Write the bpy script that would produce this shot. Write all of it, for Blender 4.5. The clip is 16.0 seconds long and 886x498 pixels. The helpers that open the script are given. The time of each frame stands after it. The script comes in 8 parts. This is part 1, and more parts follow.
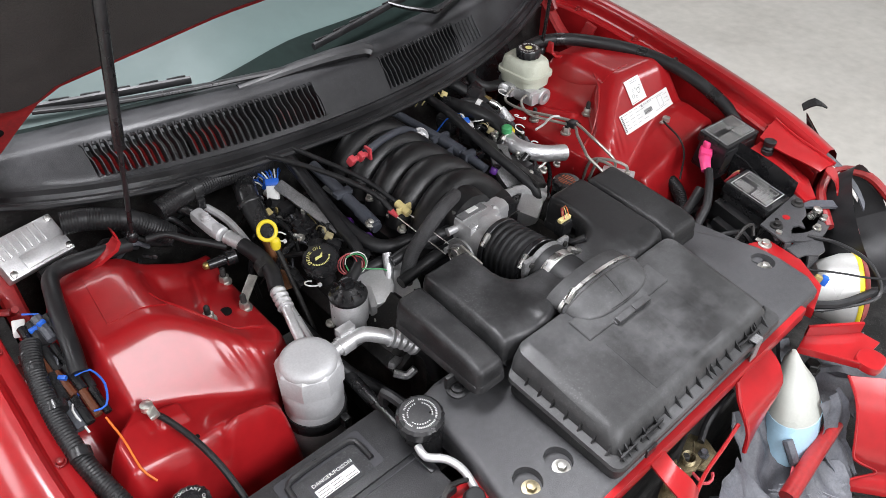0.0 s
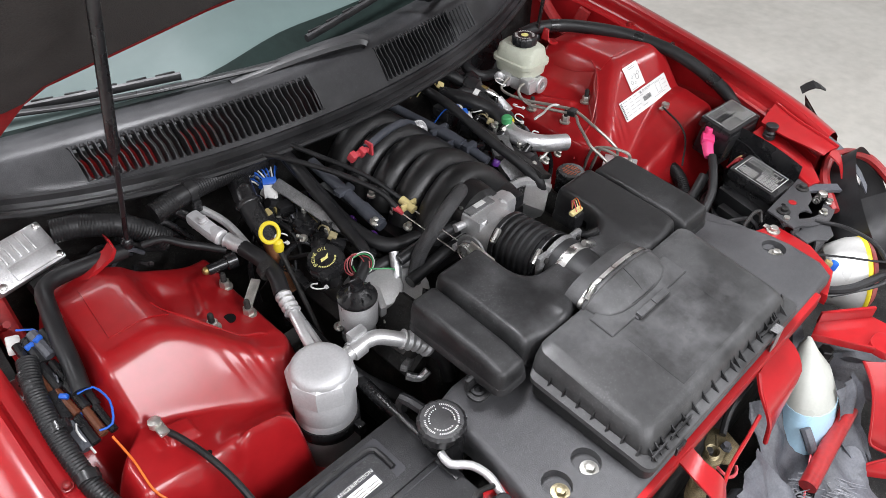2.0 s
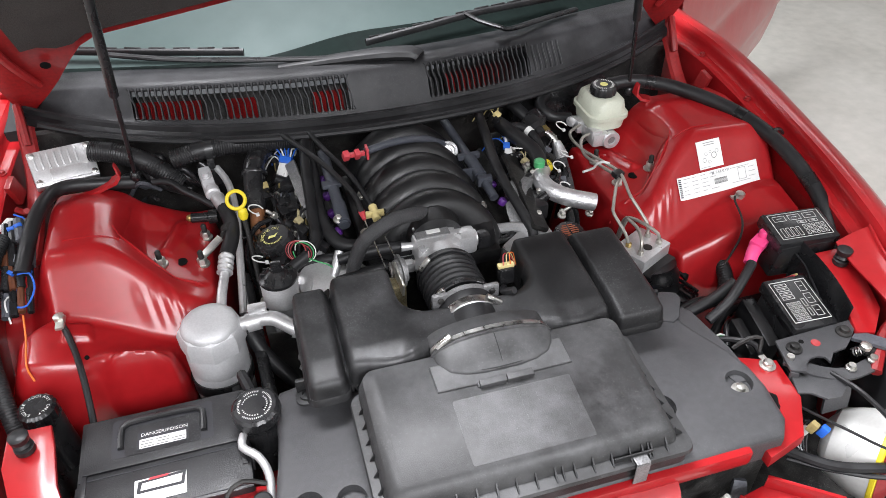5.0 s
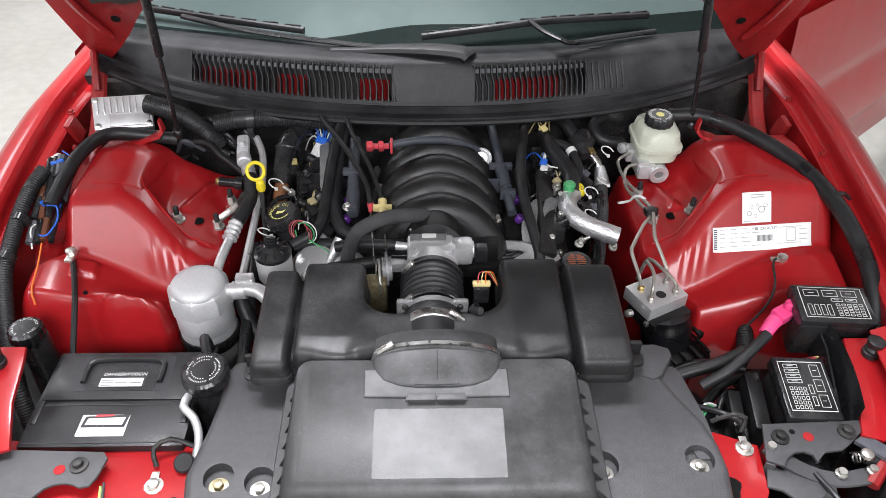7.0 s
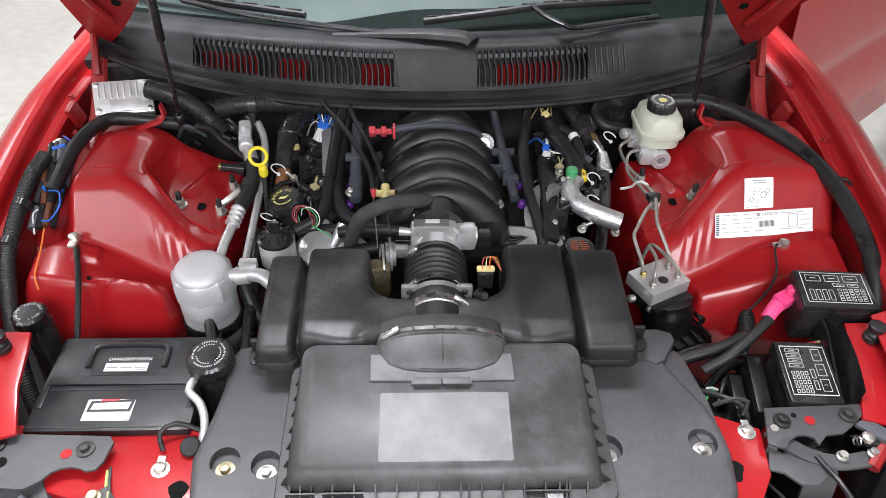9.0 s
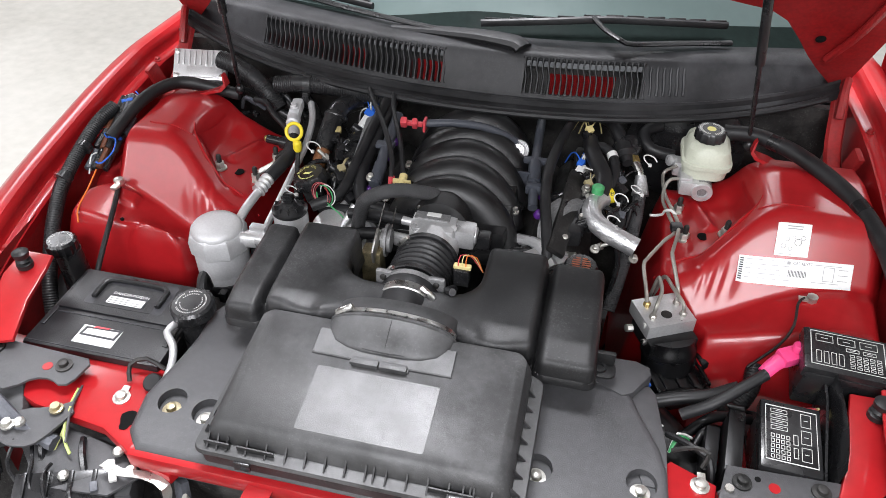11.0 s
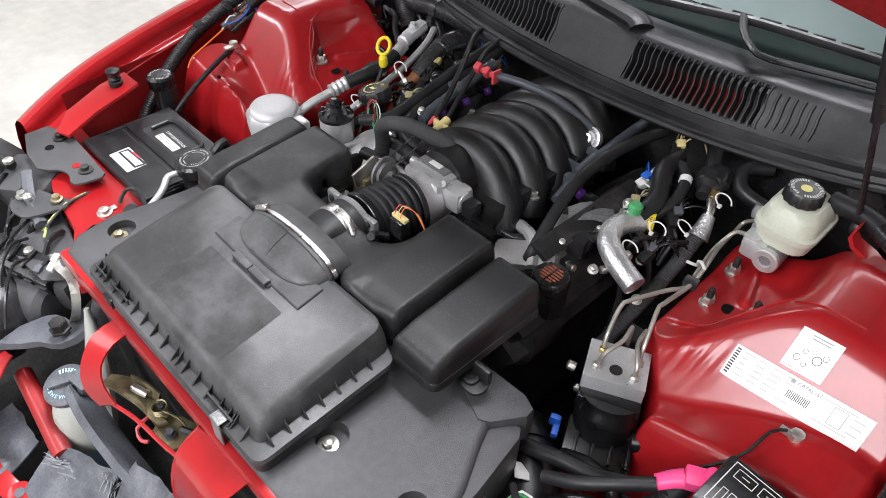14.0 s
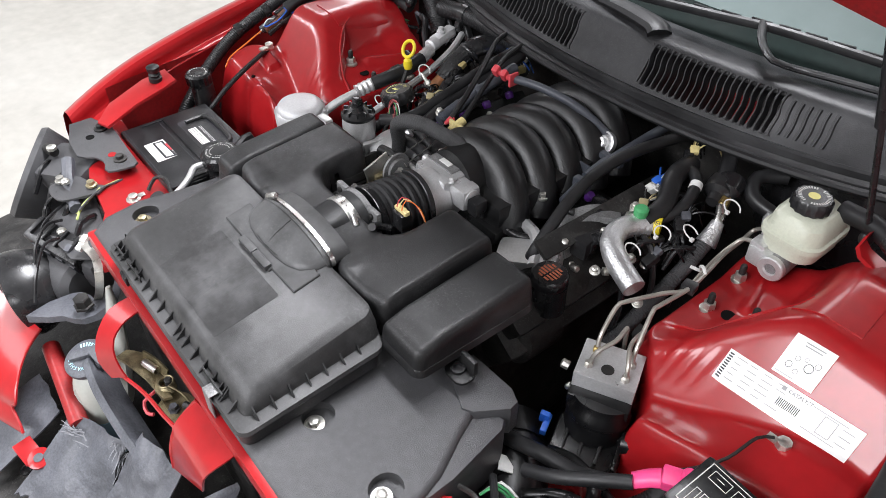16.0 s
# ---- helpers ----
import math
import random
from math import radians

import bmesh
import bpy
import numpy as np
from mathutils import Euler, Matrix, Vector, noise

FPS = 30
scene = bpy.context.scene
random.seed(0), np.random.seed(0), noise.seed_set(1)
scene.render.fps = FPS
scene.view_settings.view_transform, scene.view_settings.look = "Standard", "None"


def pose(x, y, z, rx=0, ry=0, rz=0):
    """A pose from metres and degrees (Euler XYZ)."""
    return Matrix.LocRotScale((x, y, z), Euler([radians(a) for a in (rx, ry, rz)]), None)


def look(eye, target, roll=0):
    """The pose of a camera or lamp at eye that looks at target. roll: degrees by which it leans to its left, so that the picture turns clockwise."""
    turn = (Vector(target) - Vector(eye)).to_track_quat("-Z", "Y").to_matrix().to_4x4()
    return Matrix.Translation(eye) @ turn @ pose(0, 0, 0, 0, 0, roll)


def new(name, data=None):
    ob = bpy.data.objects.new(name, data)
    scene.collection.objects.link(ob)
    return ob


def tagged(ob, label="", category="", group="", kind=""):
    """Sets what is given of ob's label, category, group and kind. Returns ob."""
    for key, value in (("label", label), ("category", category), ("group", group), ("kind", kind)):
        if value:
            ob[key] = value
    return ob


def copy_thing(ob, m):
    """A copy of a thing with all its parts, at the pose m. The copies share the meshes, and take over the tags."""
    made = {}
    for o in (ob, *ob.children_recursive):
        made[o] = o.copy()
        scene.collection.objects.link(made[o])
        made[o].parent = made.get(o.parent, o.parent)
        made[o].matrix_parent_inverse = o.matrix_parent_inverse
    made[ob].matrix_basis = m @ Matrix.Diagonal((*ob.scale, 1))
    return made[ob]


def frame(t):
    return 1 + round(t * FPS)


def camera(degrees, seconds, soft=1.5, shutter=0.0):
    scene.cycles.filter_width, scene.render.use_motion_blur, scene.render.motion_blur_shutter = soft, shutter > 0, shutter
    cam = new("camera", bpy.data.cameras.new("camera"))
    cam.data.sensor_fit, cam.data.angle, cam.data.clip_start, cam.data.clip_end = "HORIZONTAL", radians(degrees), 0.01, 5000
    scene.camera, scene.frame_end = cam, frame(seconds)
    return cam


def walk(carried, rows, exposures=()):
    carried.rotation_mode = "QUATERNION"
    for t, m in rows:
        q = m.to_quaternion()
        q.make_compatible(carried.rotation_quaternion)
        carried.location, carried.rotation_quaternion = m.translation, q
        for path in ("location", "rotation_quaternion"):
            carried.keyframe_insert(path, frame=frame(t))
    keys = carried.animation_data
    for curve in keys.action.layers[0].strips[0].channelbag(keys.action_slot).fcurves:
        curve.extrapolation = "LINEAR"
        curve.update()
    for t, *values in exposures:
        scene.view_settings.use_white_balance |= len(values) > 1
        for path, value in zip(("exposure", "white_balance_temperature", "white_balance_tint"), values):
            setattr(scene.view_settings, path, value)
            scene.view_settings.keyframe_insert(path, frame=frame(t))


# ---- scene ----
cam = camera(62.4, 16.0, soft=0.8)
PATH = [
    (0, (-0.732, -0.244, 1.614), (0.284, 0.875, 0.304), -0.1),
    (0.5, (-0.735, -0.235, 1.611), (0.287, 0.872, 0.296), -0.1),
    (1, (-0.74, -0.217, 1.608), (0.285, 0.876, 0.284), -0.0),
    (1.5, (-0.745, -0.195, 1.604), (0.295, 0.876, 0.273), -0.1),
    (2, (-0.749, -0.173, 1.6), (0.306, 0.878, 0.265), 0.1),
    (2.5, (-0.748, -0.166, 1.601), (0.316, 0.868, 0.259), 0.1),
    (3, (-0.732, -0.172, 1.589), (0.312, 0.859, 0.23), -1.4),
    (3.5, (-0.649, -0.232, 1.587), (0.271, 0.931, 0.244), -2.5),
    (4, (-0.509, -0.37, 1.595), (0.247, 0.933, 0.279), -0.1),
    (4.2, (-0.466, -0.407, 1.603), (0.236, 0.932, 0.294), -0.9),
    (6.3, (0.006, -0.488, 1.585), (0.026, 1.053, 0.311), 0.4),
    (6.5, (0.005, -0.481, 1.59), (0.034, 1.055, 0.31), 0.3),
    (7, (-0.001, -0.475, 1.593), (0.026, 1.056, 0.305), -0.4),
    (7.5, (-0.015, -0.473, 1.59), (0.008, 1.043, 0.285), 0.4),
    (8, (-0.011, -0.471, 1.591), (0.011, 1.036, 0.277), 0.1),
    (8.5, (-0.017, -0.483, 1.582), (0.02, 1.036, 0.282), -0.1),
    (9, (-0.014, -0.478, 1.592), (0.024, 1.029, 0.278), -0.1),
    (9.2, (-0.015, -0.477, 1.592), (0.024, 1.029, 0.277), -0.2),
    (11.3, (0.307, -0.476, 1.545), (-0.13, 1.005, 0.273), 0.4),
    (11.5, (0.355, -0.448, 1.531), (-0.136, 1.008, 0.251), 1.0),
    (12, (0.444, -0.355, 1.518), (-0.282, 0.944, 0.183), 1.4),
    (12.5, (0.564, -0.264, 1.509), (-0.373, 0.899, 0.179), 2.5),
    (13, (0.635, -0.176, 1.502), (-0.366, 0.903, 0.149), 2.7),
    (13.5, (0.658, -0.164, 1.498), (-0.386, 0.893, 0.16), 2.8),
    (14, (0.664, -0.173, 1.494), (-0.381, 0.873, 0.147), 1.6),
    (14.5, (0.672, -0.173, 1.493), (-0.365, 0.886, 0.15), 1.7),
    (15, (0.681, -0.178, 1.489), (-0.346, 0.875, 0.133), 1.5),
    (15.5, (0.699, -0.173, 1.483), (-0.35, 0.859, 0.129), 0.7),
    (16, (0.748, -0.133, 1.484), (-0.428, 0.809, 0.17), -0.2),
]
# the solved points tilt by about one degree; the camera is turned to keep the plan level
LEVEL = Matrix.Translation((0, 0, 0.78)) @ pose(0, 0, 0, 0, -1.0, 0) @ Matrix.Translation((0, 0, -0.78))
walk(cam, [(t, LEVEL @ look(eye, target, roll)) for t, eye, target, roll in PATH])

# ---- world and light ----
world = bpy.data.worlds.new("workshop_air")
scene.world = world
world.use_nodes = True
world.node_tree.nodes["Background"].inputs[0].default_value = (0.9, 0.95, 1.0, 1)
world.node_tree.nodes["Background"].inputs[1].default_value = 0.10


def unseen_area_light(x, y, sx, sy, watts):
    """A rectangular light out of view below the ceiling, shining down: some follow from highlights, others are added
    fill.
    """
    data = bpy.data.lights.new("unseen_area_light", "AREA")
    data.shape, data.size, data.size_y, data.energy = "RECTANGLE", sx, sy, watts
    data.color = (0.975, 0.98, 1.03)
    ob = new("unseen_area_light", data)
    ob.location = (x, y, 3.55)
    return ob


LAMPS = ((0.25, -3.5, 2.4, 2.6, 310), (-0.40, 1.05, 1.7, 0.9, 235), (-4.6, -2.4, 1.2, 0.6, 85), (-2.6, -2.5, 2.0, 1.4, 60), (4.7, -2.2, 2.2, 0.8, 95), (-4.2, 3.0, 2.2, 1.8, 120), (3.8, 2.45, 2.2, 0.7, 20), (0, -5.9, 5.0, 0.6, 50), (0, 4.9, 5.0, 0.6, 90))
for lx, ly, wide, deep, watts in LAMPS:
    unseen_area_light(lx, ly, wide, deep, watts)
scene.view_settings.exposure = 0.0

# ---- building tools ----
class Shape:
    """A mesh in the making: points and faces, in world metres."""

    def __init__(self):
        self.v, self.f = [], []

    def add(self, verts, faces):
        k = len(self.v)
        self.v += [tuple(p) for p in verts]
        self.f += [tuple(i + k for i in f) for f in faces]
        return self

    def take(self, bm):
        bm.verts.index_update()
        self.add([v.co for v in bm.verts], [[v.index for v in f.verts] for f in bm.faces])
        bm.free()
        return self

    def box(self, c, s, bevel=0.004, seg=2, turn=None, taper=1.0):
        bm = bmesh.new()
        bmesh.ops.create_cube(bm, size=1)
        for v in bm.verts:
            k = taper if v.co.z > 0 else 1.0
            v.co = Vector((v.co.x * s[0] * k, v.co.y * s[1] * k, v.co.z * s[2]))
        if bevel > 0:
            bmesh.ops.bevel(bm, geom=list(bm.edges), offset=min(bevel, 0.45 * min(s)), segments=seg, profile=0.6, affect="EDGES")
        m = Matrix.Translation(c) @ (turn if turn else Matrix())
        bmesh.ops.transform(bm, matrix=m, verts=bm.verts)
        return self.take(bm)

    def prism(self, poly, z0, z1, bevel=0.004, seg=2, m=None, slope=None):
        """A plate of the outline poly (x, y), from z0 up to z1; slope(x, y) lifts it."""
        bm = bmesh.new()
        lo = [bm.verts.new((x, y, z0)) for x, y in poly]
        hi = [bm.verts.new((x, y, z1)) for x, y in poly]
        n = len(poly)
        bm.faces.new(list(reversed(lo)))
        top = bm.faces.new(hi)
        for i in range(n):
            bm.faces.new((lo[i], lo[(i + 1) % n], hi[(i + 1) % n], hi[i]))
        bmesh.ops.recalc_face_normals(bm, faces=bm.faces)
        if bevel > 0:
            bmesh.ops.bevel(bm, geom=list(top.edges), offset=bevel, segments=seg, profile=0.6, affect="EDGES")
        if slope:
            for v in bm.verts:
                v.co.z += slope(v.co.x, v.co.y)
        if m:
            bmesh.ops.transform(bm, matrix=m, verts=bm.verts)
        return self.take(bm)

    def lathe(self, profile, c=(0, 0, 0), axis=(0, 0, 1), n=24, wave=0.0, teeth=0):
        """Turn (radius, height) pairs about an axis through c."""
        q = Vector((0, 0, 1)).rotation_difference(Vector(axis).normalized()).to_matrix()
        vs, fs = [], []
        for r, h in profile:
            for i in range(n):
                a = 2 * math.pi * i / n
                k = 1 + wave * (math.cos(teeth * a)) if teeth else 1
                vs.append(q @ Vector((r * k * math.cos(a), r * k * math.sin(a), h)) + Vector(c))
        for j in range(len(profile) - 1):
            for i in range(n):
                a, b = j * n + i, j * n + (i + 1) % n
                fs.append((a, b, b + n, a + n))
        fs.append(tuple(reversed(range(n))))
        fs.append(tuple(range((len(profile) - 1) * n, len(profile) * n)))
        return self.add(vs, fs)

    def tube(self, pts, r, n=10, step=0.012, rib=0.0, pitch=0.005, flat=1.0, smooth=True):
        """A hose or bar along a curve through pts; r is one radius or a pair of end radii; rib makes it corrugated."""
        path = curve(pts, pitch / 2 if rib else step) if smooth else [Vector(p) for p in pts]
        r0, r1 = r if isinstance(r, tuple) else (r, r)
        vs, fs, m = [], [], len(path)
        up = None
        for j, p in enumerate(path):
            d = (path[min(j + 1, m - 1)] - path[max(j - 1, 0)]).normalized()
            if up is None:
                up = d.orthogonal().normalized() if abs(d.z) > 0.9 else (Vector((0, 0, 1)) - d * d.z).normalized()
            up = (up - d * up.dot(d)).normalized()
            side = d.cross(up)
            k = r0 + (r1 - r0) * j / max(m - 1, 1)
            if rib and j % 2:
                k *= 1 - rib
            for i in range(n):
                a = 2 * math.pi * i / n
                vs.append(p + side * (k * math.cos(a)) + up * (k * flat * math.sin(a)))
        for j in range(m - 1):
            for i in range(n):
                a, b = j * n + i, j * n + (i + 1) % n
                fs.append((a, b, b + n, a + n))
        fs.append(tuple(reversed(range(n))))
        fs.append(tuple(range((m - 1) * n, m * n)))
        return self.add(vs, fs)

    def sheet(self, f, nu, nv, thick=0.0):
        """A surface f(u, v) -> point, u and v from 0 to 1; thick adds a back side below."""
        vs = [Vector(f(i / nu, j / nv)) for j in range(nv + 1) for i in range(nu + 1)]
        w = nu + 1
        fs = [(j * w + i, j * w + i + 1, (j + 1) * w + i + 1, (j + 1) * w + i) for j in range(nv) for i in range(nu)]
        if thick:
            k = len(vs)
            vs += [p - Vector((0, 0, thick)) for p in vs]
            fs += [tuple(reversed([i + k for i in g])) for g in fs]
            rim = [i for i in range(w)] + [j * w + nu for j in range(1, nv + 1)] + [nv * w + i for i in range(nu - 1, -1, -1)] + [j * w for j in range(nv - 1, 0, -1)]
            for a, b in zip(rim, rim[1:] + rim[:1]):
                fs.append((b, a, a + k, b + k))
        return self.add(vs, fs)

    def loft(self, rings, caps=True):
        n = len(rings[0])
        vs = [p for r in rings for p in r]
        fs = [(j * n + i, j * n + (i + 1) % n, (j + 1) * n + (i + 1) % n, (j + 1) * n + i) for j in range(len(rings) - 1) for i in range(n)]
        if caps:
            fs += [tuple(reversed(range(n))), tuple(range((len(rings) - 1) * n, len(rings) * n))]
        return self.add(vs, fs)

    def ball(self, c, s, seg=14, rings=9, turn=None):
        bm = bmesh.new()
        bmesh.ops.create_uvsphere(bm, u_segments=seg, v_segments=rings, radius=1)
        m = Matrix.Translation(c) @ (turn if turn else Matrix()) @ Matrix.Diagonal((*s, 1))
        bmesh.ops.transform(bm, matrix=m, verts=bm.verts)
        return self.take(bm)


def curve(pts, step):
    """Points along a smooth curve through pts, about step apart."""
    p = [Vector(q) for q in pts]
    if len(p) == 2:
        k = max(2, int((p[1] - p[0]).length / step))
        return [p[0].lerp(p[1], i / k) for i in range(k + 1)]
    p = [p[0] * 2 - p[1]] + p + [p[-1] * 2 - p[-2]]
    out = []
    for i in range(1, len(p) - 2):
        k = max(2, int((p[i + 1] - p[i]).length / step))
        for j in range(k):
            t = j / k
            a, b, c, d = p[i - 1], p[i], p[i + 1], p[i + 2]
            out.append(0.5 * (2 * b + (c - a) * t + (2 * a - 5 * b + 4 * c - d) * t * t + (3 * b - a - 3 * c + d) * t ** 3))
    out.append(p[-2])
    return out


def ss(x, a, b):
    """Smooth step from 0 at a to 1 at b."""
    t = min(1, max(0, (x - a) / (b - a)))
    return t * t * (3 - 2 * t)


def merged(a, b, k):
    """The larger of two numbers, blended over k."""
    h = max(k - abs(a - b), 0) / k
    return max(a, b) + h * h * k / 4


def rounded(x0, y0, x1, y1, r, n=5):
    """The outline of a rectangle with round corners."""
    out = []
    for cx, cy, a0 in ((x1 - r, y1 - r, 0), (x0 + r, y1 - r, 90), (x0 + r, y0 + r, 180), (x1 - r, y0 + r, 270)):
        for i in range(n + 1):
            a = radians(a0 + 90 * i / n)
            out.append((cx + r * math.cos(a), cy + r * math.sin(a)))
    return out


def thing(name, base, label, category, group="", kind=""):
    ob = new(name)
    ob.empty_display_size = 0.03
    ob.location = base
    return tagged(ob, label, category, group, kind)


def mesh_of(name, shape, material, offset=(0, 0, 0), sharp=38):
    me = bpy.data.meshes.new(name)
    o = Vector(offset)
    me.from_pydata([Vector(p) - o for p in shape.v], [], shape.f)
    bm = bmesh.new()
    bm.from_mesh(me)
    bmesh.ops.recalc_face_normals(bm, faces=bm.faces)
    bm.to_mesh(me)
    bm.free()
    me.polygons.foreach_set("use_smooth", [True] * len(me.polygons))
    me.set_sharp_from_angle(angle=radians(sharp))
    me.materials.append(material)
    return me


def base_of(ob):
    p = Vector(ob.location)
    while ob.parent:
        ob = ob.parent
        p += Vector(ob.location)
    return p


def part(name, shape, material, parent, label="", sharp=38):
    """One mesh under a thing or under a part of it, given in world metres."""
    ob = new(name, mesh_of(name, shape, material, base_of(parent), sharp))
    ob.parent = parent
    if label:
        ob["label"] = label
    return ob


def single(name, shape, material, label, category, group="", kind="", sharp=38):
    """A thing of one mesh, its origin at the middle of its foot."""
    xs = np.array(shape.v)
    o = Vector(((xs[:, 0].min() + xs[:, 0].max()) / 2, (xs[:, 1].min() + xs[:, 1].max()) / 2, xs[:, 2].min()))
    ob = new(name, mesh_of(name, shape, material, o, sharp))
    ob.location = o
    return tagged(ob, label, category, group, kind)


# ---- materials ----
def material(name, colour, rough=0.5, metal=0.0, coat=0.0, vary=0.25, scale=18.0, dust=0.0, bump=0.0, bump_scale=400.0, rough_vary=0.12, dust_colour=(0.35, 0.34, 0.32), spec=0.5, speck=0.0):
    """A surface with two scales of variation in colour and gloss, dust in patches and fine relief."""
    mat = bpy.data.materials.new(name)
    mat.use_nodes = True
    nt = mat.node_tree
    bsdf = nt.nodes["Principled BSDF"]
    link = nt.links.new
    geo = nt.nodes.new("ShaderNodeNewGeometry")
    n1 = nt.nodes.new("ShaderNodeTexNoise")
    n1.inputs["Scale"].default_value, n1.inputs["Detail"].default_value = scale, 6
    n2 = nt.nodes.new("ShaderNodeTexNoise")
    n2.inputs["Scale"].default_value, n2.inputs["Detail"].default_value = scale * 11, 3
    for n in (n1, n2):
        link(geo.outputs["Position"], n.inputs["Vector"])
    both = nt.nodes.new("ShaderNodeMath")
    both.operation = "ADD"
    link(n1.outputs["Fac"], both.inputs[0])
    link(n2.outputs["Fac"], both.inputs[1])
    ramp = nt.nodes.new("ShaderNodeMapRange")
    ramp.inputs["From Min"].default_value, ramp.inputs["From Max"].default_value = 0.65, 1.35
    ramp.inputs["To Min"].default_value, ramp.inputs["To Max"].default_value = 1 - vary, 1 + vary
    link(both.outputs[0], ramp.inputs["Value"])
    tint = nt.nodes.new("ShaderNodeVectorMath")
    tint.operation = "SCALE"
    tint.inputs[0].default_value = colour
    link(ramp.outputs[0], tint.inputs["Scale"])
    out = tint.outputs[0]
    if dust:
        n3 = nt.nodes.new("ShaderNodeTexNoise")
        n3.inputs["Scale"].default_value, n3.inputs["Detail"].default_value, n3.inputs["Roughness"].default_value = scale * 0.6, 8, 0.65
        link(geo.outputs["Position"], n3.inputs["Vector"])
        m3 = nt.nodes.new("ShaderNodeMapRange")
        m3.inputs["From Min"].default_value, m3.inputs["From Max"].default_value = 0.46, 0.70
        m3.inputs["To Max"].default_value = dust
        link(n3.outputs["Fac"], m3.inputs["Value"])
        mix = nt.nodes.new("ShaderNodeMixRGB")
        mix.inputs[2].default_value = (*dust_colour, 1)
        link(m3.outputs[0], mix.inputs[0])
        link(out, mix.inputs[1])
        out = mix.outputs[0]
    if speck:
        # fine grit and scuffs: small sharp-edged pale grains, thicker in some patches than in others
        n5 = nt.nodes.new("ShaderNodeTexNoise")
        n5.inputs["Scale"].default_value, n5.inputs["Detail"].default_value, n5.inputs["Roughness"].default_value = 330, 4, 0.7
        link(geo.outputs["Position"], n5.inputs["Vector"])
        thick = nt.nodes.new("ShaderNodeMath")
        thick.operation = "MULTIPLY_ADD"
        thick.inputs[1].default_value = 0.35
        link(n1.outputs["Fac"], thick.inputs[0])
        link(n5.outputs["Fac"], thick.inputs[2])
        m5 = nt.nodes.new("ShaderNodeMapRange")
        m5.inputs["From Min"].default_value, m5.inputs["From Max"].default_value = 0.76, 0.90
        m5.inputs["To Max"].default_value = 1.0
        link(thick.outputs[0], m5.inputs["Value"])
        grit = nt.nodes.new("ShaderNodeMixRGB")
        grit.blend_type = "ADD"
        grit.inputs[2].default_value = (speck, speck, speck * 0.98, 1)
        link(m5.outputs[0], grit.inputs[0])
        link(out, grit.inputs[1])
        out = grit.outputs[0]
    link(out, bsdf.inputs["Base Color"])
    rr = nt.nodes.new("ShaderNodeMapRange")
    rr.inputs["From Min"].default_value, rr.inputs["From Max"].default_value = 0.3, 0.7
    rr.inputs["To Min"].default_value, rr.inputs["To Max"].default_value = max(0.02, rough - rough_vary), min(1, rough + rough_vary)
    link(n1.outputs["Fac"], rr.inputs["Value"])
    link(rr.outputs[0], bsdf.inputs["Roughness"])
    bsdf.inputs["Metallic"].default_value = metal
    bsdf.inputs["Coat Weight"].default_value = coat
    bsdf.inputs["Coat Roughness"].default_value = 0.15
    bsdf.inputs["Specular IOR Level"].default_value = spec
    if bump:
        n4 = nt.nodes.new("ShaderNodeTexNoise")
        n4.inputs["Scale"].default_value, n4.inputs["Detail"].default_value = bump_scale, 2
        link(geo.outputs["Position"], n4.inputs["Vector"])
        bp = nt.nodes.new("ShaderNodeBump")
        bp.inputs["Strength"].default_value, bp.inputs["Distance"].default_value = bump, 0.002
        link(n4.outputs["Fac"], bp.inputs["Height"])
        link(bp.outputs[0], bsdf.inputs["Normal"])
    return mat


RED = material("red_car_paint", (0.335, 0.0095, 0.0125), 0.36, coat=0.7, vary=0.12, scale=5, rough_vary=0.05, bump=0.30, bump_scale=16, spec=0.22)
RED_DULL = material("red_unpolished_paint", (0.26, 0.008, 0.009), 0.5, coat=0.35, vary=0.3, scale=14, dust=0.3, dust_colour=(0.07, 0.015, 0.015))
SHEET_RED = material("shaded_red_sheet", (0.20, 0.008, 0.009), 0.85, vary=0.4, scale=30, spec=0.1)
PLASTIC = material("black_textured_plastic", (0.011, 0.011, 0.0115), 0.42, vary=0.35, scale=11, dust=0.34, dust_colour=(0.16, 0.16, 0.165), bump=0.15, bump_scale=900, spec=0.42, speck=0.035)
COVER = material("grey_black_cover_plastic", (0.052, 0.052, 0.055), 0.45, vary=0.2, scale=9, dust=0.35, dust_colour=(0.12, 0.12, 0.124), bump=0.35, bump_scale=1100, speck=0.022)
DUSTY = material("dusty_black_lid_plastic", (0.029, 0.029, 0.0295), 0.44, vary=0.3, scale=8, dust=0.55, dust_colour=(0.18, 0.18, 0.185), bump=0.15, bump_scale=900, spec=0.48, speck=0.035)
COWL = material("weathered_cowl_plastic", (0.0085, 0.0085, 0.0093), 0.40, vary=0.45, scale=8, dust=0.55, dust_colour=(0.055, 0.055, 0.058), bump=0.2, bump_scale=800, spec=0.30, speck=0.012)
GLOSSY_BLACK = material("shiny_black_plastic", (0.012, 0.012, 0.013), 0.28, vary=0.3, scale=20, dust=0.14, dust_colour=(0.12, 0.12, 0.12), speck=0.02)
BLACK = material("deep_black_plastic", (0.005, 0.005, 0.0055), 0.34, vary=0.3, scale=20, dust=0.05, dust_colour=(0.06, 0.06, 0.06), spec=0.4)
RUBBER = material("black_rubber", (0.012, 0.012, 0.013), 0.46, vary=0.35, scale=30, dust=0.10, dust_colour=(0.08, 0.08, 0.08), spec=0.4)
SLEEVE = material("woven_black_sleeve", (0.050, 0.050, 0.052), 0.5, vary=0.4, scale=60, bump=0.8, bump_scale=1200)
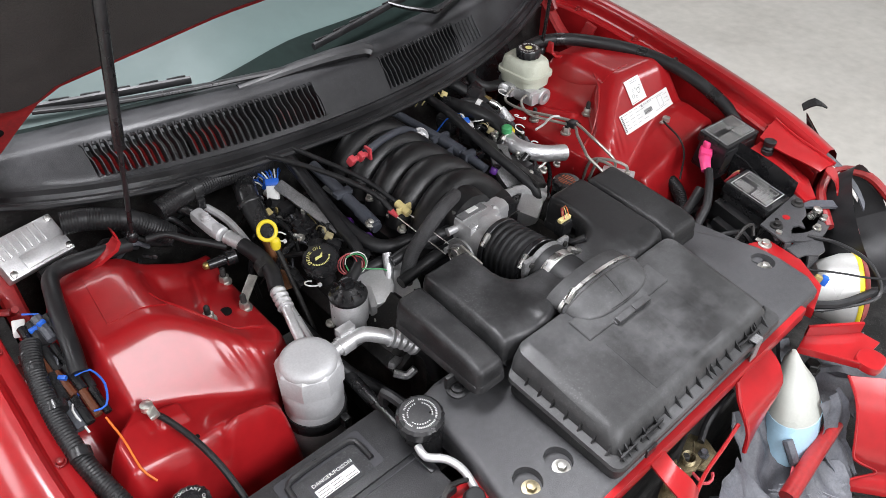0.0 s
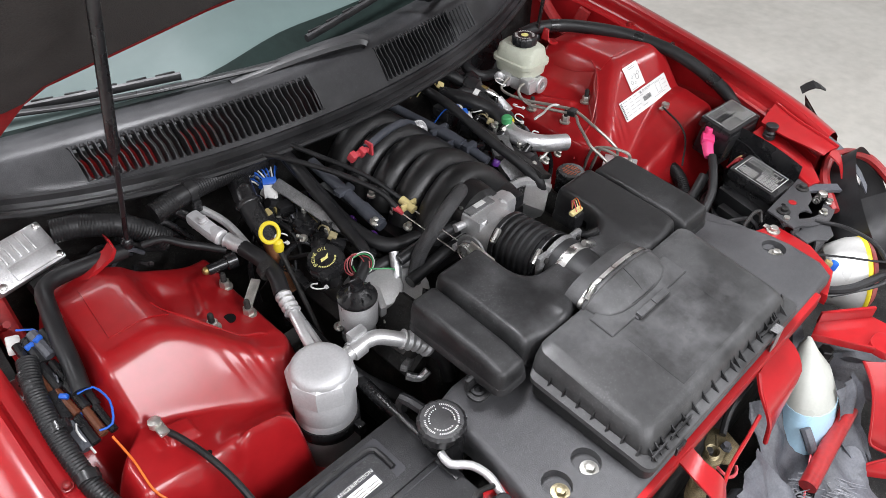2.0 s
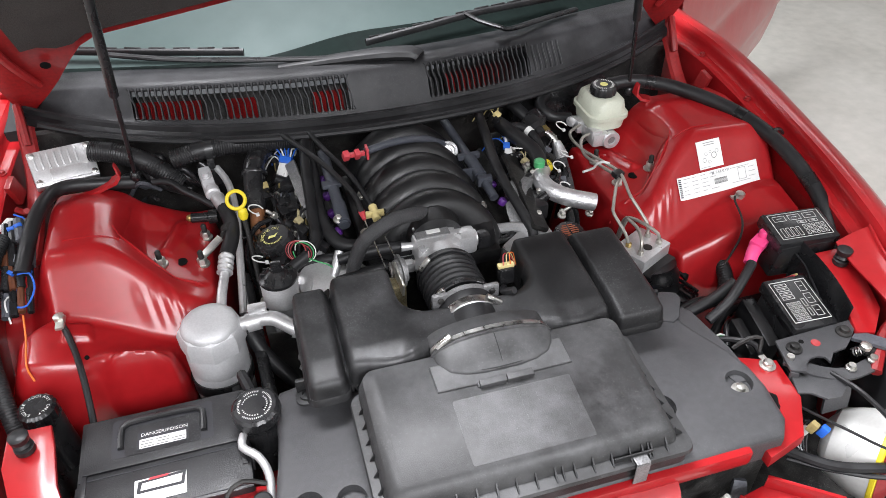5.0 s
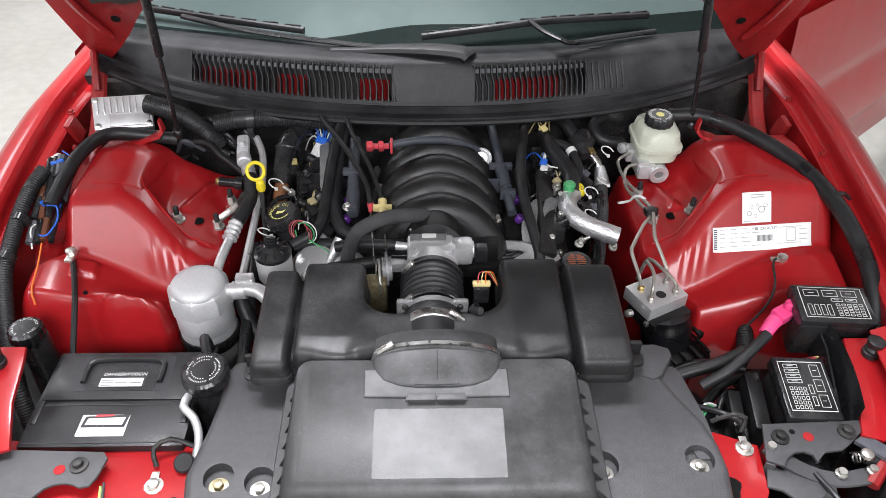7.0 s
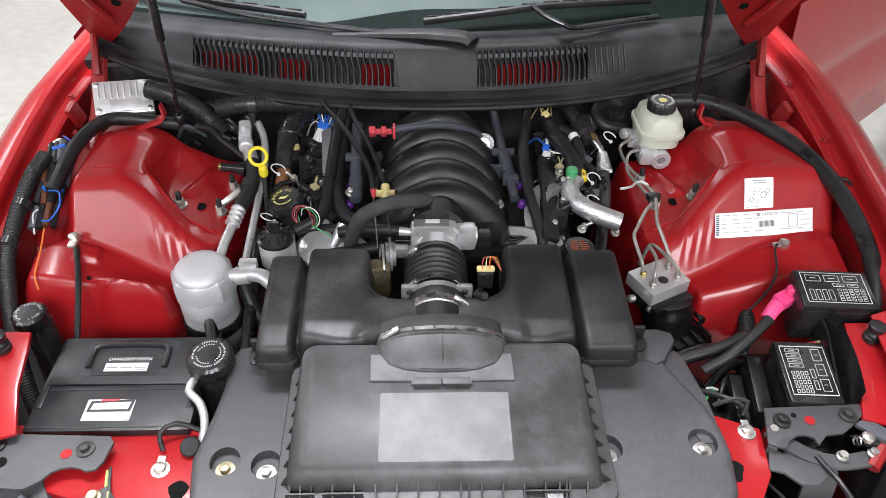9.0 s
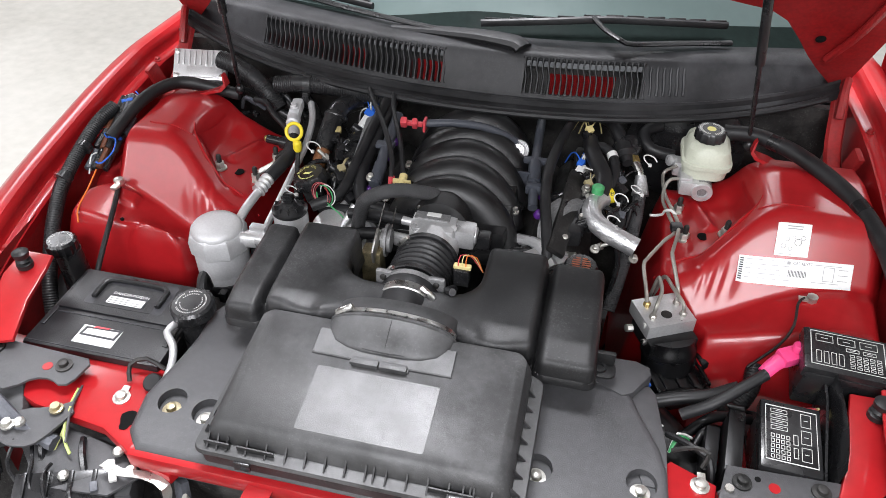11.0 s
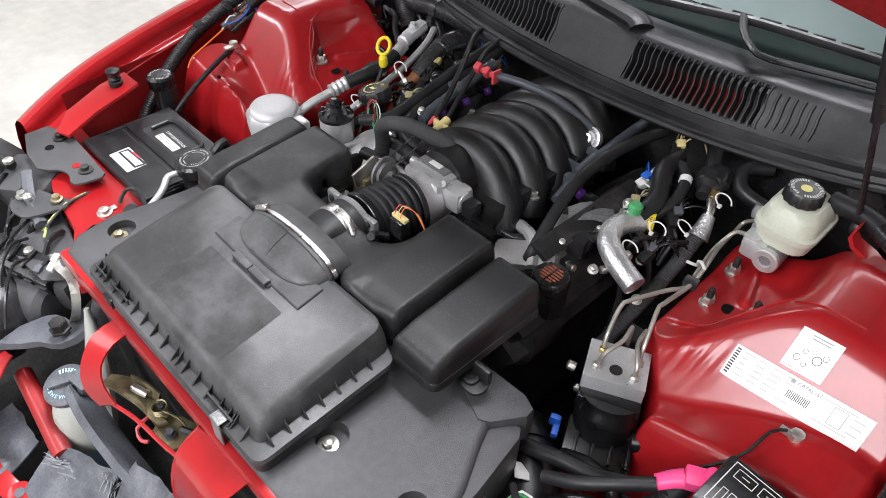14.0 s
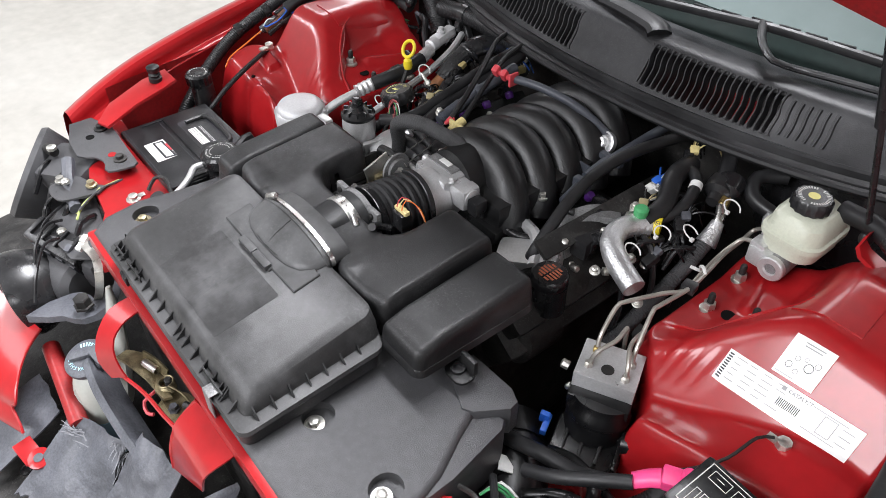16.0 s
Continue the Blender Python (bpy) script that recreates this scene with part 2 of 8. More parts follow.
MANIFOLD = material("matt_black_nylon", (0.007, 0.007, 0.0075), 0.38, vary=0.3, scale=22, dust=0.25, dust_colour=(0.05, 0.05, 0.05), bump=0.2, bump_scale=700)
GRIME = material("oily_dark_metal", (0.009, 0.0085, 0.008), 0.6, metal=0.1, vary=0.6, scale=25, dust=0.5, dust_colour=(0.10, 0.095, 0.09), bump=0.5, bump_scale=120, spec=0.45, speck=0.06)
ALU = material("cast_aluminium", (0.64, 0.64, 0.645), 0.38, metal=0.6, vary=0.12, scale=30, bump=0.15, bump_scale=500, dust=0.2, dust_colour=(0.34, 0.33, 0.32))
CAN = material("frosted_aluminium_can", (0.62, 0.62, 0.63), 0.52, metal=0.35, vary=0.10, scale=25, bump=0.12, bump_scale=600, dust=0.15, dust_colour=(0.42, 0.41, 0.40))
ALU_DULL = material("dull_grey_aluminium", (0.24, 0.24, 0.242), 0.5, metal=0.4, vary=0.4, scale=35, bump=0.5, bump_scale=300, dust=0.35, dust_colour=(0.10, 0.095, 0.09))
STEEL = material("bright_steel", (0.62, 0.61, 0.59), 0.3, metal=1.0, vary=0.15, scale=60)
ZINC = material("zinc_plated_steel", (0.60, 0.59, 0.55), 0.38, metal=0.9, vary=0.2, scale=70)
GOLD = material("yellow_passivated_steel", (0.46, 0.40, 0.26), 0.42, metal=0.9, vary=0.3, scale=60)
FOIL = material("crinkled_foil", (0.66, 0.66, 0.67), 0.40, metal=0.85, vary=0.15, scale=50, bump=0.7, bump_scale=260)
RAIL = material("blue_grey_rail_coating", (0.048, 0.053, 0.066), 0.5, vary=0.3, scale=40, dust=0.25, dust_colour=(0.10, 0.10, 0.11))
TUBE = material("tin_coated_brake_tube", (0.42, 0.40, 0.36), 0.42, metal=0.7, vary=0.15, scale=50)
YELLOW = material("yellow_plastic", (0.78, 0.62, 0.03), 0.4, vary=0.1)
CREAM = material("cream_plastic", (0.66, 0.55, 0.25), 0.45, vary=0.15)
CREAM_DULL = material("dull_cream_plastic", (0.34, 0.29, 0.16), 0.5, vary=0.2)
TAN = material("tan_coil_plastic", (0.30, 0.24, 0.10), 0.5, vary=0.3)
CLIP_RED = material("red_plastic", (0.55, 0.06, 0.075), 0.4, vary=0.15)
PINK = material("pink_plastic", (0.80, 0.06, 0.22), 0.4, vary=0.1)
BLUE = material("blue_plastic", (0.02, 0.12, 0.55), 0.4, vary=0.1)
GREEN = material("green_plastic", (0.06, 0.33, 0.12), 0.4, vary=0.1)
ORANGE = material("orange_loom", (0.75, 0.16, 0.02), 0.5, vary=0.15)
PURPLE = material("purple_plastic", (0.09, 0.02, 0.20), 0.4, vary=0.1)
WHITE = material("white_print_film", (0.80, 0.80, 0.78), 0.35, vary=0.03, coat=0.3)
WHITE_PLASTIC = material("white_plastic", (0.70, 0.70, 0.68), 0.45, vary=0.08)
SMALL_PRINT = material("grey_fine_print", (0.30, 0.30, 0.30), 0.5, vary=0.1)
HOLE = material("dark_opening_fill", (0.008, 0.008, 0.008), 0.95, vary=0.3, spec=0.05)
INK = material("black_print_and_recess", (0.03, 0.03, 0.035), 0.5, vary=0.1)
PRINT = material("pale_print", (0.62, 0.62, 0.60), 0.5, vary=0.1)
YELLOW_PRINT = material("yellow_print", (0.75, 0.70, 0.25), 0.5, vary=0.1)
RESERVOIR = material("aged_white_tank_plastic", (0.54, 0.56, 0.46), 0.36, vary=0.08, scale=25, spec=0.45)
TANK = material("translucent_white_tank", (0.40, 0.41, 0.375), 0.35, vary=0.06, scale=20)
WASHER_LIQUID = material("blue_washer_fluid_tint", (0.36, 0.55, 0.68), 0.35, vary=0.06, scale=20)
GREY_PLASTIC = material("scuffed_grey_plastic", (0.080, 0.084, 0.097), 0.5, vary=0.35, scale=22, dust=0.3, dust_colour=(0.20, 0.205, 0.22), bump=0.4, bump_scale=200)
LENS = material("silver_lamp_shell", (0.60, 0.60, 0.58), 0.35, metal=0.2, vary=0.06)
BRASS = material("dirty_brass", (0.42, 0.31, 0.12), 0.42, metal=0.9, vary=0.3, scale=60)
LATCH = material("grimy_yellow_zinc", (0.26, 0.22, 0.13), 0.45, metal=0.75, vary=0.6, scale=70, dust=0.5, dust_colour=(0.03, 0.025, 0.02))
LINER = material("dark_hood_liner", (0.030, 0.027, 0.025), 0.95, vary=0.35, scale=30, bump=0.6, bump_scale=500)
CONCRETE = material("polished_concrete", (0.37, 0.358, 0.325), 0.5, vary=0.14, scale=1.6, dust=0.45, dust_colour=(0.50, 0.49, 0.46), bump=0.1, bump_scale=60)
PLASTER = material("white_painted_wall", (0.55, 0.55, 0.54), 0.8, vary=0.05, scale=2)
ROOF = material("white_ceiling_sheet", (0.50, 0.50, 0.50), 0.8, vary=0.04, scale=2)
DASH = material("dark_dashboard", (0.012, 0.013, 0.014), 0.8, vary=0.2, scale=10)
BATTERY = material("black_battery_case", (0.009, 0.009, 0.0105), 0.40, vary=0.2, scale=20, dust=0.25, dust_colour=(0.10, 0.10, 0.10), bump=0.2, bump_scale=600, speck=0.03)


def glass_material():
    """A windscreen: tinted clear glass under a thin diffuse teal film that paints in the room's reflection."""
    mat = bpy.data.materials.new("windscreen_painted_reflection")
    mat.use_nodes = True
    nt = mat.node_tree
    nt.nodes.remove(nt.nodes["Principled BSDF"])
    out = nt.nodes["Material Output"]
    clear = nt.nodes.new("ShaderNodeBsdfPrincipled")
    clear.inputs["Base Color"].default_value = (0.42, 0.60, 0.56, 1)
    clear.inputs["Roughness"].default_value = 0.32
    clear.inputs["Transmission Weight"].default_value = 1.0
    clear.inputs["IOR"].default_value = 1.45
    film = nt.nodes.new("ShaderNodeBsdfDiffuse")
    film.inputs[0].default_value = (0.062, 0.083, 0.080, 1)
    noise_tex = nt.nodes.new("ShaderNodeTexNoise")
    noise_tex.inputs["Scale"].default_value, noise_tex.inputs["Detail"].default_value = 6.0, 8
    geo = nt.nodes.new("ShaderNodeNewGeometry")
    nt.links.new(geo.outputs["Position"], noise_tex.inputs["Vector"])
    rng = nt.nodes.new("ShaderNodeMapRange")
    rng.inputs["From Min"].default_value, rng.inputs["From Max"].default_value = 0.3, 0.7
    rng.inputs["To Min"].default_value, rng.inputs["To Max"].default_value = 0.80, 0.90
    nt.links.new(noise_tex.outputs["Fac"], rng.inputs["Value"])
    mix = nt.nodes.new("ShaderNodeMixShader")
    nt.links.new(rng.outputs[0], mix.inputs[0])
    nt.links.new(clear.outputs[0], mix.inputs[1])
    nt.links.new(film.outputs[0], mix.inputs[2])
    nt.links.new(mix.outputs[0], out.inputs["Surface"])
    return mat


GLASS = glass_material()

# ---- the workshop ----
single("floor", Shape().box((0, 0, -0.05), (14, 14, 0.1), 0), CONCRETE, "pale beige polished concrete workshop floor", "floor", kind="structure")
single("ceiling", Shape().box((0, 0, 3.66), (14, 14, 0.1), 0), ROOF, "white workshop ceiling", "ceiling", kind="structure")
for nm, c, s in (("wall_north", (0, 7.05, 1.8), (14.2, 0.1, 3.6)), ("wall_south", (0, -7.05, 1.8), (14.2, 0.1, 3.6)),
                 ("wall_east", (7.05, 0, 1.8), (0.1, 14, 3.6)), ("wall_west", (-7.05, 0, 1.8), (0.1, 14, 3.6))):
    single(nm, Shape().box(c, s, 0), PLASTER, "plain white painted workshop wall", "wall", kind="structure")

# ---- car body ----
def cowl_y(x):
    """The bow of the cowl's upper vent edge across the car."""
    return 0.846 + 0.33 * x * x


car = thing("sports_car", (0, 0.4, 0), "red sports car with open engine bay and damaged nose", "car")


def crest(y, side):
    """Top line of the fenders: distance from the car's middle, and height; the one at negative x is lowered to fit the
    camera's view.
    """
    x = 0.765 - 0.35 * max(0, 0.50 - y) ** 2 - 0.03 * max(0, y - 0.7)
    d = max(0.0, 0.88 - y)
    z = 0.905 - 0.19 * d * d / (d + 0.12) - 0.5 * max(0, 0.28 - y) ** 2 - (0.030 if side < 0 else 0.0)
    return x, z


FENDER = ((-0.034, -0.30), (-0.034, -0.16), (-0.036, -0.060), (-0.038, -0.042), (-0.034, -0.038), (-0.018, -0.036), (-0.015, -0.030), (-0.014, -0.010), (-0.008, -0.001), (0.006, 0.0), (0.030, -0.008), (0.058, -0.030), (0.085, -0.075), (0.103, -0.15), (0.11, -0.30), (0.105, -0.50))


def fender(side, y0, y1):
    s = Shape()

    def f(u, v):
        y = y0 + (y1 - y0) * v
        x, z = crest(y, side)
        k = u * (len(FENDER) - 1)
        i = min(int(k), len(FENDER) - 2)
        a, b = FENDER[i], FENDER[i + 1]
        t = k - i
        return (side * (x + a[0] + (b[0] - a[0]) * t), y, z + a[1] + (b[1] - a[1]) * t)
    s.sheet(f, (len(FENDER) - 1) * 2, 44)
    return part("fender", s, RED, car)


def tower_height(u, y, right):
    """Height of the strut tower and wheel housing; u is the distance from the car's middle."""
    crown = 0.735 + (0.117 if right else 0.106) * ss(u, 0.385, 0.565)
    ledge = 0.690 + 0.080 * ss(u, 0.38, 0.68) + 0.22 * (min(y, 0.485) - 0.485)
    # a flat slope between ledge and crown, filleted at its foot and rounded over at its top
    slope = 0.7575 + 1.24 * (y - 0.5115) + 0.077 * (u - 0.4965)
    z = merged(ledge, -merged(-crown, -slope, 0.022), 0.007)
    # sunk strut plate with its upright wall towards the fender
    plate = 0.741 + 0.38 * (u - 0.404)
    rise = 0.756 + 0.045 * ss(u, 0.40, 0.52)
    plate += (rise - plate) * ss(y, 0.690, 0.760)
    wall = 0.500 + 0.008 * math.sin((y - 0.60) * 22)
    sunk = plate + (crown - plate) * ss(u, wall - 0.016, wall + 0.026)
    edge = 0.548 + 0.066 * ss(u, 0.43, 0.515)
    back = ss(y, edge - 0.002, edge + 0.010)
    z += (sunk - z) * back
    # pressed ribs, dents and swellings of the sheet
    z += 0.009 * back * math.exp(-(((u - 0.452 + 0.30 * (y - 0.66)) / 0.0085) ** 2)) * ss(y, 0.620, 0.635) * (1 - ss(y, 0.70, 0.74))
    swell = 0.3 if right else 1.0
    z += swell * 0.026 * math.exp(-((u - 0.54) ** 2 + (y - 0.408) ** 2) / 0.0011)
    z += swell * 0.034 * math.exp(-((u - 0.475) ** 2 / 0.0020 + (y - 0.412) ** 2 / 0.0012))
    if not right:
        z += 0.020 * (1 - ss(math.hypot((u - 0.505) / 0.060, (y - 0.398) / 0.026), 0.62, 1.1))
        z += 0.022 * math.exp(-(((u - 0.447) / 0.016) ** 2 + ((y - 0.352) / 0.014) ** 2))
        z += 0.010 * ss(u, 0.574, 0.580) * (1 - ss(u, 0.612, 0.618)) * ss(y, 0.458, 0.464) * (1 - ss(y, 0.486, 0.492))
    for pu, pw, ph in ((0.442, 0.006, 0.0045), (0.458, 0.0075, 0.0058), (0.474, 0.006, 0.0042), (0.492, 0.010, 0.0026)):
        z += ph * math.exp(-(((u - pu - 0.25 * (y - 0.51)) / pw) ** 2) - ((y - 0.510) / 0.019) ** 2)
    z += 0.003 * math.exp(-(((u - 0.60) / 0.03) ** 2 + ((y - 0.70) / 0.03) ** 2))
    z -= 0.012 * ss(y, 0.70, 0.78)
    # falls to the engine, to the front, to the firewall and to the fender channel
    inner = 0.372 + 0.076 * ss(0.53 - y, -0.01, 0.10)
    z -= 0.33 * ss(inner - u, -0.014, 0.05) ** 0.8
    z -= 0.42 * ss(0.427 - y, 0.0, 0.145)
    z -= 0.25 * ss(y, 0.765, 0.82)
    edge = 0.715 if right else 0.645 + 0.045 * (1 - ss(y, 0.46, 0.52))
    z -= 0.12 * ss(u, edge - 0.02, edge + 0.045)
    return z


def strut_tower(side):
    s = Shape()
    s.sheet(lambda a, b: (side * (0.33 + 0.40 * a), 0.30 + 0.54 * b, tower_height(0.33 + 0.40 * a, 0.30 + 0.54 * b, side > 0)), 140, 170)
    tower = part("strut_tower", s, RED, car, sharp=60)
    # folded tab at the back of the tower
    tab = Shape()
    rings = []
    for p, w in (((0.606, 0.748, 0.816), 0.006), ((0.578, 0.757, 0.826), 0.011), ((0.548, 0.762, 0.836), 0.014), ((0.526, 0.764, 0.842), 0.013), ((0.517, 0.765, 0.852), 0.010), ((0.520, 0.766, 0.872), 0.007)):
        rings.append([Vector((side * (p[0] + dx), p[1] + dy, p[2] + dz)) for dx, dy, dz in ((0, -w, 0.0), (0, w, 0.0), (0.004, w, 0.005), (0.004, -w, 0.005))])
    tab.loft(rings)
    part("folded_tab", tab, RED, tower)
    lip = [(side * a, b, tower_height(a, b, side > 0) + 0.0012) for a, b in ((0.530, 0.640), (0.522, 0.622), (0.505, 0.603), (0.480, 0.581), (0.445, 0.562), (0.41, 0.553), (0.376, 0.549))]
    part("plate_lip", Shape().tube(lip, 0.0024, 6, 0.008), RED, tower)
    cap = Shape().sheet(lambda a, b: (side * (0.520 + 0.085 * a - 0.01 * b), 0.607 + 0.118 * b, tower_height(0.520 + 0.085 * a - 0.01 * b, 0.607 + 0.118 * b, side > 0) + 0.0022), 20, 24, 0.003)
    part("doubler_sheet", cap, RED, tower, sharp=60)
    return tower


for side in (-1, 1):
    fender(side, 0.165 if side > 0 else 0.08, 1.15)
    strut_tower(side)
    # wheel-house panel below the fender flange
    s = Shape().sheet(lambda a, b: (side * (crest(0.16 + 0.98 * b, side)[0] - 0.036), 0.16 + 0.98 * b, 0.40 + 0.36 * a), 6, 24, 0.0)
    part("inner_panel", s, RED_DULL, car)
    for y in (0.30, 0.478, 0.684, 0.86):
        x, z = crest(y, side)
        b = Shape().lathe([(0.008, 0), (0.008, 0.002), (0.0055, 0.0025), (0.0055, 0.007), (0.004, 0.008)], (side * (x - 0.026), y, z - 0.037), n=8)
        part("flange_bolt", b, RED_DULL, car)

# firewall and engine bay floor
s = Shape().box((0, 0.96, 0.55), (1.40, 0.02, 0.62), 0.003)
part("firewall", s, GRIME, car)
s = Shape().box((0, 1.15, 0.20), (1.5, 2.88, 0.02), 0.003)
part("underbody", s, GRIME, car)

# doors: the one beside the brake cylinder stands open, the other is shut
def door(hinge, ang, label):
    ux, uy = math.sin(radians(ang)), math.cos(radians(ang))
    sgn = 1 if hinge[0] > 0 else -1

    def f(a, b):
        k = 0.028 * math.sin(math.pi * min(1, b / 0.62)) + 0.010 * ss(b, 0.60, 0.64) - 0.07 * max(0, b - 0.68) ** 1.2 - 0.012 * ss(b, 0.30, 0.27)
        return (hinge[0] + ux * 1.35 * a + sgn * k * abs(uy), hinge[1] + uy * 1.35 * a - k * ux, 0.25 + (0.66 if sgn > 0 else 0.58) * b)
    inside = lambda a, b: tuple(Vector(f(a, b)) - Vector((sgn * abs(uy), -ux, 0)) * 0.06)
    d = part("door", Shape().sheet(f, 6, 34).sheet(inside, 6, 34), RED, car, label)
    part("handle_recess", Shape().box((hinge[0] + ux * 1.15, hinge[1] + uy * 1.15, 0.74), (0.03, 0.10, 0.03), 0.008, turn=pose(0, 0, 0, 0, 0, -ang)), RED_DULL, d)


door((0.875, 1.17), 50, "open glossy red door with body crease lines")
door((-0.845, 1.16), 0, "shut glossy red door")
for side in (-1, 1):
    w = part("wheel", Shape().lathe([(0.20, -0.10), (0.31, -0.105), (0.325, -0.08), (0.325, 0.08), (0.31, 0.105), (0.20, 0.10)], (side * 0.76, 0.52, 0.325), (1, 0, 0), n=40), RUBBER, car, "black tyre under the fender")
    part("rim", Shape().lathe([(0.20, -0.085), (0.205, -0.09), (0.205, 0.09), (0.20, 0.085)], (side * 0.76, 0.52, 0.325), (1, 0, 0), n=32), ALU_DULL, w)
    # windscreen pillar
    part("pillar", Shape().tube([(side * 0.735, 1.10, 0.875), (side * 0.70, 1.40, 1.03), (side * 0.64, 1.95, 1.30)], 0.028, 10, 0.05, flat=0.7), RED, car)
    part("sill", Shape().box((side * 0.80, 1.85, 0.27), (0.10, 1.45, 0.10), 0.02), RED, car)

# ---- cowl ----
cowl = thing("cowl_panel", (0, 0.82, 0.84), "black plastic cowl panel with slotted air vents below the windscreen", "cowl panel")
COWL_LINE = ((0.078, 0.952), (0.050, 0.956), (0.028, 0.957), (0.008, 0.952), (0.0, 0.944), (-0.010, 0.928), (-0.020, 0.910), (-0.034, 0.890), (-0.040, 0.8825), (-0.047, 0.8850), (-0.0515, 0.8815), (-0.0535, 0.8725), (-0.0640, 0.8690), (-0.0675, 0.8560))


def cowl_point(x, k):
    i = min(int(k), len(COWL_LINE) - 2)
    a, b = COWL_LINE[i], COWL_LINE[i + 1]
    t = k - i
    drop = (abs(x) / 0.66) ** 4 * (0.020 - 0.055 * ss(k, 4, 9))
    return (x, cowl_y(x) + a[0] + (b[0] - a[0]) * t, a[1] + (b[1] - a[1]) * t - drop)


VENTS = ((-0.485, -0.078, 34), (0.084, 0.308, 20))
edges = [-0.69] + [e for v in VENTS for e in v[:2]] + [0.68]
s = Shape()
for a, b in zip(edges, edges[1:]):
    vent = any(abs(a - v[0]) < 1e-6 for v in VENTS)
    n = max(4, int((b - a) / 0.02))
    if vent:
        s.sheet(lambda u, v: cowl_point(a + (b - a) * u, 4 * v), n, 8, 0.003)
        s.sheet(lambda u, v: cowl_point(a + (b - a) * u, 7 + 6 * v), n, 12, 0.003)
    else:
        s.sheet(lambda u, v: cowl_point(a + (b - a) * u, 13 * v), n, 26, 0.003)
part("panel", s, COWL, cowl)
s = Shape()
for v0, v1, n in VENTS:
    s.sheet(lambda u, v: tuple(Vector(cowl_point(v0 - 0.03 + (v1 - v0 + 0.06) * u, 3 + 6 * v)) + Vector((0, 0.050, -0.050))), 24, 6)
part("vent_shade_sheet", s, GRIME, cowl, "dark sheet painting the shade under the slots")
s = Shape()
for v0, v1 in ((-0.485, -0.36), (-0.315, -0.255), (-0.145, -0.085), (0.13, 0.26)):
    s = Shape().sheet(lambda u, v: tuple(Vector(cowl_point(v0 + (v1 - v0) * u, 4.6 + 2.4 * v)) + Vector((0, 0.040, -0.034))), 6, 4)
    part("plenum_sheet", s, SHEET_RED, cowl, "red body sheet glimpsed under the slots")
for v0, v1, n in VENTS:
    for i in range(n + 1):
        x = v0 + (v1 - v0) * i / n
        sl = Shape()
        pts = [cowl_point(x, 3.75 + 3.5 * j / 10) for j in range(11)]
        ring = []
        for j, p in enumerate(pts):
            # the slats lean in the middle and widen into the panel at both ends, which rounds the slots
            bend = 0.005 * ss(j, 3, 6)
            w = 0.0015 + 0.0040 * max(0, 1 - j / 1.6) ** 2 + 0.0040 * max(0, 1 - (10 - j) / 1.6) ** 2
            q = Vector(p) + Vector((bend, 0, 0.001))
            ring.append([q + Vector((-w, 0, 0)), q + Vector((-0.5 * w, -0.001, 0.0012)), q + Vector((0.5 * w, -0.001, 0.0012)), q + Vector((w, 0, 0)), q + Vector((w * 0.8, 0.016, -0.011)), q + Vector((-w * 0.8, 0.016, -0.011))])
        sl.loft(ring)
        part("slat", sl, COWL, cowl)
# blind slots on the far side
for i in range(6):
    x = 0.322 + 0.0125 * i
    sl = Shape().tube([Vector(cowl_point(x, 4.2 + 2.6 * j / 4)) + Vector((0.004 * ss(j, 1, 3), 0, 0.0)) for j in range(5)], 0.0028, 6, 0.01)
    part("blind_slat", sl, COWL, cowl)
s = Shape().tube([Vector(cowl_point(x, 12.4)) + Vector((0, -0.001, -0.004)) for x in np.linspace(-0.66, 0.66, 25)], 0.0065, 8, 0.03)
part("rubber_seal", s, RUBBER, cowl, "black rubber bonnet seal along the front lip")
# raised bump over the wiper motor arm
s = Shape().tube([(-0.20, 0.905, 0.953), (-0.08, 0.890, 0.962), (0.0, 0.878, 0.966), (0.06, 0.872, 0.962), (0.075, 0.865, 0.955)], (0.010, 0.022), 10, 0.012, flat=0.7)
part("wiper_cover", s, RUBBER, cowl)

# ---- windscreen ----
def glass_point(x, v):
    return (x, 0.918 + 0.36 * x * x + 0.95 * v, 0.944 + 0.50 * v - 0.10 * (abs(x) / 0.7) ** 2.5 * (0.25 + v))


screen = thing("windscreen", (0, 0.95, 0.95), "pale green windscreen glass above the cowl", "windscreen")
s = Shape().sheet(lambda u, v: glass_point(-0.72 + 1.44 * u, v), 24, 12, 0.006)
pane = part("pane", s, GLASS, screen)
pane.visible_shadow = False
s = Shape().sheet(lambda u, v: tuple(Vector(glass_point(-0.70 + 1.4 * u, (0.018 + 0.045 * ss(u, 0.30, 0.50)) * v)) + Vector((0, 0, 0.0015))), 32, 2)
part("dark_glass_foot", s, material("dark_glass_shade", (0.006, 0.010, 0.009), 0.6, vary=0.3, scale=9, spec=0.04), screen)
s = Shape().sheet(lambda u, v: (-0.75 + 1.5 * u, 0.98 + 0.62 * v, 0.86 + 0.06 * v), 8, 6, 0.03)
single("dashboard", s, DASH, "dark dashboard top under the windscreen", "dashboard")


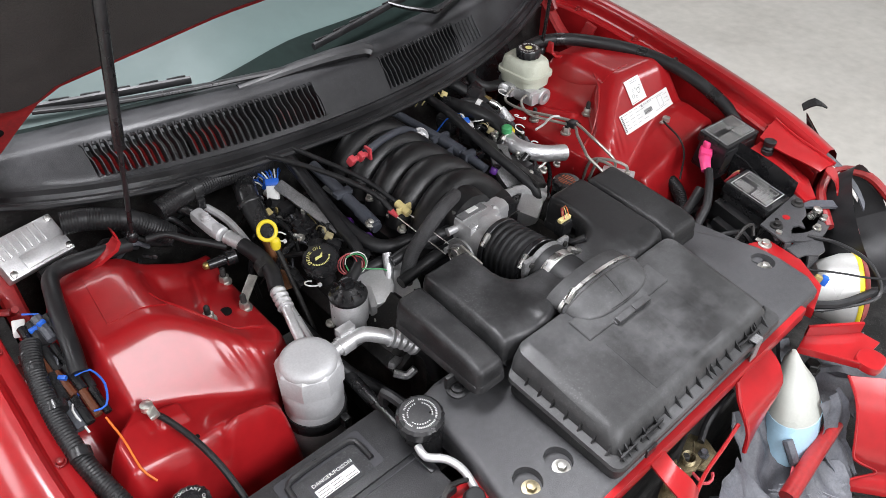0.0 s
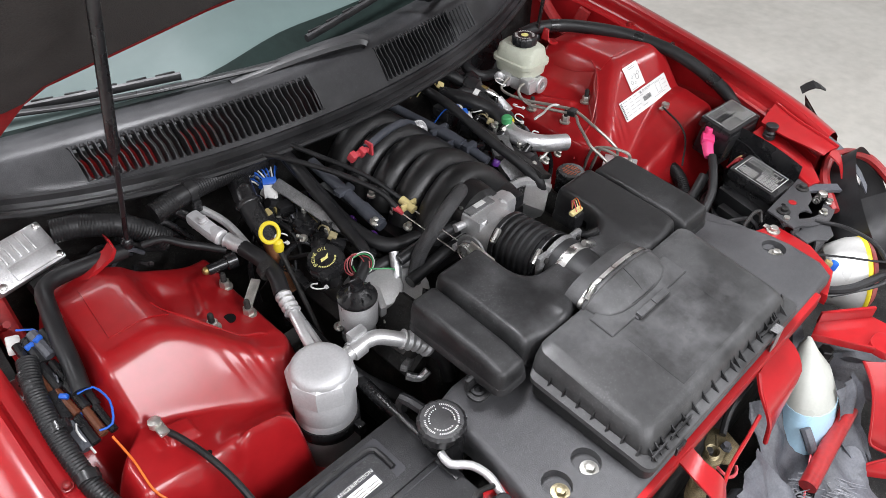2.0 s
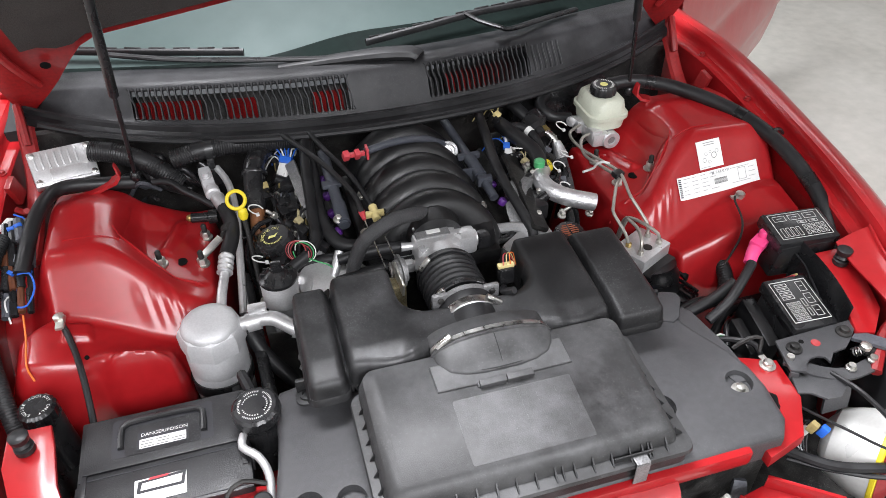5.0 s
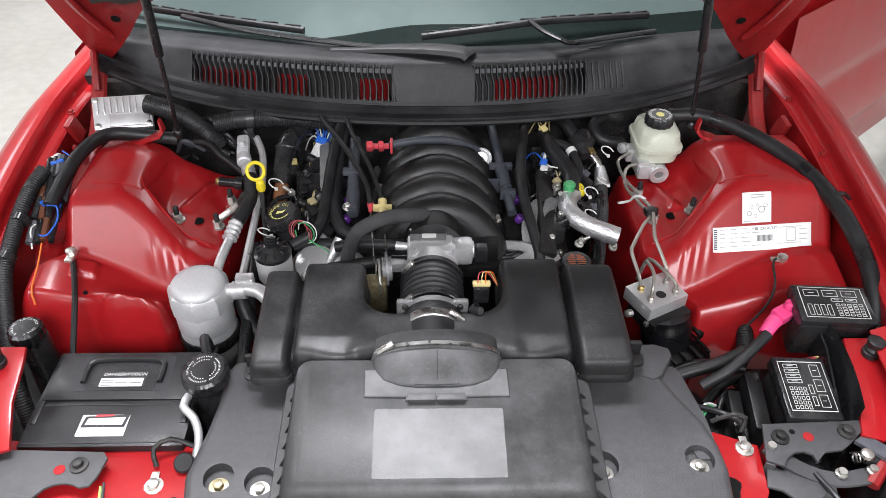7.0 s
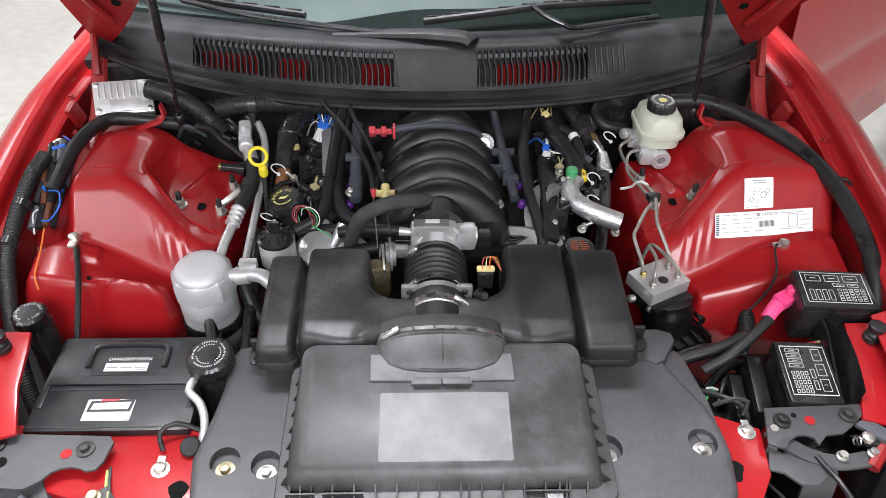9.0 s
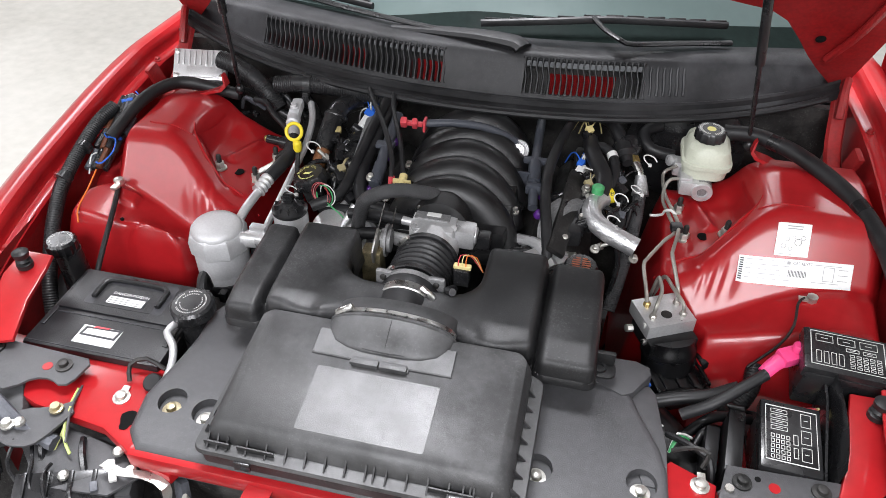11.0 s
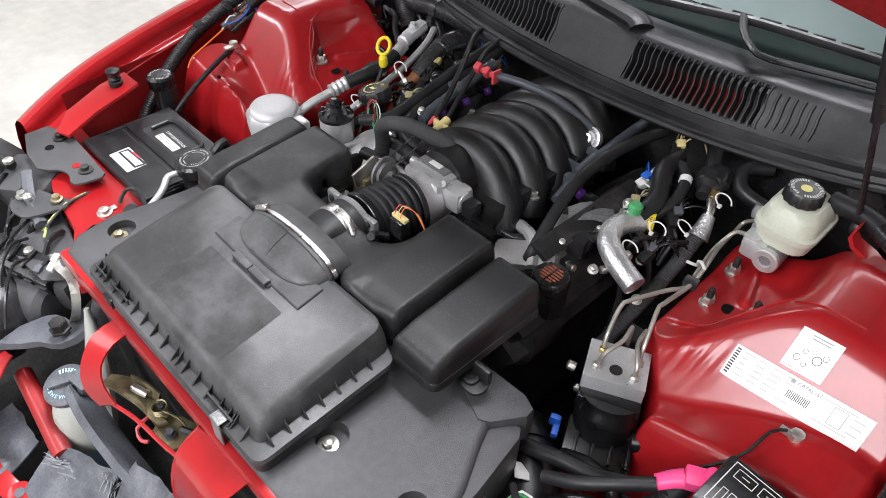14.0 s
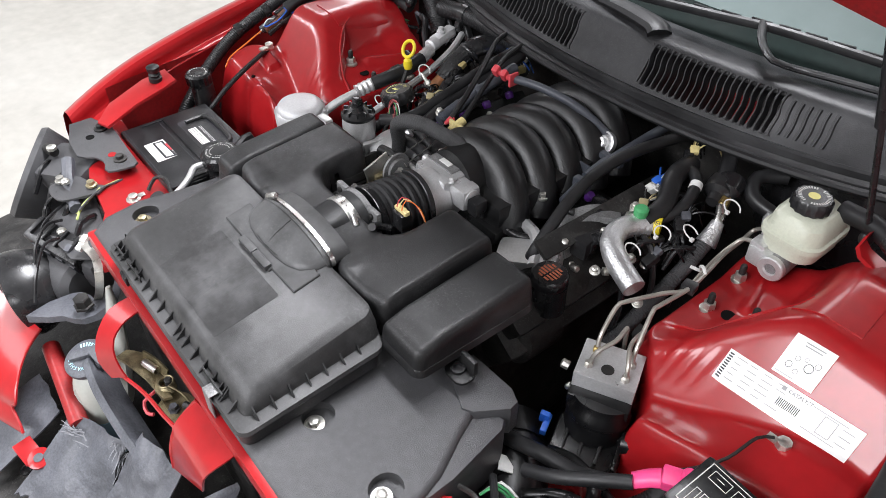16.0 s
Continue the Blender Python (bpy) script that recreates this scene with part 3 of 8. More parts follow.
def wiper(name, arm, blade):
    w = thing(name, arm[0], "black windscreen wiper resting at the foot of the glass", "wiper", "windscreen wipers")
    part("arm", Shape().tube(arm, 0.008, 10, 0.02, flat=0.6), BLACK, w)
    part("blade", Shape().tube(blade, 0.006, 8, 0.03, flat=1.3), RUBBER, w)
    k = curve(blade, 0.04)
    for i in range(0, len(k) - 1):
        part("blade_claw", Shape().box((k[i] + k[i + 1]) / 2 + Vector((0, 0.002, 0.0065)), (0.034, 0.005, 0.006), 0.002, turn=pose(0, 0, 0, 0, 0, math.degrees(math.atan2(k[i + 1].y - k[i].y, k[i + 1].x - k[i].x)))), BLACK, w)


wiper("wiper", [(0.47, 0.985, 0.960), (0.36, 0.935, 0.968), (0.28, 0.895, 0.975), (0.255, 0.885, 0.985), (0.22, 0.92, 0.99), (0.20, 0.955, 0.995)],
      [(-0.02, 0.92, 0.975), (0.12, 0.94, 0.985), (0.22, 0.957, 0.992), (0.34, 0.985, 0.988), (0.46, 1.02, 0.98)])
wiper("wiper", [(-0.06, 0.885, 0.965), (-0.16, 0.905, 0.966), (-0.30, 0.945, 0.966), (-0.42, 0.985, 0.968), (-0.52, 1.02, 0.975)],
      [(-0.26, 0.965, 0.968), (-0.40, 1.0, 0.972), (-0.54, 1.055, 0.968), (-0.66, 1.11, 0.962)])

# ---- hood ----
hood = thing("hood", (0, 0.95, 0.98), "raised red hood with a dark felt liner underneath", "hood")
OPEN = radians(60)
HOOD_BACK = ((0.0, 0.185), (0.23, 0.165), (0.36, 0.137), (0.49, 0.110), (0.53, 0.078), (0.57, 0.018), (0.62, -0.040), (0.70, -0.120))


def hood_point(x, s_, lift=0.0):
    """A point of the raised hood: s_ metres forward of the hinge line along the panel."""
    return (x, 0.930 - s_ * math.cos(OPEN) + lift * math.sin(OPEN), 0.990 + s_ * math.sin(OPEN) + lift * math.cos(OPEN))


def hood_back(u):
    """Rear edge of the hood at the share u of its half width."""
    x = abs(u) * 0.70
    for (a, p), (b, q) in zip(HOOD_BACK, HOOD_BACK[1:]):
        if x <= b:
            return p + (q - p) * (x - a) / (b - a)
    return HOOD_BACK[-1][1]


def hood_leaf(share, back, end, lift, bow=0.0):
    """A layer of the hood over a share of its width."""
    def f(u, v):
        k = (2 * u - 1) * share
        s0 = hood_back(k) + back(k)
        s_ = s0 + (end - s0) * v
        return hood_point(k * (0.712 + 0.12 * s_ - 0.06 * s_ * s_), s_, lift + bow * (1 - k * k))
    return f


part("outer_skin", Shape().sheet(hood_leaf(1.0, lambda k: 0.0, 0.90, 0.012, 0.03), 40, 16, 0.010), RED, hood)
part("inner_frame", Shape().sheet(hood_leaf(0.985, lambda k: 0.006, 0.88, -0.010), 40, 16, 0.010), RED_DULL, hood)
part("liner", Shape().sheet(hood_leaf(0.86, lambda k: 0.030 + 0.10 * ss(abs(k), 0.74, 0.86) + 0.09 * ss(k, 0.40, 0.55), 0.86, -0.026), 44, 14, 0.006), LINER, hood)
for side in (-1, 1):
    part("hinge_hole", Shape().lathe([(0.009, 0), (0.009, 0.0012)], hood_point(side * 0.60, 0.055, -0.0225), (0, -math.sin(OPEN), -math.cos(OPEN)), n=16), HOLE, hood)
    part("hinge_pressing", Shape().tube([hood_point(side * 0.63, 0.0, -0.022), hood_point(side * 0.66, 0.10, -0.024), hood_point(side * 0.69, 0.30, -0.022)], 0.010, 8, 0.02, flat=0.7), RED_DULL, hood)
    hinge = [Vector(hood_point(side * 0.690, -0.06, -0.02)), Vector((side * 0.686, 0.925, 0.915)), Vector((side * 0.684, 0.895, 0.870))]
    part("hinge_arm", Shape().tube(hinge, 0.008, 8, 0.02, flat=1.4), RED_DULL, hood)


def gas_strut(name, foot, top):
    g = thing(name, foot, "black gas strut holding the hood up", "gas strut", "hood struts")
    a, b = Vector(foot), Vector(top)
    mid = a.lerp(b, 0.30)
    part("rod", Shape().tube([a, mid], 0.0042, 10, smooth=False), GLOSSY_BLACK, g)
    part("cylinder", Shape().tube([mid, b], 0.0082, 14, smooth=False), GLOSSY_BLACK, g)
    part("end_joint", Shape().ball(a, (0.010, 0.010, 0.012)), GLOSSY_BLACK, g)


gas_strut("gas_strut", (-0.494, 0.772, 0.842), (-0.446, 0.655, 1.44))
gas_strut("gas_strut", (0.516, 0.788, 0.850), (0.408, 0.655, 1.44))

# ---- front cross member ----
core = thing("core_support", (0, 0.02, 0.66), "red painted steel core support across the front", "core support")
s = Shape().box((0.0, -0.004, 0.718), (0.62, 0.024, 0.030), 0.006)
part("cross_bar", s, RED, core)
s = Shape().prism([(-0.30, -0.01), (-0.25, -0.02), (-0.20, 0.12), (-0.36, 0.15), (-0.66, 0.165), (-0.66, 0.10), (-0.50, 0.045), (-0.38, 0.03)], 0.690, 0.706, 0.006)
part("side_plate", s, RED, core)
s = Shape().prism([(0.34, -0.02), (0.41, 0.0), (0.45, 0.06), (0.46, 0.135), (0.40, 0.16), (0.34, 0.10)], 0.690, 0.712, 0.006)
part("side_plate", s, RED, core)

# ---- radiator cover ----
cover = thing("radiator_cover", (0.02, 0.12, 0.70), "matt dark grey plastic radiator cover held by four bolts", "radiator cover")
OUT = [(-0.300, -0.008), (-0.325, 0.02), (-0.335, 0.08), (-0.322, 0.15), (-0.316, 0.20), (-0.318, 0.255), (-0.305, 0.278), (-0.27, 0.285), (0.27, 0.285), (0.318, 0.280), (0.337, 0.252), (0.356, 0.208), (0.382, 0.158), (0.392, 0.12), (0.394, 0.08), (0.385, 0.02), (0.365, -0.006)]
cover_panel = part("panel", Shape().prism(OUT, 0.690, 0.738, 0.012, 3), COVER, cover)
s = Shape().prism([(0.262, 0.262), (0.270, 0.302), (0.345, 0.304), (0.366, 0.295), (0.368, 0.280), (0.342, 0.240), (0.328, 0.232)], 0.690, 0.7415, 0.006)
part("side_skirt", Shape().prism([(0.36, 0.10), (0.3945, 0.10), (0.393, 0.168), (0.378, 0.258), (0.368, 0.272), (0.33, 0.262), (0.33, 0.20)], 0.640, 0.7285, 0.008), COVER, cover)
part("rear_shelf", s, COVER, cover)
BOLTS = ((-0.289, 0.070, GOLD), (-0.234, 0.064, ZINC), (0.225, 0.082, ZINC), (0.358, 0.090, ZINC))


def carve(ob, cutters):
    """Cut shapes, given in world metres, out of a part for good."""
    for shape in cutters:
        tool = new("tool", mesh_of("tool", shape, COVER))
        mod = ob.modifiers.new("cut", "BOOLEAN")
        mod.operation, mod.solver, mod.object = "DIFFERENCE", "EXACT", tool
        bpy.context.view_layer.update()
        me = bpy.data.meshes.new_from_object(ob.evaluated_get(bpy.context.evaluated_depsgraph_get()))
        ob.modifiers.clear()
        ob.data = me
        bpy.data.objects.remove(tool)
    ob.data.polygons.foreach_set("use_smooth", [True] * len(ob.data.polygons))
    ob.data.set_sharp_from_angle(angle=radians(38))


carve(cover_panel, [Shape().prism([(bx + 0.0200 * math.cos(a), by + 0.006 + 0.0215 * math.sin(a)) for a in [2 * math.pi * i / 28 for i in range(28)]], 0.7245, 0.760, 0) for bx, by, bm_ in BOLTS])
for bx, by, bm_ in BOLTS:
    part("bolt", Shape().lathe([(0.0130, 0.0), (0.0130, 0.003), (0.008, 0.0035)], (bx, by - 0.001, 0.7247), n=20).lathe([(0.0074, 0), (0.0074, 0.007), (0.0058, 0.008)], (bx, by - 0.001, 0.7280), n=6), bm_, cover)

# ---- air cleaner ----
box = thing("air_cleaner_box", (0, 0.1, 0.72), "large black plastic air filter box with ribbed lid", "air filter box")


def rect_ring(x0, y0, x1, y1, r, z, tilt=0.0):
    return [Vector((x, y, z + tilt * (y - 0.1))) for x, y in rounded(x0, y0, x1, y1, r)]


s = Shape().loft([rect_ring(-0.19, 0.01, 0.195, 0.19, 0.012, 0.705), rect_ring(-0.198, -0.002, 0.206, 0.195, 0.014, 0.742), rect_ring(-0.206, -0.004, 0.213, 0.195, 0.014, 0.744, 0.05), rect_ring(-0.206, -0.004, 0.213, 0.195, 0.014, 0.764, 0.05)])
part("tray", s, PLASTIC, box)
T = 0.16
s = Shape().loft([rect_ring(-0.209, -0.007, 0.216, 0.20, 0.014, 0.766, T * 0.4), rect_ring(-0.211, -0.009, 0.218, 0.20, 0.016, 0.770, T * 0.4), rect_ring(-0.209, -0.007, 0.216, 0.20, 0.014, 0.775, T * 0.4),
                  rect_ring(-0.197, 0.008, 0.199, 0.205, 0.012, 0.777, T * 0.4), rect_ring(-0.196, 0.010, 0.197, 0.205, 0.014, 0.790, T * 0.7),
                  rect_ring(-0.190, 0.016, 0.190, 0.203, 0.018, 0.806, T), rect_ring(-0.178, 0.026, 0.178, 0.196, 0.016, 0.812, T)])
lid = part("lid", s, DUSTY, box)
s = Shape().prism(rounded(-0.082, 0.030, 0.086, 0.124, 0.003), 0.8121, 0.8124, 0, slope=lambda x, y: T * (y - 0.1))
part("faded_label", s, material("worn_label_film", (0.030, 0.030, 0.0305), 0.36, vary=0.3, scale=8, bump=0.15, bump_scale=900, spec=0.5, rough_vary=0.08, dust=0.55, dust_colour=(0.18, 0.18, 0.185), speck=0.035), lid, "worn grey label patch on the lid")


for x in (-0.011, 0.009, 0.032, 0.059):
    s = Shape().prism([(x - 0.0004, 0.03), (x + 0.0004, 0.03), (x + 0.0004, 0.122), (x - 0.0004, 0.122)], 0.8124, 0.8125, 0, slope=lambda x, y: T * (y - 0.1))
    part("label_line", s, DUSTY, lid)


def rib(a, b, hgt):
    """A thin web standing between the rim and the lid wall."""
    a, b = Vector(a), Vector(b)
    d = (b - a).normalized()
    n = Vector((-d.y, d.x, 0)) * 0.0011
    up = Vector((0, 0, hgt))
    vs = [a - n, a + n, b + n, b - n, b + n + up, b - n + up]
    return Shape().add(vs, [(0, 1, 2, 3), (1, 2, 4), (0, 5, 3), (0, 1, 4, 5), (2, 3, 5, 4)])


for x in [-0.19 + 0.0262 * i for i in range(15)] + [-0.177, -0.164, 0.155, 0.142, 0.03]:
    part("rib", rib((x, -0.004, 0.770), (x, 0.011, 0.770), 0.014), PLASTIC, lid)
for y in [0.02 + 0.0245 * i for i in range(7)]:
    part("rib", rib((-0.206, y, 0.770 + 0.05 * (y - 0.1)), (-0.196, y, 0.770 + 0.05 * (y - 0.1)), 0.020), PLASTIC, lid)
    part("rib", rib((0.214, y, 0.770 + 0.05 * (y - 0.1)), (0.197, y, 0.770 + 0.05 * (y - 0.1)), 0.020), PLASTIC, lid)
for x0, x1 in ((-0.195, -0.16), (-0.15, -0.10), (0.10, 0.155)):
    part("rib", Shape().box(((x0 + x1) / 2, 0.002, 0.775), (x1 - x0, 0.0022, 0.008), 0), PLASTIC, lid)
s = Shape().box((0.136, -0.0115, 0.752), (0.020, 0.002, 0.040), 0.0008).box((0.136, -0.005, 0.7735), (0.020, 0.014, 0.002), 0.0008)
part("spring_clip", s, ALU_DULL, box, "bright steel spring clip on the front edge")
s = Shape().box((-0.14, -0.011, 0.756), (0.022, 0.004, 0.016), 0.0015)
part("spring_clip", s, GLOSSY_BLACK, box)
# oval throat
def oval(y, a, b, z, n=32):
    return [Vector((a * math.cos(2 * math.pi * i / n), y, z + b * math.sin(2 * math.pi * i / n))) for i in range(n)]


s = Shape().loft([oval(0.1525, 0.030, 0.002, 0.825), oval(0.156, 0.052, 0.006, 0.825), oval(0.164, 0.072, 0.012, 0.825), oval(0.177, 0.083, 0.019, 0.825), oval(0.190, 0.0870, 0.0245, 0.825), oval(0.196, 0.0880, 0.0265, 0.825),
                  oval(0.1972, 0.0905, 0.0290, 0.825), oval(0.2010, 0.0905, 0.0290, 0.825), oval(0.2022, 0.0865, 0.0260, 0.825), oval(0.236, 0.0865, 0.0260, 0.823)])
throat = part("throat", s, DUSTY, box)
s = Shape().loft([oval(0.2040, 0.0872, 0.0268, 0.825), oval(0.2046, 0.0886, 0.0282, 0.825), oval(0.2108, 0.0886, 0.0282, 0.825), oval(0.2114, 0.0872, 0.0268, 0.825)])
band = part("clamp_band", s, STEEL, box, "steel hose clamp round the throat")
part("clamp_screw", Shape().lathe([(0.0052, -0.013), (0.0052, 0.012), (0.0036, 0.014)], (-0.070, 0.204, 0.846), (0.75, 0.1, 0.5), n=8), STEEL, band)
s = Shape().prism([(-0.098, 0.181), (-0.097, 0.1405), (-0.042, 0.1395), (-0.042, 0.1345), (0.040, 0.1345), (0.040, 0.1395), (0.097, 0.1400), (0.096, 0.181)], 0.808, 0.8155, 0.0012, 1, slope=lambda x, y: T * (y - 0.10))
part("tab_plate", s, DUSTY, lid)
for x in (-0.0205, 0.0185):
    part("latch_tab", Shape().box((x, 0.1365, 0.8225), (0.0375, 0.0105, 0.0085), 0.0012, turn=pose(0, 0, 0, 9, 0, 0)), DUSTY, lid)
part("throat_seam", Shape().tube([(0.001, 0.1535, 0.8272), (0.001, 0.164, 0.8368), (0.001, 0.177, 0.8438), (0.001, 0.190, 0.8493), (0.001, 0.1965, 0.8515)], 0.0008, 6, 0.006), PLASTIC, throat)
ring = [Vector((0.078 * math.cos(math.pi * i / 24), 0.1535 + 0.030 * (1 - math.sin(math.pi * i / 24)), 0.8270 + 0.0012 * math.sin(math.pi * i / 24))) for i in range(25)]
part("throat_seam", Shape().tube(ring, 0.0011, 6, 0.006), PLASTIC, throat)

# ---- intake resonator ----
reson = thing("intake_resonator", (0, 0.3, 0.75), "black moulded plastic intake resonator with two wide chambers", "intake resonator")


def plan_distance(x, y, q, r):
    """How far (x, y) lies inside the rectangle q with corners rounded by r; negative outside."""
    cx, cy, hx, hy = (q[0] + q[2]) / 2, (q[1] + q[3]) / 2, (q[2] - q[0]) / 2 - r, (q[3] - q[1]) / 2 - r
    dx, dy = abs(x - cx) - hx, abs(y - cy) - hy
    return r - math.hypot(max(dx, 0), max(dy, 0)) - min(max(dx, dy), 0)


def moulding(depth, top, z0, r, x0, y0, x1, y1, nx, ny):
    """A hollow-bodied moulding: a sheet over the plan where depth > 0, its edge rolled down to z0 over the radius r."""
    s, index = Shape(), {}
    e = 0.0008
    hx, hy = (x1 - x0) / nx, (y1 - y0) / ny
    inside = lambda i, j: depth(x0 + i * hx, y0 + j * hy) > 0

    def corner(i, j):
        if (i, j) not in index:
            x, y = x0 + i * hx, y0 + j * hy
            for _ in range(3):
                d = depth(x, y)
                if d < 0:
                    gx, gy = (depth(x + e, y) - depth(x - e, y)) / (2 * e), (depth(x, y + e) - depth(x, y - e)) / (2 * e)
                    n = max(1e-6, gx * gx + gy * gy)
                    x, y = x - d * gx / n, y - d * gy / n
            d = max(0.0, depth(x, y))
            k = min(1, d / r)
            h = top(x, y)
            z = z0 if d < 1e-5 else h - r * (1 - math.sqrt(1 - (1 - k) ** 2)) - max(0, 1 - d / 0.004) * 0.35 * (h - r - z0)
            index[(i, j)] = len(s.v)
            s.v.append((x, y, z))
        return index[(i, j)]
    for i in range(nx):
        for j in range(ny):
            q = ((i, j), (i + 1, j), (i + 1, j + 1), (i, j + 1))
            if any(inside(*c) for c in q):
                s.f.append(tuple(corner(*c) for c in q))
    return s


def half_plan(side, x, y):
    k = side * x
    outer, inner = ((0.2050, 0.199, 0.2635, 0.387), (0.105, 0.212, 0.2050, 0.395)) if side < 0 else ((0.1985, 0.199, 0.2835, 0.398), (0.099, 0.212, 0.1985, 0.403))
    return merged(plan_distance(k, y, outer, 0.014), plan_distance(k, y, inner, 0.014), 0.004)


def reson_depth(x, y):
    d = half_plan(-1 if x < 0 else 1, x, y)
    return merged(d, plan_distance(x, y, (-0.16, 0.2185, 0.16, 0.296), 0.02), 0.045)


def reson_top(x, y):
    g = 0.2050 if x < 0 else 0.1985
    z = 0.841 - 0.011 * ss(y, 0.40, 0.20) - 0.008 * ss(abs(x), g - 0.004, g + 0.006)
    z -= 0.013 * math.exp(-(((abs(x) - g) / 0.0052) ** 2))
    # the middle of the bridge is a little lower, its shoulders swell into the chambers
    z -= 0.007 * (1 - ss(abs(x), 0.055, 0.115))
    z -= 0.006 * ss(y, 0.245, 0.205) * ss(abs(x), 0.11, 0.13)
    return z


s = moulding(reson_depth, reson_top, 0.779, 0.015, -0.30, 0.185, 0.30, 0.435, 200, 92)
part("body", s, PLASTIC, reson, sharp=50)
for side in (-1, 1):
    rim = lambda x, y: half_plan(side, x, y) + 0.0022
    part("lower_shell", moulding(rim, lambda x, y: 0.790, 0.777, 0.003, side * 0.19 - 0.115, 0.185, side * 0.19 + 0.115, 0.435, 76, 84), PLASTIC, reson)
for x, y in ((-0.262, 0.238), (0.294, 0.258)):
    s = Shape().prism(rounded(x - 0.02, y - 0.016, x + 0.02, y + 0.016, 0.013), 0.757, 0.761, 0.001).box((x, y + 0.012, 0.770), (0.034, 0.008, 0.026), 0.003)
    tab = part("mounting_tab", s, PLASTIC, reson)
    part("grommet", Shape().lathe([(0.010, 0), (0.010, 0.004), (0.006, 0.0045), (0.0055, 0.001)], (x - 0.004, y, 0.761), n=16), RUBBER, tab)

# ---- throttle body, bellows and air meter ----
bellows = thing("intake_bellows", (0, 0.40, 0.74), "ribbed black rubber intake bellows with steel clamps", "intake bellows")
prof = []
for i in range(15):
    prof += [(0.0475 if i % 2 else 0.0515, 0.0064 * i), (0.0475 if i % 2 else 0.0515, 0.0064 * i + 0.0040)]
SAG = (0, 1, -0.10)
part("hose", Shape().lathe(prof, (-0.004, 0.318, 0.786), SAG, n=36), RUBBER, bellows)
for y, z in ((0.318, 0.786), (0.404, 0.7775)):
    b = part("clamp", Shape().lathe([(0.0520, 0), (0.0530, 0.001), (0.0530, 0.009), (0.0520, 0.010)], (-0.004, y, z), SAG, n=36), GLOSSY_BLACK, bellows)
    part("clamp_screw", Shape().lathe([(0.0055, -0.012), (0.0055, 0.010), (0.004, 0.013)], (-0.042, y + 0.005, z + 0.034), (0.6, 0.0, 0.8), n=8), STEEL, b)
meter = thing("air_flow_meter", (0, 0.31, 0.74), "grey aluminium air flow meter with a wired plug", "air flow meter")
part("body", Shape().lathe([(0.044, -0.02), (0.047, 0.004), (0.047, 0.026), (0.049, 0.030), (0.049, 0.046)], (-0.004, 0.262, 0.791), (0, 1, 0), n=36), RUBBER, meter)
neck = part("neck_clamp", Shape().lathe([(0.0478, 0), (0.0490, 0.001), (0.0490, 0.015), (0.0478, 0.016)], (-0.004, 0.274, 0.791), (0, 1, 0), n=36), STEEL, meter, "bright steel worm drive clamp")
part("neck_screw", Shape().lathe([(0.0055, -0.012), (0.0055, 0.012), (0.004, 0.014)], (0.030, 0.278, 0.832), (0.7, -0.2, -0.4), n=8), STEEL, neck)
flange = part("flange", Shape().lathe([(0.049, 0), (0.0525, 0.001), (0.0525, 0.009), (0.049, 0.010)], (-0.004, 0.304, 0.789), (0, 1, 0), n=36), ALU_DULL, meter)
for side in (-1, 1):
    part("ear", Shape().box((side * 0.041 - 0.004, 0.309, 0.818), (0.026, 0.010, 0.034), 0.006), ALU_DULL, flange)
    part("screw", Shape().lathe([(0.005, 0), (0.005, 0.003), (0.003, 0.004)], (side * 0.041 - 0.004, 0.304, 0.826), (0, -1, 0.2), n=8), GRIME, flange)
part("plug", Shape().box((0.070, 0.335, 0.826), (0.024, 0.020, 0.030), 0.003), GLOSSY_BLACK, meter)
part("plug_lock", Shape().box((0.070, 0.335, 0.843), (0.027, 0.009, 0.007), 0.002), CREAM, meter)
part("plug_tail", Shape().tube([(0.062, 0.318, 0.812), (0.055, 0.300, 0.822), (0.066, 0.285, 0.835)], 0.006, 8, 0.006), GLOSSY_BLACK, meter)
for k, c in enumerate((CLIP_RED, CREAM, ORANGE)):
    part("wire", Shape().tube([(0.064 + 0.006 * k, 0.33, 0.848), (0.066 + 0.005 * k, 0.338, 0.862), (0.080 + 0.004 * k, 0.352, 0.850), (0.098, 0.36, 0.815)], 0.0008, 5, 0.008), c, meter)

tb = thing("throttle_valve", (0, 0.475, 0.74), "cast aluminium throttle valve with cable linkage", "throttle valve")
part("body", Shape().box((-0.006, 0.470, 0.780), (0.078, 0.056, 0.074), 0.009).lathe([(0.045, 0), (0.045, 0.04)], (-0.004, 0.412, 0.775), (0, 1, 0), n=28).box((-0.058, 0.468, 0.768), (0.036, 0.028, 0.020), 0.006).box((-0.012, 0.446, 0.786), (0.050, 0.020, 0.030), 0.008), ALU, tb)
part("manifold_neck", Shape().lathe([(0.040, 0), (0.040, 0.05)], (-0.004, 0.49, 0.766), (0, 1, 0), n=24), MANIFOLD, tb, "black plastic manifold neck")
part("position_sensor", Shape().box((0.046, 0.472, 0.793), (0.040, 0.036, 0.038), 0.008).lathe([(0.013, -0.02), (0.015, 0.0), (0.015, 0.003), (0.010, 0.005)], (0.064, 0.472, 0.795), (1, 0, 0), n=18).lathe([(0.006, 0), (0.006, 0.004)], (0.030, 0.458, 0.812), (0, -0.5, 0.85), n=10), ALU, tb)
part("sensor_plug", Shape().box((0.080, 0.470, 0.790), (0.022, 0.024, 0.026), 0.004), GLOSSY_BLACK, tb)
part("nipple", Shape().tube([(-0.04, 0.478, 0.797), (-0.064, 0.481, 0.797)], (0.0065, 0.008), 10), ALU, tb)
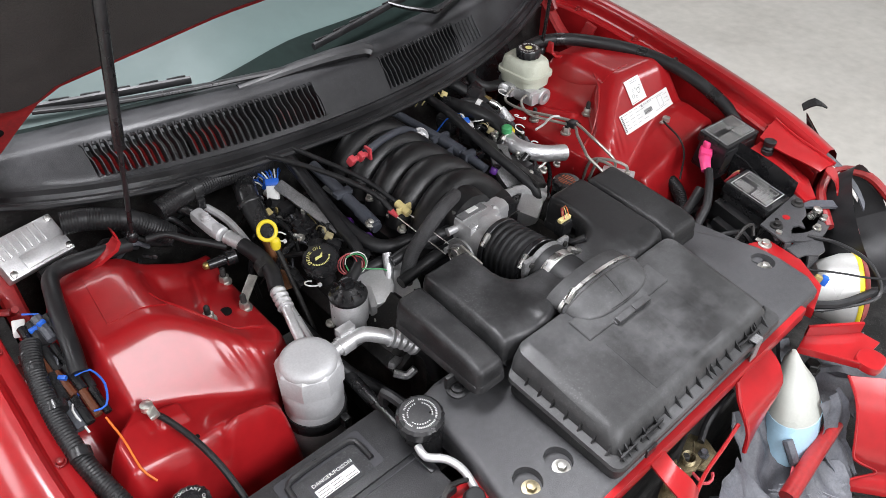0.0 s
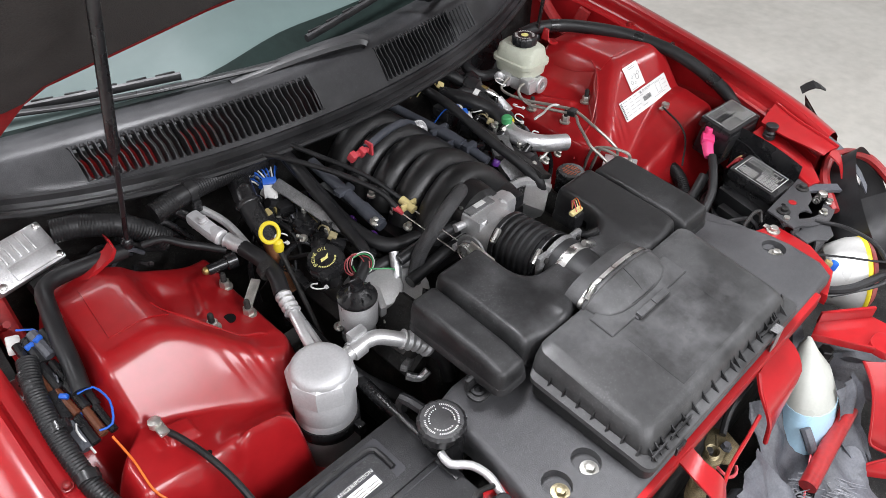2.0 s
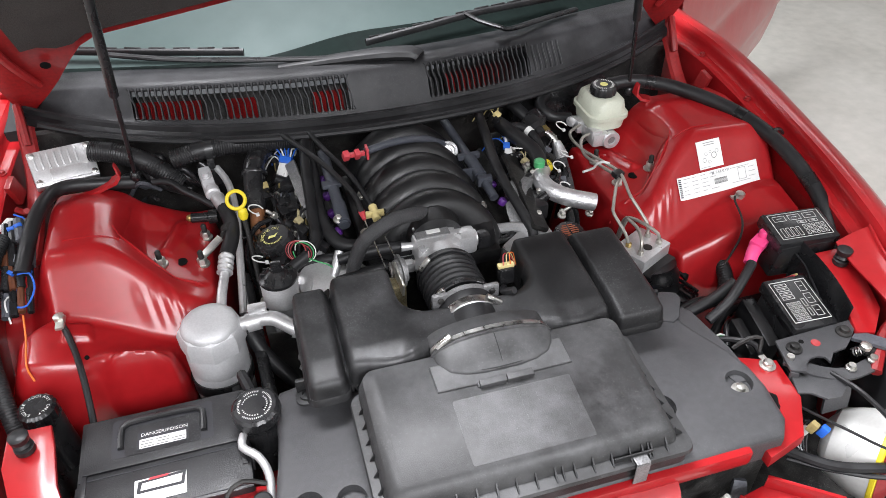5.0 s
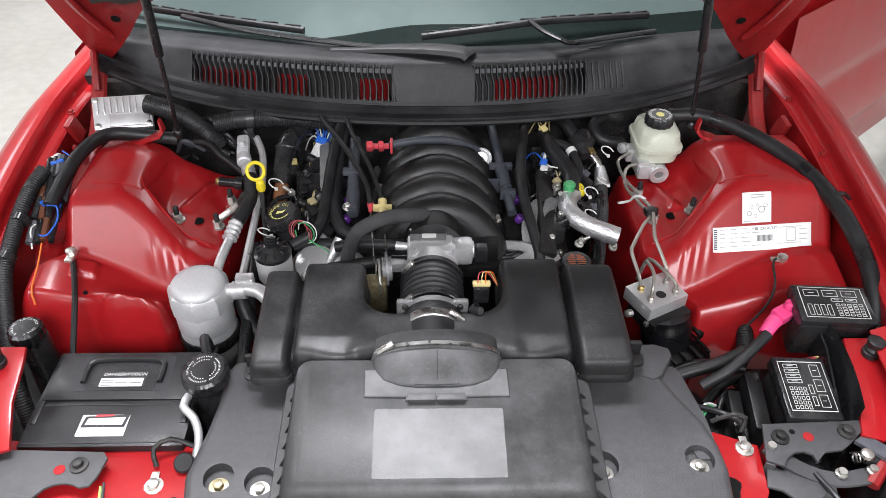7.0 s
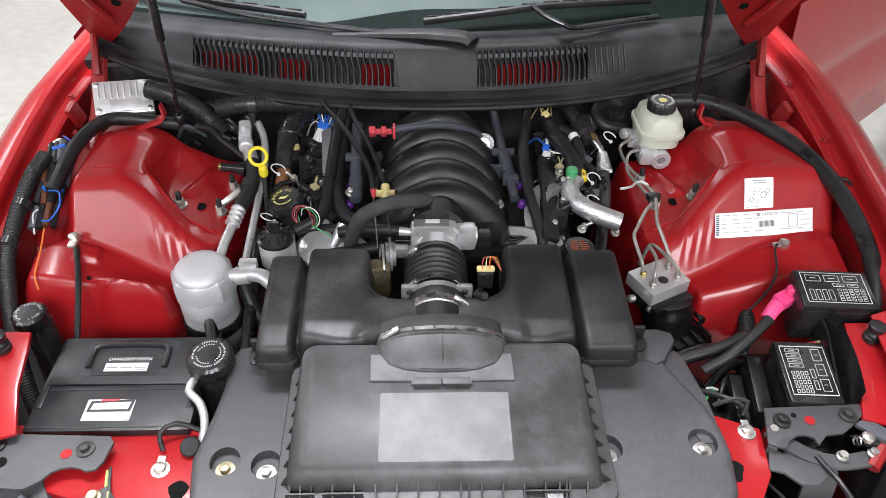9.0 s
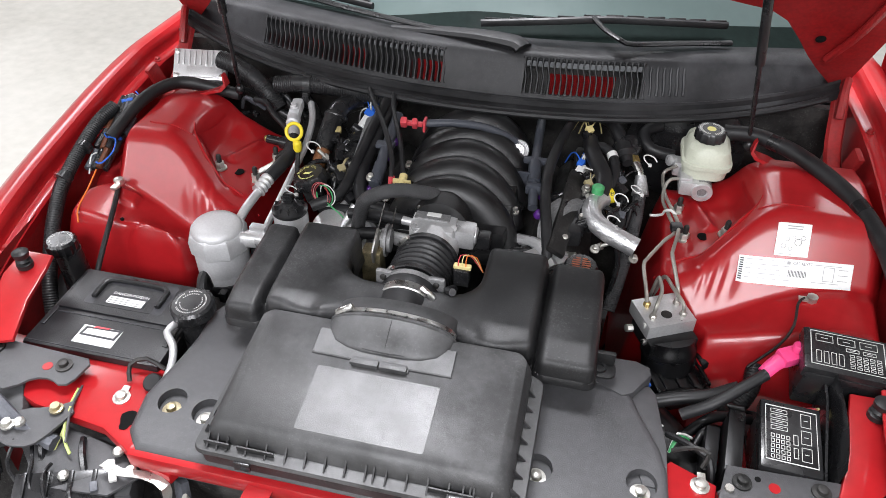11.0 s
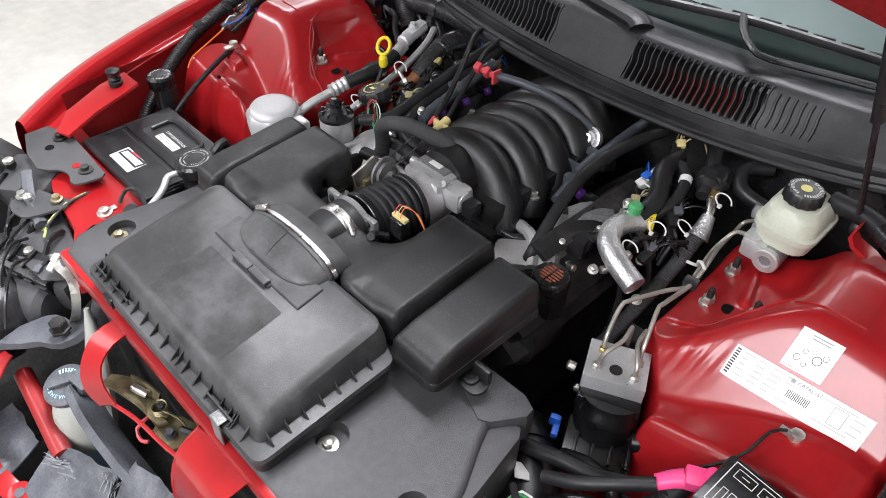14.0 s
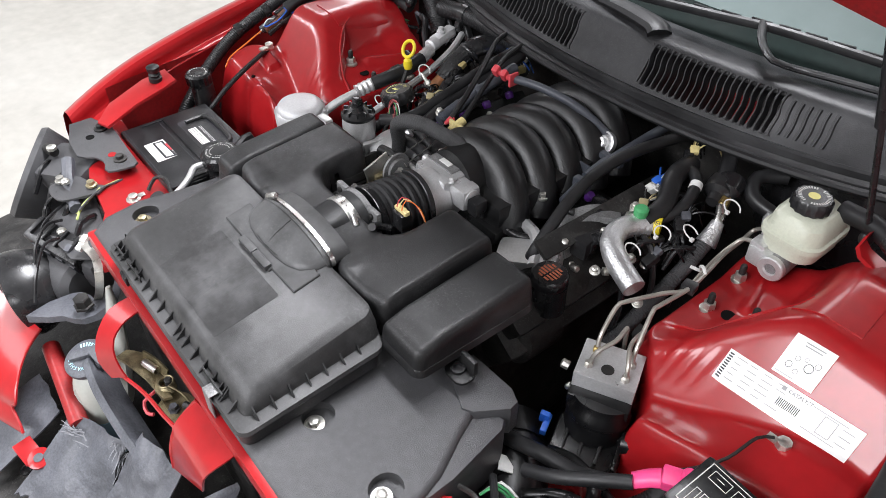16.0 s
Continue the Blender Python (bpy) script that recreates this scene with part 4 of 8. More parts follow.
part("casing_boss", Shape().lathe([(0.009, 0), (0.009, 0.006), (0.006, 0.007), (0.006, 0.005)], (-0.004, 0.450, 0.803), (0, -0.6, 0.8), n=14), ALU, tb)
part("linkage_wheel", Shape().lathe([(0.028, -0.002), (0.028, 0.002)], (-0.078, 0.430, 0.790), (1, 0.1, 0), n=24).lathe([(0.020, -0.008), (0.020, 0.008)], (-0.078, 0.430, 0.790), (1, 0.1, 0), n=20), ALU_DULL, tb)
part("bracket", Shape().box((-0.095, 0.405, 0.755), (0.035, 0.03, 0.07), 0.006), LATCH, tb)
part("top_plate", Shape().box((-0.010, 0.482, 0.8175), (0.060, 0.030, 0.004), 0.0015), ALU_DULL, tb)
part("data_tag", Shape().box((-0.008, 0.479, 0.8202), (0.024, 0.010, 0.0012), 0.0003), WHITE_PLASTIC, tb)
for x, y in ((-0.036, 0.492), (0.022, 0.492)):
    part("screw", Shape().lathe([(0.0055, 0), (0.0055, 0.004), (0.003, 0.005)], (x, y, 0.8185), n=8), STEEL, tb)
part("nipple", Shape().tube([(-0.05, 0.462, 0.776), (-0.085, 0.462, 0.779)], 0.0055, 8), ALU, tb)
part("linkage_arm", Shape().box((-0.088, 0.400, 0.800), (0.004, 0.05, 0.03), 0.001, turn=pose(0, 0, 0, 15, 0, 5)), ZINC, tb)
part("return_spring", Shape().tube([(-0.072 - 0.0006 * i, 0.430 + 0.016 * math.cos(i * 0.9), 0.790 + 0.016 * math.sin(i * 0.9)) for i in range(40)], 0.0016, 5, 0.005), STEEL, tb)
# ---- broken front end ----
def ribbon(pts, widths, thick=0.003, step=0.012):
    """A bent strip of sheet: widths are vectors across it, one for each point."""
    n = len(pts)
    k = []
    path, wide = curve(pts, step), None
    ws = [Vector(w) for w in widths]
    rings = []
    for j, p in enumerate(path):
        t = j / (len(path) - 1) * (n - 1)
        i = min(int(t), n - 2)
        w = ws[i].lerp(ws[i + 1], t - i)
        d = (path[min(j + 1, len(path) - 1)] - path[max(j - 1, 0)]).normalized()
        nn = d.cross(w).normalized() * thick
        rings.append([p - w, p + w, p + w + nn, p - w + nn])
    return Shape().loft(rings)


br = thing("red_brace", (-0.10, -0.03, 0.56), "bent red sheet metal strap hanging from the cross bar", "brace", "front braces")
part("web", ribbon([(-0.118, -0.008, 0.722), (-0.122, -0.040, 0.712), (-0.112, -0.068, 0.690), (-0.098, -0.078, 0.664), (-0.080, -0.074, 0.640)],
                   [(0.018, 0.004, 0.0), (0.018, 0.006, 0.0), (0.017, 0.008, 0.006), (0.014, 0.010, 0.008), (0.010, 0.008, 0.004)]), RED, br)
part("lower_edge", Shape().tube([(-0.085, -0.072, 0.640), (-0.03, -0.058, 0.640), (0.03, -0.052, 0.645), (0.075, -0.047, 0.655)], 0.0032, 6), RED, br)
br = thing("red_brace", (0.14, -0.03, 0.56), "bent red sheet metal brace hanging from the cross bar", "brace", "front braces")
part("web", ribbon([(0.145, -0.010, 0.716), (0.138, -0.030, 0.700), (0.130, -0.050, 0.680), (0.124, -0.060, 0.645), (0.110, -0.062, 0.600)],
                   [(0.052, 0.006, 0.0), (0.056, 0.002, 0.008), (0.052, 0.000, 0.010), (0.044, 0.004, 0.004), (0.030, 0.008, 0)]), RED, br)
part("edge_lip", Shape().tube([(0.093, -0.016, 0.716), (0.083, -0.032, 0.693), (0.079, -0.050, 0.671), (0.081, -0.064, 0.642), (0.081, -0.070, 0.600)], 0.004, 6), RED, br)

latch = thing("hood_latch", (-0.03, -0.03, 0.58), "grimy hood latch with coil spring and levers", "hood latch")
part("base_plate", Shape().prism([(-0.012, -0.052), (0.028, -0.050), (0.040, -0.020), (0.028, 0.004), (-0.005, -0.006), (-0.03, -0.022)], 0.618, 0.622, 0.001), LATCH, latch)
part("long_lever", ribbon([(-0.130, -0.056, 0.632), (-0.105, -0.044, 0.636), (-0.075, -0.036, 0.634), (-0.040, -0.030, 0.628), (0.0, -0.028, 0.622)], [(0.004, -0.010, 0.002), (0.006, -0.014, 0.002), (0.005, -0.012, 0.004), (0.006, -0.012, 0), (0.006, -0.014, 0)], 0.004), LATCH, latch)
part("folded_flange", ribbon([(-0.098, -0.030, 0.640), (-0.070, -0.022, 0.642), (-0.045, -0.016, 0.636)], [(0, 0.002, 0.009), (0, 0.002, 0.010), (0, 0.003, 0.007)], 0.003), LATCH, latch)
part("roller", Shape().lathe([(0.0065, 0), (0.0065, 0.028)], (-0.082, -0.036, 0.642), (0.9, 0.3, -0.05), n=12), STEEL, latch)
part("claw", Shape().prism([(-0.050, -0.034), (-0.030, -0.044), (-0.008, -0.040), (-0.004, -0.028), (-0.022, -0.030), (-0.034, -0.018), (-0.048, -0.020)], 0.628, 0.634, 0.001), LATCH, latch)
part("pin", Shape().lathe([(0.006, 0), (0.006, 0.022), (0.004, 0.024)], (-0.028, -0.022, 0.622), n=12), GRIME, latch)
part("spring", Shape().tube([(-0.026 + 0.0105 * math.cos(i * 0.8), -0.026 + 0.0105 * math.sin(i * 0.8), 0.626 + 0.00045 * i) for i in range(44)], 0.0017, 5, 0.004), LATCH, latch)
part("spring_leg", Shape().tube([(-0.016, -0.026, 0.645), (0.004, -0.016, 0.640), (0.016, -0.012, 0.628)], 0.0017, 5), LATCH, latch)
part("lever", Shape().tube([(-0.034, -0.040, 0.628), (-0.032, -0.062, 0.620), (-0.014, -0.066, 0.616), (-0.004, -0.060, 0.618)], 0.0028, 6), CLIP_RED, latch)
part("hex_bolt", Shape().lathe([(0.009, 0), (0.009, 0.003), (0.006, 0.004), (0.006, 0.010)], (0.010, -0.034, 0.622), n=6), GREY_PLASTIC, latch)
part("release_cable", Shape().tube([(0.02, -0.02, 0.632), (0.05, -0.010, 0.640), (0.085, -0.006, 0.650), (0.12, -0.006, 0.664)], 0.006, 8, rib=0.12), RUBBER, latch)

single("radiator", Shape().box((0.03, 0.035, 0.52), (0.68, 0.05, 0.34), 0.006), GRIME, "dark radiator core standing behind the cross bar", "radiator")
shield = thing("nose_backing", (0, -0.2, 0.36), "dark backing sheet hiding the floor under the nose", "splash shield")
for x0, x1 in ((-0.96, -0.30), (-0.298, 0.298), (0.30, 0.96)):
    part("panel", Shape().sheet(lambda a, b: (x0 + (x1 - x0) * a, -0.42 + 0.26 * ((x0 + (x1 - x0) * a) / 0.96) ** 2 + (0.68 - 0.26 * ((x0 + (x1 - x0) * a) / 0.96) ** 2) * b, 0.38 + 0.05 * b + 0.015 * math.sin(9 * a)), 12, 10, 0.006), GRIME, shield)
for x in (-0.5, -0.2, 0.1, 0.4):
    part("push_pin", Shape().lathe([(0.010, 0), (0.010, 0.004), (0.005, 0.006)], (x, -0.25, 0.412), n=12), GLOSSY_BLACK, shield)


def tank(name, rings, label):
    t = thing(name, rings[0][0], label, "fluid tank")
    body = Shape().loft([[Vector((c[0] + a * math.cos(2 * math.pi * i / 20), c[1] + b * math.sin(2 * math.pi * i / 20), c[2])) for i in range(20)] for c, a, b in rings])
    part("shell", body, TANK, t, sharp=70)
    part("fluid_band", Shape().loft([[Vector((c[0] + (a + 0.001) * math.cos(2 * math.pi * i / 20), c[1] + (b + 0.001) * math.sin(2 * math.pi * i / 20), c[2])) for i in range(20)] for c, a, b in rings[:5 if len(rings) > 7 else 3]]), WASHER_LIQUID, t, "bluish fluid showing through the lower wall")
    return t


tank("washer_tank", [((0.226, -0.100, 0.40), 0.048, 0.036), ((0.228, -0.100, 0.44), 0.056, 0.042), ((0.232, -0.096, 0.48), 0.060, 0.045), ((0.240, -0.088, 0.525), 0.062, 0.046), ((0.253, -0.075, 0.575), 0.056, 0.043), ((0.265, -0.057, 0.618), 0.036, 0.032), ((0.272, -0.040, 0.645), 0.014, 0.018), ((0.273, -0.033, 0.668), 0.004, 0.004)], "white plastic fluid tank with a pinched pointed top")
wt = tank("washer_tank", [((-0.178, -0.110, 0.42), 0.050, 0.04), ((-0.178, -0.110, 0.46), 0.050, 0.042), ((-0.180, -0.106, 0.50), 0.048, 0.042), ((-0.188, -0.098, 0.55), 0.038, 0.036), ((-0.194, -0.096, 0.580), 0.026, 0.025)], "white washer fluid tank with a grey blue cap")
part("cap", Shape().lathe([(0.030, 0), (0.034, 0.004), (0.034, 0.012), (0.028, 0.016), (0, 0.017)], (-0.195, -0.097, 0.582), (0.1, -0.25, 1), n=30), GREY_PLASTIC, wt, "grey blue washer cap with printed ring")
part("cap_grip", Shape().box((-0.196, -0.099, 0.602), (0.018, 0.046, 0.010), 0.004, turn=pose(0, 0, 0, 14, 6, -28)), GREY_PLASTIC, wt)
fin = [[Vector((c[0] + a * math.cos(k), c[1] + b * math.sin(k), c[2])) for k in [2 * math.pi * i / 12 for i in range(12)]] for c, a, b in (((-0.185, -0.075, 0.50), 0.040, 0.020), ((-0.192, -0.058, 0.56), 0.036, 0.018), ((-0.206, -0.042, 0.61), 0.026, 0.014), ((-0.220, -0.032, 0.645), 0.012, 0.010), ((-0.230, -0.026, 0.678), 0.003, 0.004))]
part("neck_fin", Shape().loft(fin), TANK, wt)

for side in (-1, 1):
    gb = thing("grey_bracket", (side * 0.27, -0.05, 0.6), "scuffed grey plastic bracket with a large hex bolt", "bracket", "nose brackets")
    x = -0.255 if side < 0 else 0.331
    y = -0.066 if side < 0 else -0.058
    low = 0.0 if side < 0 else -0.046
    part("arm", ribbon([(x + side * 0.07, y - 0.06, 0.615 + low), (x + side * 0.03, y - 0.012, 0.628 + low), (x, y + 0.004, 0.630 + low), (x - side * 0.012, y + 0.035, 0.640 + low), (x - side * 0.002, y + 0.06, 0.675 + low)],
                       [(0.012, -0.02, 0.006), (0.016, -0.024, 0), (0.018, -0.020, 0), (0.012, -0.008, 0), (0.008, -0.004, 0)], 0.012), GREY_PLASTIC, gb)
    part("bolt", Shape().lathe([(0.016, 0), (0.016, 0.004), (0.013, 0.005), (0.013, 0.018), (0.011, 0.020)], (x, y, 0.640 + low), n=6), GRIME, gb)
    # bumper beam end
    bx = (-0.31, -0.14) if side < 0 else (0.32, 0.12)
    bb = thing("bumper_beam", (bx[0], -0.13, 0.51), "scraped red round bumper beam tube", "bumper beam", "bumper beams")
    part("tube", Shape().tube([(bx[0], -0.135, 0.540), ((bx[0] + bx[1]) / 2, -0.142, 0.532), (bx[1], -0.150, 0.520)], 0.0145, 14, 0.02), RED_DULL, bb)
    part("scrape", Shape().tube([(bx[0] * 0.9 + bx[1] * 0.1, -0.1405, 0.5455), (bx[0] * 0.3 + bx[1] * 0.7, -0.150, 0.5325)], 0.0080, 8, 0.02, flat=0.5), material("scraped_paint", (0.42, 0.16, 0.15), 0.55, vary=0.5, scale=60), bb, "pale scraped patch")

RAG = random.Random(4)


def fascia(q, label, notch):
    """A torn red piece of bumper skin between four corners, bowed, with a ragged inner edge and a rounded notch."""
    c = [Vector(p) for p in q]

    def f(a, b):
        p = c[0].lerp(c[1], a).lerp(c[3].lerp(c[2], a), b)
        out = c[1] - c[0]
        ragged = 0.003 * math.sin(9 * b) * (1 - a) + notch * math.exp(-((b - 0.82) / 0.07) ** 2) * (1 - a) ** 2
        bow = 0.02 * math.sin(math.pi * b) + 0.012 * math.sin(math.pi * a)
        return tuple(p + out.normalized() * ragged + Vector((0, -bow, bow * 0.6)))
    bs = thing("bumper_skin", q[0], label, "bumper skin", "bumper remains")
    part("skin", Shape().sheet(f, 18, 24, 0.004), RED, bs, sharp=60)
    rim = [Vector(f(0.0, 0.04 * i)) + Vector((0, 0, 0.001)) for i in range(26)]
    part("torn_rim", Shape().tube(rim, 0.0025, 6, 0.01), RED, bs)
    return bs


fascia(((0.318, -0.116, 0.640), (0.58, -0.36, 0.610), (0.46, -0.44, 0.44), (0.262, -0.195, 0.450)), "torn glossy red bumper skin hanging at the nose", 0.05)
fs_ = fascia(((-0.316, -0.136, 0.580), (-0.57, -0.165, 0.575), (-0.50, -0.31, 0.46), (-0.200, -0.226, 0.495)), "torn glossy red bumper skin beside the washer tank", 0.02)
part("tab", Shape().lathe([(0.017, 0), (0.018, 0.002), (0.018, 0.006), (0.016, 0.007)], (-0.160, -0.222, 0.468), (0.2, -0.1, 1), n=20).box((-0.185, -0.232, 0.470), (0.045, 0.030, 0.006), 0.002, turn=pose(0, 0, 0, 0, 12, 10)), RED, fs_)
part("tab_hole", Shape().lathe([(0.0075, 0), (0.0075, 0.001)], (-0.1586, -0.2227, 0.4750), (0.2, -0.1, 1), n=16), GREY_PLASTIC, fs_)
rb = thing("red_bracket", (0.36, -0.07, 0.63), "folded red steel lamp bracket with open box end", "bracket")
part("floor", Shape().prism([(0.300, -0.030), (0.345, -0.022), (0.430, -0.085), (0.430, -0.120), (0.345, -0.118)], 0.640, 0.645, 0.001), RED, rb)
part("upright", Shape().prism([(0.345, -0.024), (0.349, -0.020), (0.432, -0.082), (0.428, -0.086)], 0.642, 0.668, 0.001), RED, rb)
part("front_lip", Shape().prism([(0.300, -0.030), (0.304, -0.034), (0.349, -0.118), (0.345, -0.120)], 0.642, 0.655, 0.001), RED, rb)
part("ear", Shape().prism(rounded(0.345, -0.150, 0.395, -0.105, 0.018), 0.640, 0.655, 0.004), RED, rb)


def torn_sheet(name, corners, label, seed, nu=26, nv=22, amp=0.007):
    """A crumpled leaf of grey plastic between four corners, with a ragged lower edge."""
    q = [Vector(c) for c in corners]
    rng = random.Random(seed)
    off = [rng.uniform(-1, 1) for _ in range(nu + 1)]

    def f(a, b):
        p = q[0].lerp(q[1], a).lerp(q[3].lerp(q[2], a), b)
        w = noise.noise(Vector((3.0 * a + seed, 2.6 * b, 0.3))) * amp * 1.6 + abs(noise.noise(Vector((5 * a + seed, 7 * b, 0.7)))) * amp * 0.5
        tear = off[int(round(a * nu))] * 0.011 * ss(b, 0.86, 1)
        return (p.x + w * 0.6, p.y - w + tear, p.z + w + tear)
    return single(name, Shape().sheet(f, nu, nv, 0.003), GREY_PLASTIC, label, "undertray", "torn nose undertrays", sharp=50)


torn_sheet("nose_undertray", ((0.150, -0.015, 0.590), (0.215, -0.045, 0.575), (0.190, -0.150, 0.470), (0.060, -0.120, 0.480)), "torn grey plastic panel with ragged edge", 1)
torn_sheet("nose_undertray", ((0.190, -0.120, 0.520), (0.270, -0.170, 0.500), (0.240, -0.26, 0.43), (0.080, -0.20, 0.43)), "crumpled grey plastic panel with ragged edge", 2)
torn_sheet("nose_undertray", ((-0.165, -0.150, 0.530), (-0.045, -0.105, 0.540), (0.0, -0.20, 0.43), (-0.15, -0.27, 0.44)), "grey plastic panel under the washer tank", 3, amp=0.005)
torn_sheet("nose_undertray", ((-0.02, -0.080, 0.575), (0.085, -0.070, 0.585), (0.10, -0.170, 0.46), (-0.02, -0.19, 0.45)), "dark grey torn plastic panel below the latch", 5)
torn_sheet("nose_undertray", ((0.262, -0.105, 0.600), (0.325, -0.115, 0.605), (0.300, -0.200, 0.480), (0.245, -0.175, 0.470)), "dark grey plastic panel beside the fluid tank", 11)
torn_sheet("nose_undertray", ((0.33, -0.02, 0.600), (0.50, -0.08, 0.590), (0.46, -0.20, 0.52), (0.33, -0.12, 0.52)), "dark grey plastic panel under the lamp bracket", 13)
torn_sheet("nose_undertray", ((-0.30, -0.170, 0.505), (-0.205, -0.165, 0.500), (-0.20, -0.30, 0.43), (-0.33, -0.30, 0.43)), "flat grey plastic panel below the bumper beam", 7, amp=0.004)
def frayed(c, spread, lean, label, seed, n=30):
    """A tuft of pale splinters where plastic has torn."""
    rng = random.Random(seed)
    s = Shape()
    for _ in range(n):
        p = Vector(c) + Vector((rng.uniform(-1, 1) * spread[0], rng.uniform(-1, 1) * spread[1], rng.uniform(-1, 1) * spread[2]))
        d = Vector(lean) * rng.uniform(0.5, 1.3) + Vector((rng.uniform(-0.010, 0.010), rng.uniform(-0.010, 0.010), rng.uniform(-0.006, 0.010)))
        s.tube([p, p + d * 0.5 + Vector((0, 0, rng.uniform(-0.004, 0.004))), p + d], (rng.uniform(0.0007, 0.0016), 0.0003), 4, 0.008, flat=0.4)
    return single("torn_fibres", s, material("pale_torn_plastic", (0.17, 0.175, 0.19), 0.55, vary=0.4, scale=60), label, "plastic splinters", "torn splinters", kind="stuff")


frayed((0.118, -0.135, 0.500), (0.030, 0.016, 0.012), (0.010, -0.028, 0.012), "pale splinters along a torn plastic edge", 31)
frayed((0.185, -0.180, 0.470), (0.026, 0.012, 0.010), (0.006, -0.030, 0.004), "pale splinters along a torn plastic edge", 32)
frayed((-0.045, -0.112, 0.530), (0.014, 0.012, 0.014), (0.010, -0.018, -0.012), "pale splinters at the end of the grey bar", 33, 24)
frayed((-0.115, -0.160, 0.522), (0.024, 0.012, 0.003), (-0.016, -0.012, 0.004), "pale splinters along a torn plastic edge", 34, 22)
gbar = thing("grey_bar", (-0.09, -0.08, 0.54), "scuffed grey plastic bar in front of the latch", "plastic bar")
part("bar", ribbon([(-0.182, -0.082, 0.590), (-0.125, -0.088, 0.578), (-0.05, -0.086, 0.560), (0.024, -0.080, 0.545)], [(0.004, -0.016, 0.018), (0.004, -0.016, 0.017), (0.004, -0.016, 0.016), (0.004, -0.015, 0.014)], 0.014), GREY_PLASTIC, gbar)
part("end_lug", Shape().box((-0.178, -0.078, 0.588), (0.036, 0.022, 0.052), 0.006, turn=pose(0, 0, 0, 12, 10, 10)), GREY_PLASTIC, gbar)
part("bolt", Shape().lathe([(0.006, 0), (0.006, 0.006)], (-0.125, -0.098, 0.575), (0, -1, 0.3), n=10), ZINC, gbar)
for pts, r, m in (([(0.19, -0.10, 0.56), (0.185, -0.115, 0.545), (0.188, -0.125, 0.525)], 0.009, GREY_PLASTIC), ([(0.188, -0.125, 0.525), (0.15, -0.14, 0.51), (0.11, -0.16, 0.48)], 0.002, CLIP_RED)):
    single("loose_hose", Shape().tube(pts, r, 8, 0.006), m, "loose hose end hanging at the nose", "hose", "loose hoses")

# ---- lamp mounts ----
def lamp_mount(side, outline, bolts, red_hole, cut, r):
    lm = thing("lamp_mount", (side * 0.53, 0.12, 0.70), "dark grey metal headlamp mounting plate with bolts", "lamp mount", "headlamp mounts")
    part("plate", Shape().prism(outline, 0.722, 0.726, 0.001), COVER, lm)
    part("front_flange", Shape().prism([outline[-1], outline[-2], (outline[-2][0], outline[-2][1] - 0.003), (outline[-1][0], outline[-1][1] - 0.003)], 0.69, 0.7225, 0.001), COVER, lm)
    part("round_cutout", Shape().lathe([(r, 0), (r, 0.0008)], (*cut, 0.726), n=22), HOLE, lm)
    part("red_cutout", Shape().lathe([(0.0075, 0), (0.0075, 0.0008)], (*red_hole, 0.726), n=16), RED, lm)
    for x, y in bolts:
        part("bolt", Shape().lathe([(0.0125, 0), (0.0125, 0.003), (0.007, 0.004), (0.007, 0.010), (0.005, 0.011)], (x, y, 0.726), n=14), GRIME, lm)
    x0, y0 = outline[0]
    part("adjuster", Shape().tube([(side * 0.60, y0 - 0.05, 0.715), (side * 0.64, y0 - 0.055, 0.705), (side * 0.68, y0 - 0.04, 0.69)], 0.009, 10), GRIME, lm)
    part("adjuster_bolt", Shape().lathe([(0.009, 0), (0.009, 0.006), (0.006, 0.008)], (side * 0.60, y0 - 0.052, 0.722), n=8), ZINC, lm)
    return lm


lamp_mount(-1, [(-0.660, 0.112), (-0.600, 0.132), (-0.458, 0.126), (-0.450, 0.116), (-0.455, 0.086), (-0.461, 0.074), (-0.473, 0.071), (-0.484, 0.076), (-0.496, 0.078), (-0.508, 0.076), (-0.519, 0.070), (-0.528, 0.058), (-0.545, 0.046), (-0.60, 0.050), (-0.660, 0.070)][::-1], ((-0.484, 0.104), (-0.606, 0.112)), (-0.508, 0.098), (-0.590, 0.086), 0.008)
lamp_mount(1, [(0.470, 0.160), (0.615, 0.165), (0.616, 0.151), (0.585, 0.126), (0.568, 0.115), (0.542, 0.112), (0.525, 0.096), (0.523, 0.108), (0.513, 0.113), (0.500, 0.112), (0.487, 0.104), (0.476, 0.091), (0.466, 0.095), (0.455, 0.100)], ((0.586, 0.144), (0.487, 0.136)), (0.528, 0.137), (0.508, 0.146), 0.004)
LOW_PLATE = [(0.461, 0.105), (0.476, 0.093), (0.492, 0.092), (0.522, 0.096), (0.529, 0.083), (0.532, 0.060), (0.506, 0.042), (0.483, 0.044), (0.467, 0.061), (0.448, 0.067)]
lb = thing("lamp_bracket", (0.56, 0.09, 0.68), "dark bent steel bracket arms holding the headlamp", "lamp bracket")
part("arm", ribbon([(0.465, 0.128, 0.716), (0.500, 0.094, 0.712), (0.545, 0.078, 0.708), (0.605, 0.088, 0.700)], [(0.008, 0.009, 0), (0.006, 0.010, 0), (0.002, 0.011, 0), (-0.002, 0.012, 0)], 0.005), COVER, lb)
part("arm", ribbon([(0.605, 0.138, 0.716), (0.632, 0.104, 0.722), (0.665, 0.082, 0.716)], [(0.010, 0.006, 0)] * 3, 0.006), GREY_PLASTIC, lb)
part("low_plate", Shape().prism(LOW_PLATE[::-1], 0.7095, 0.7135, 0.001), COVER, lb)
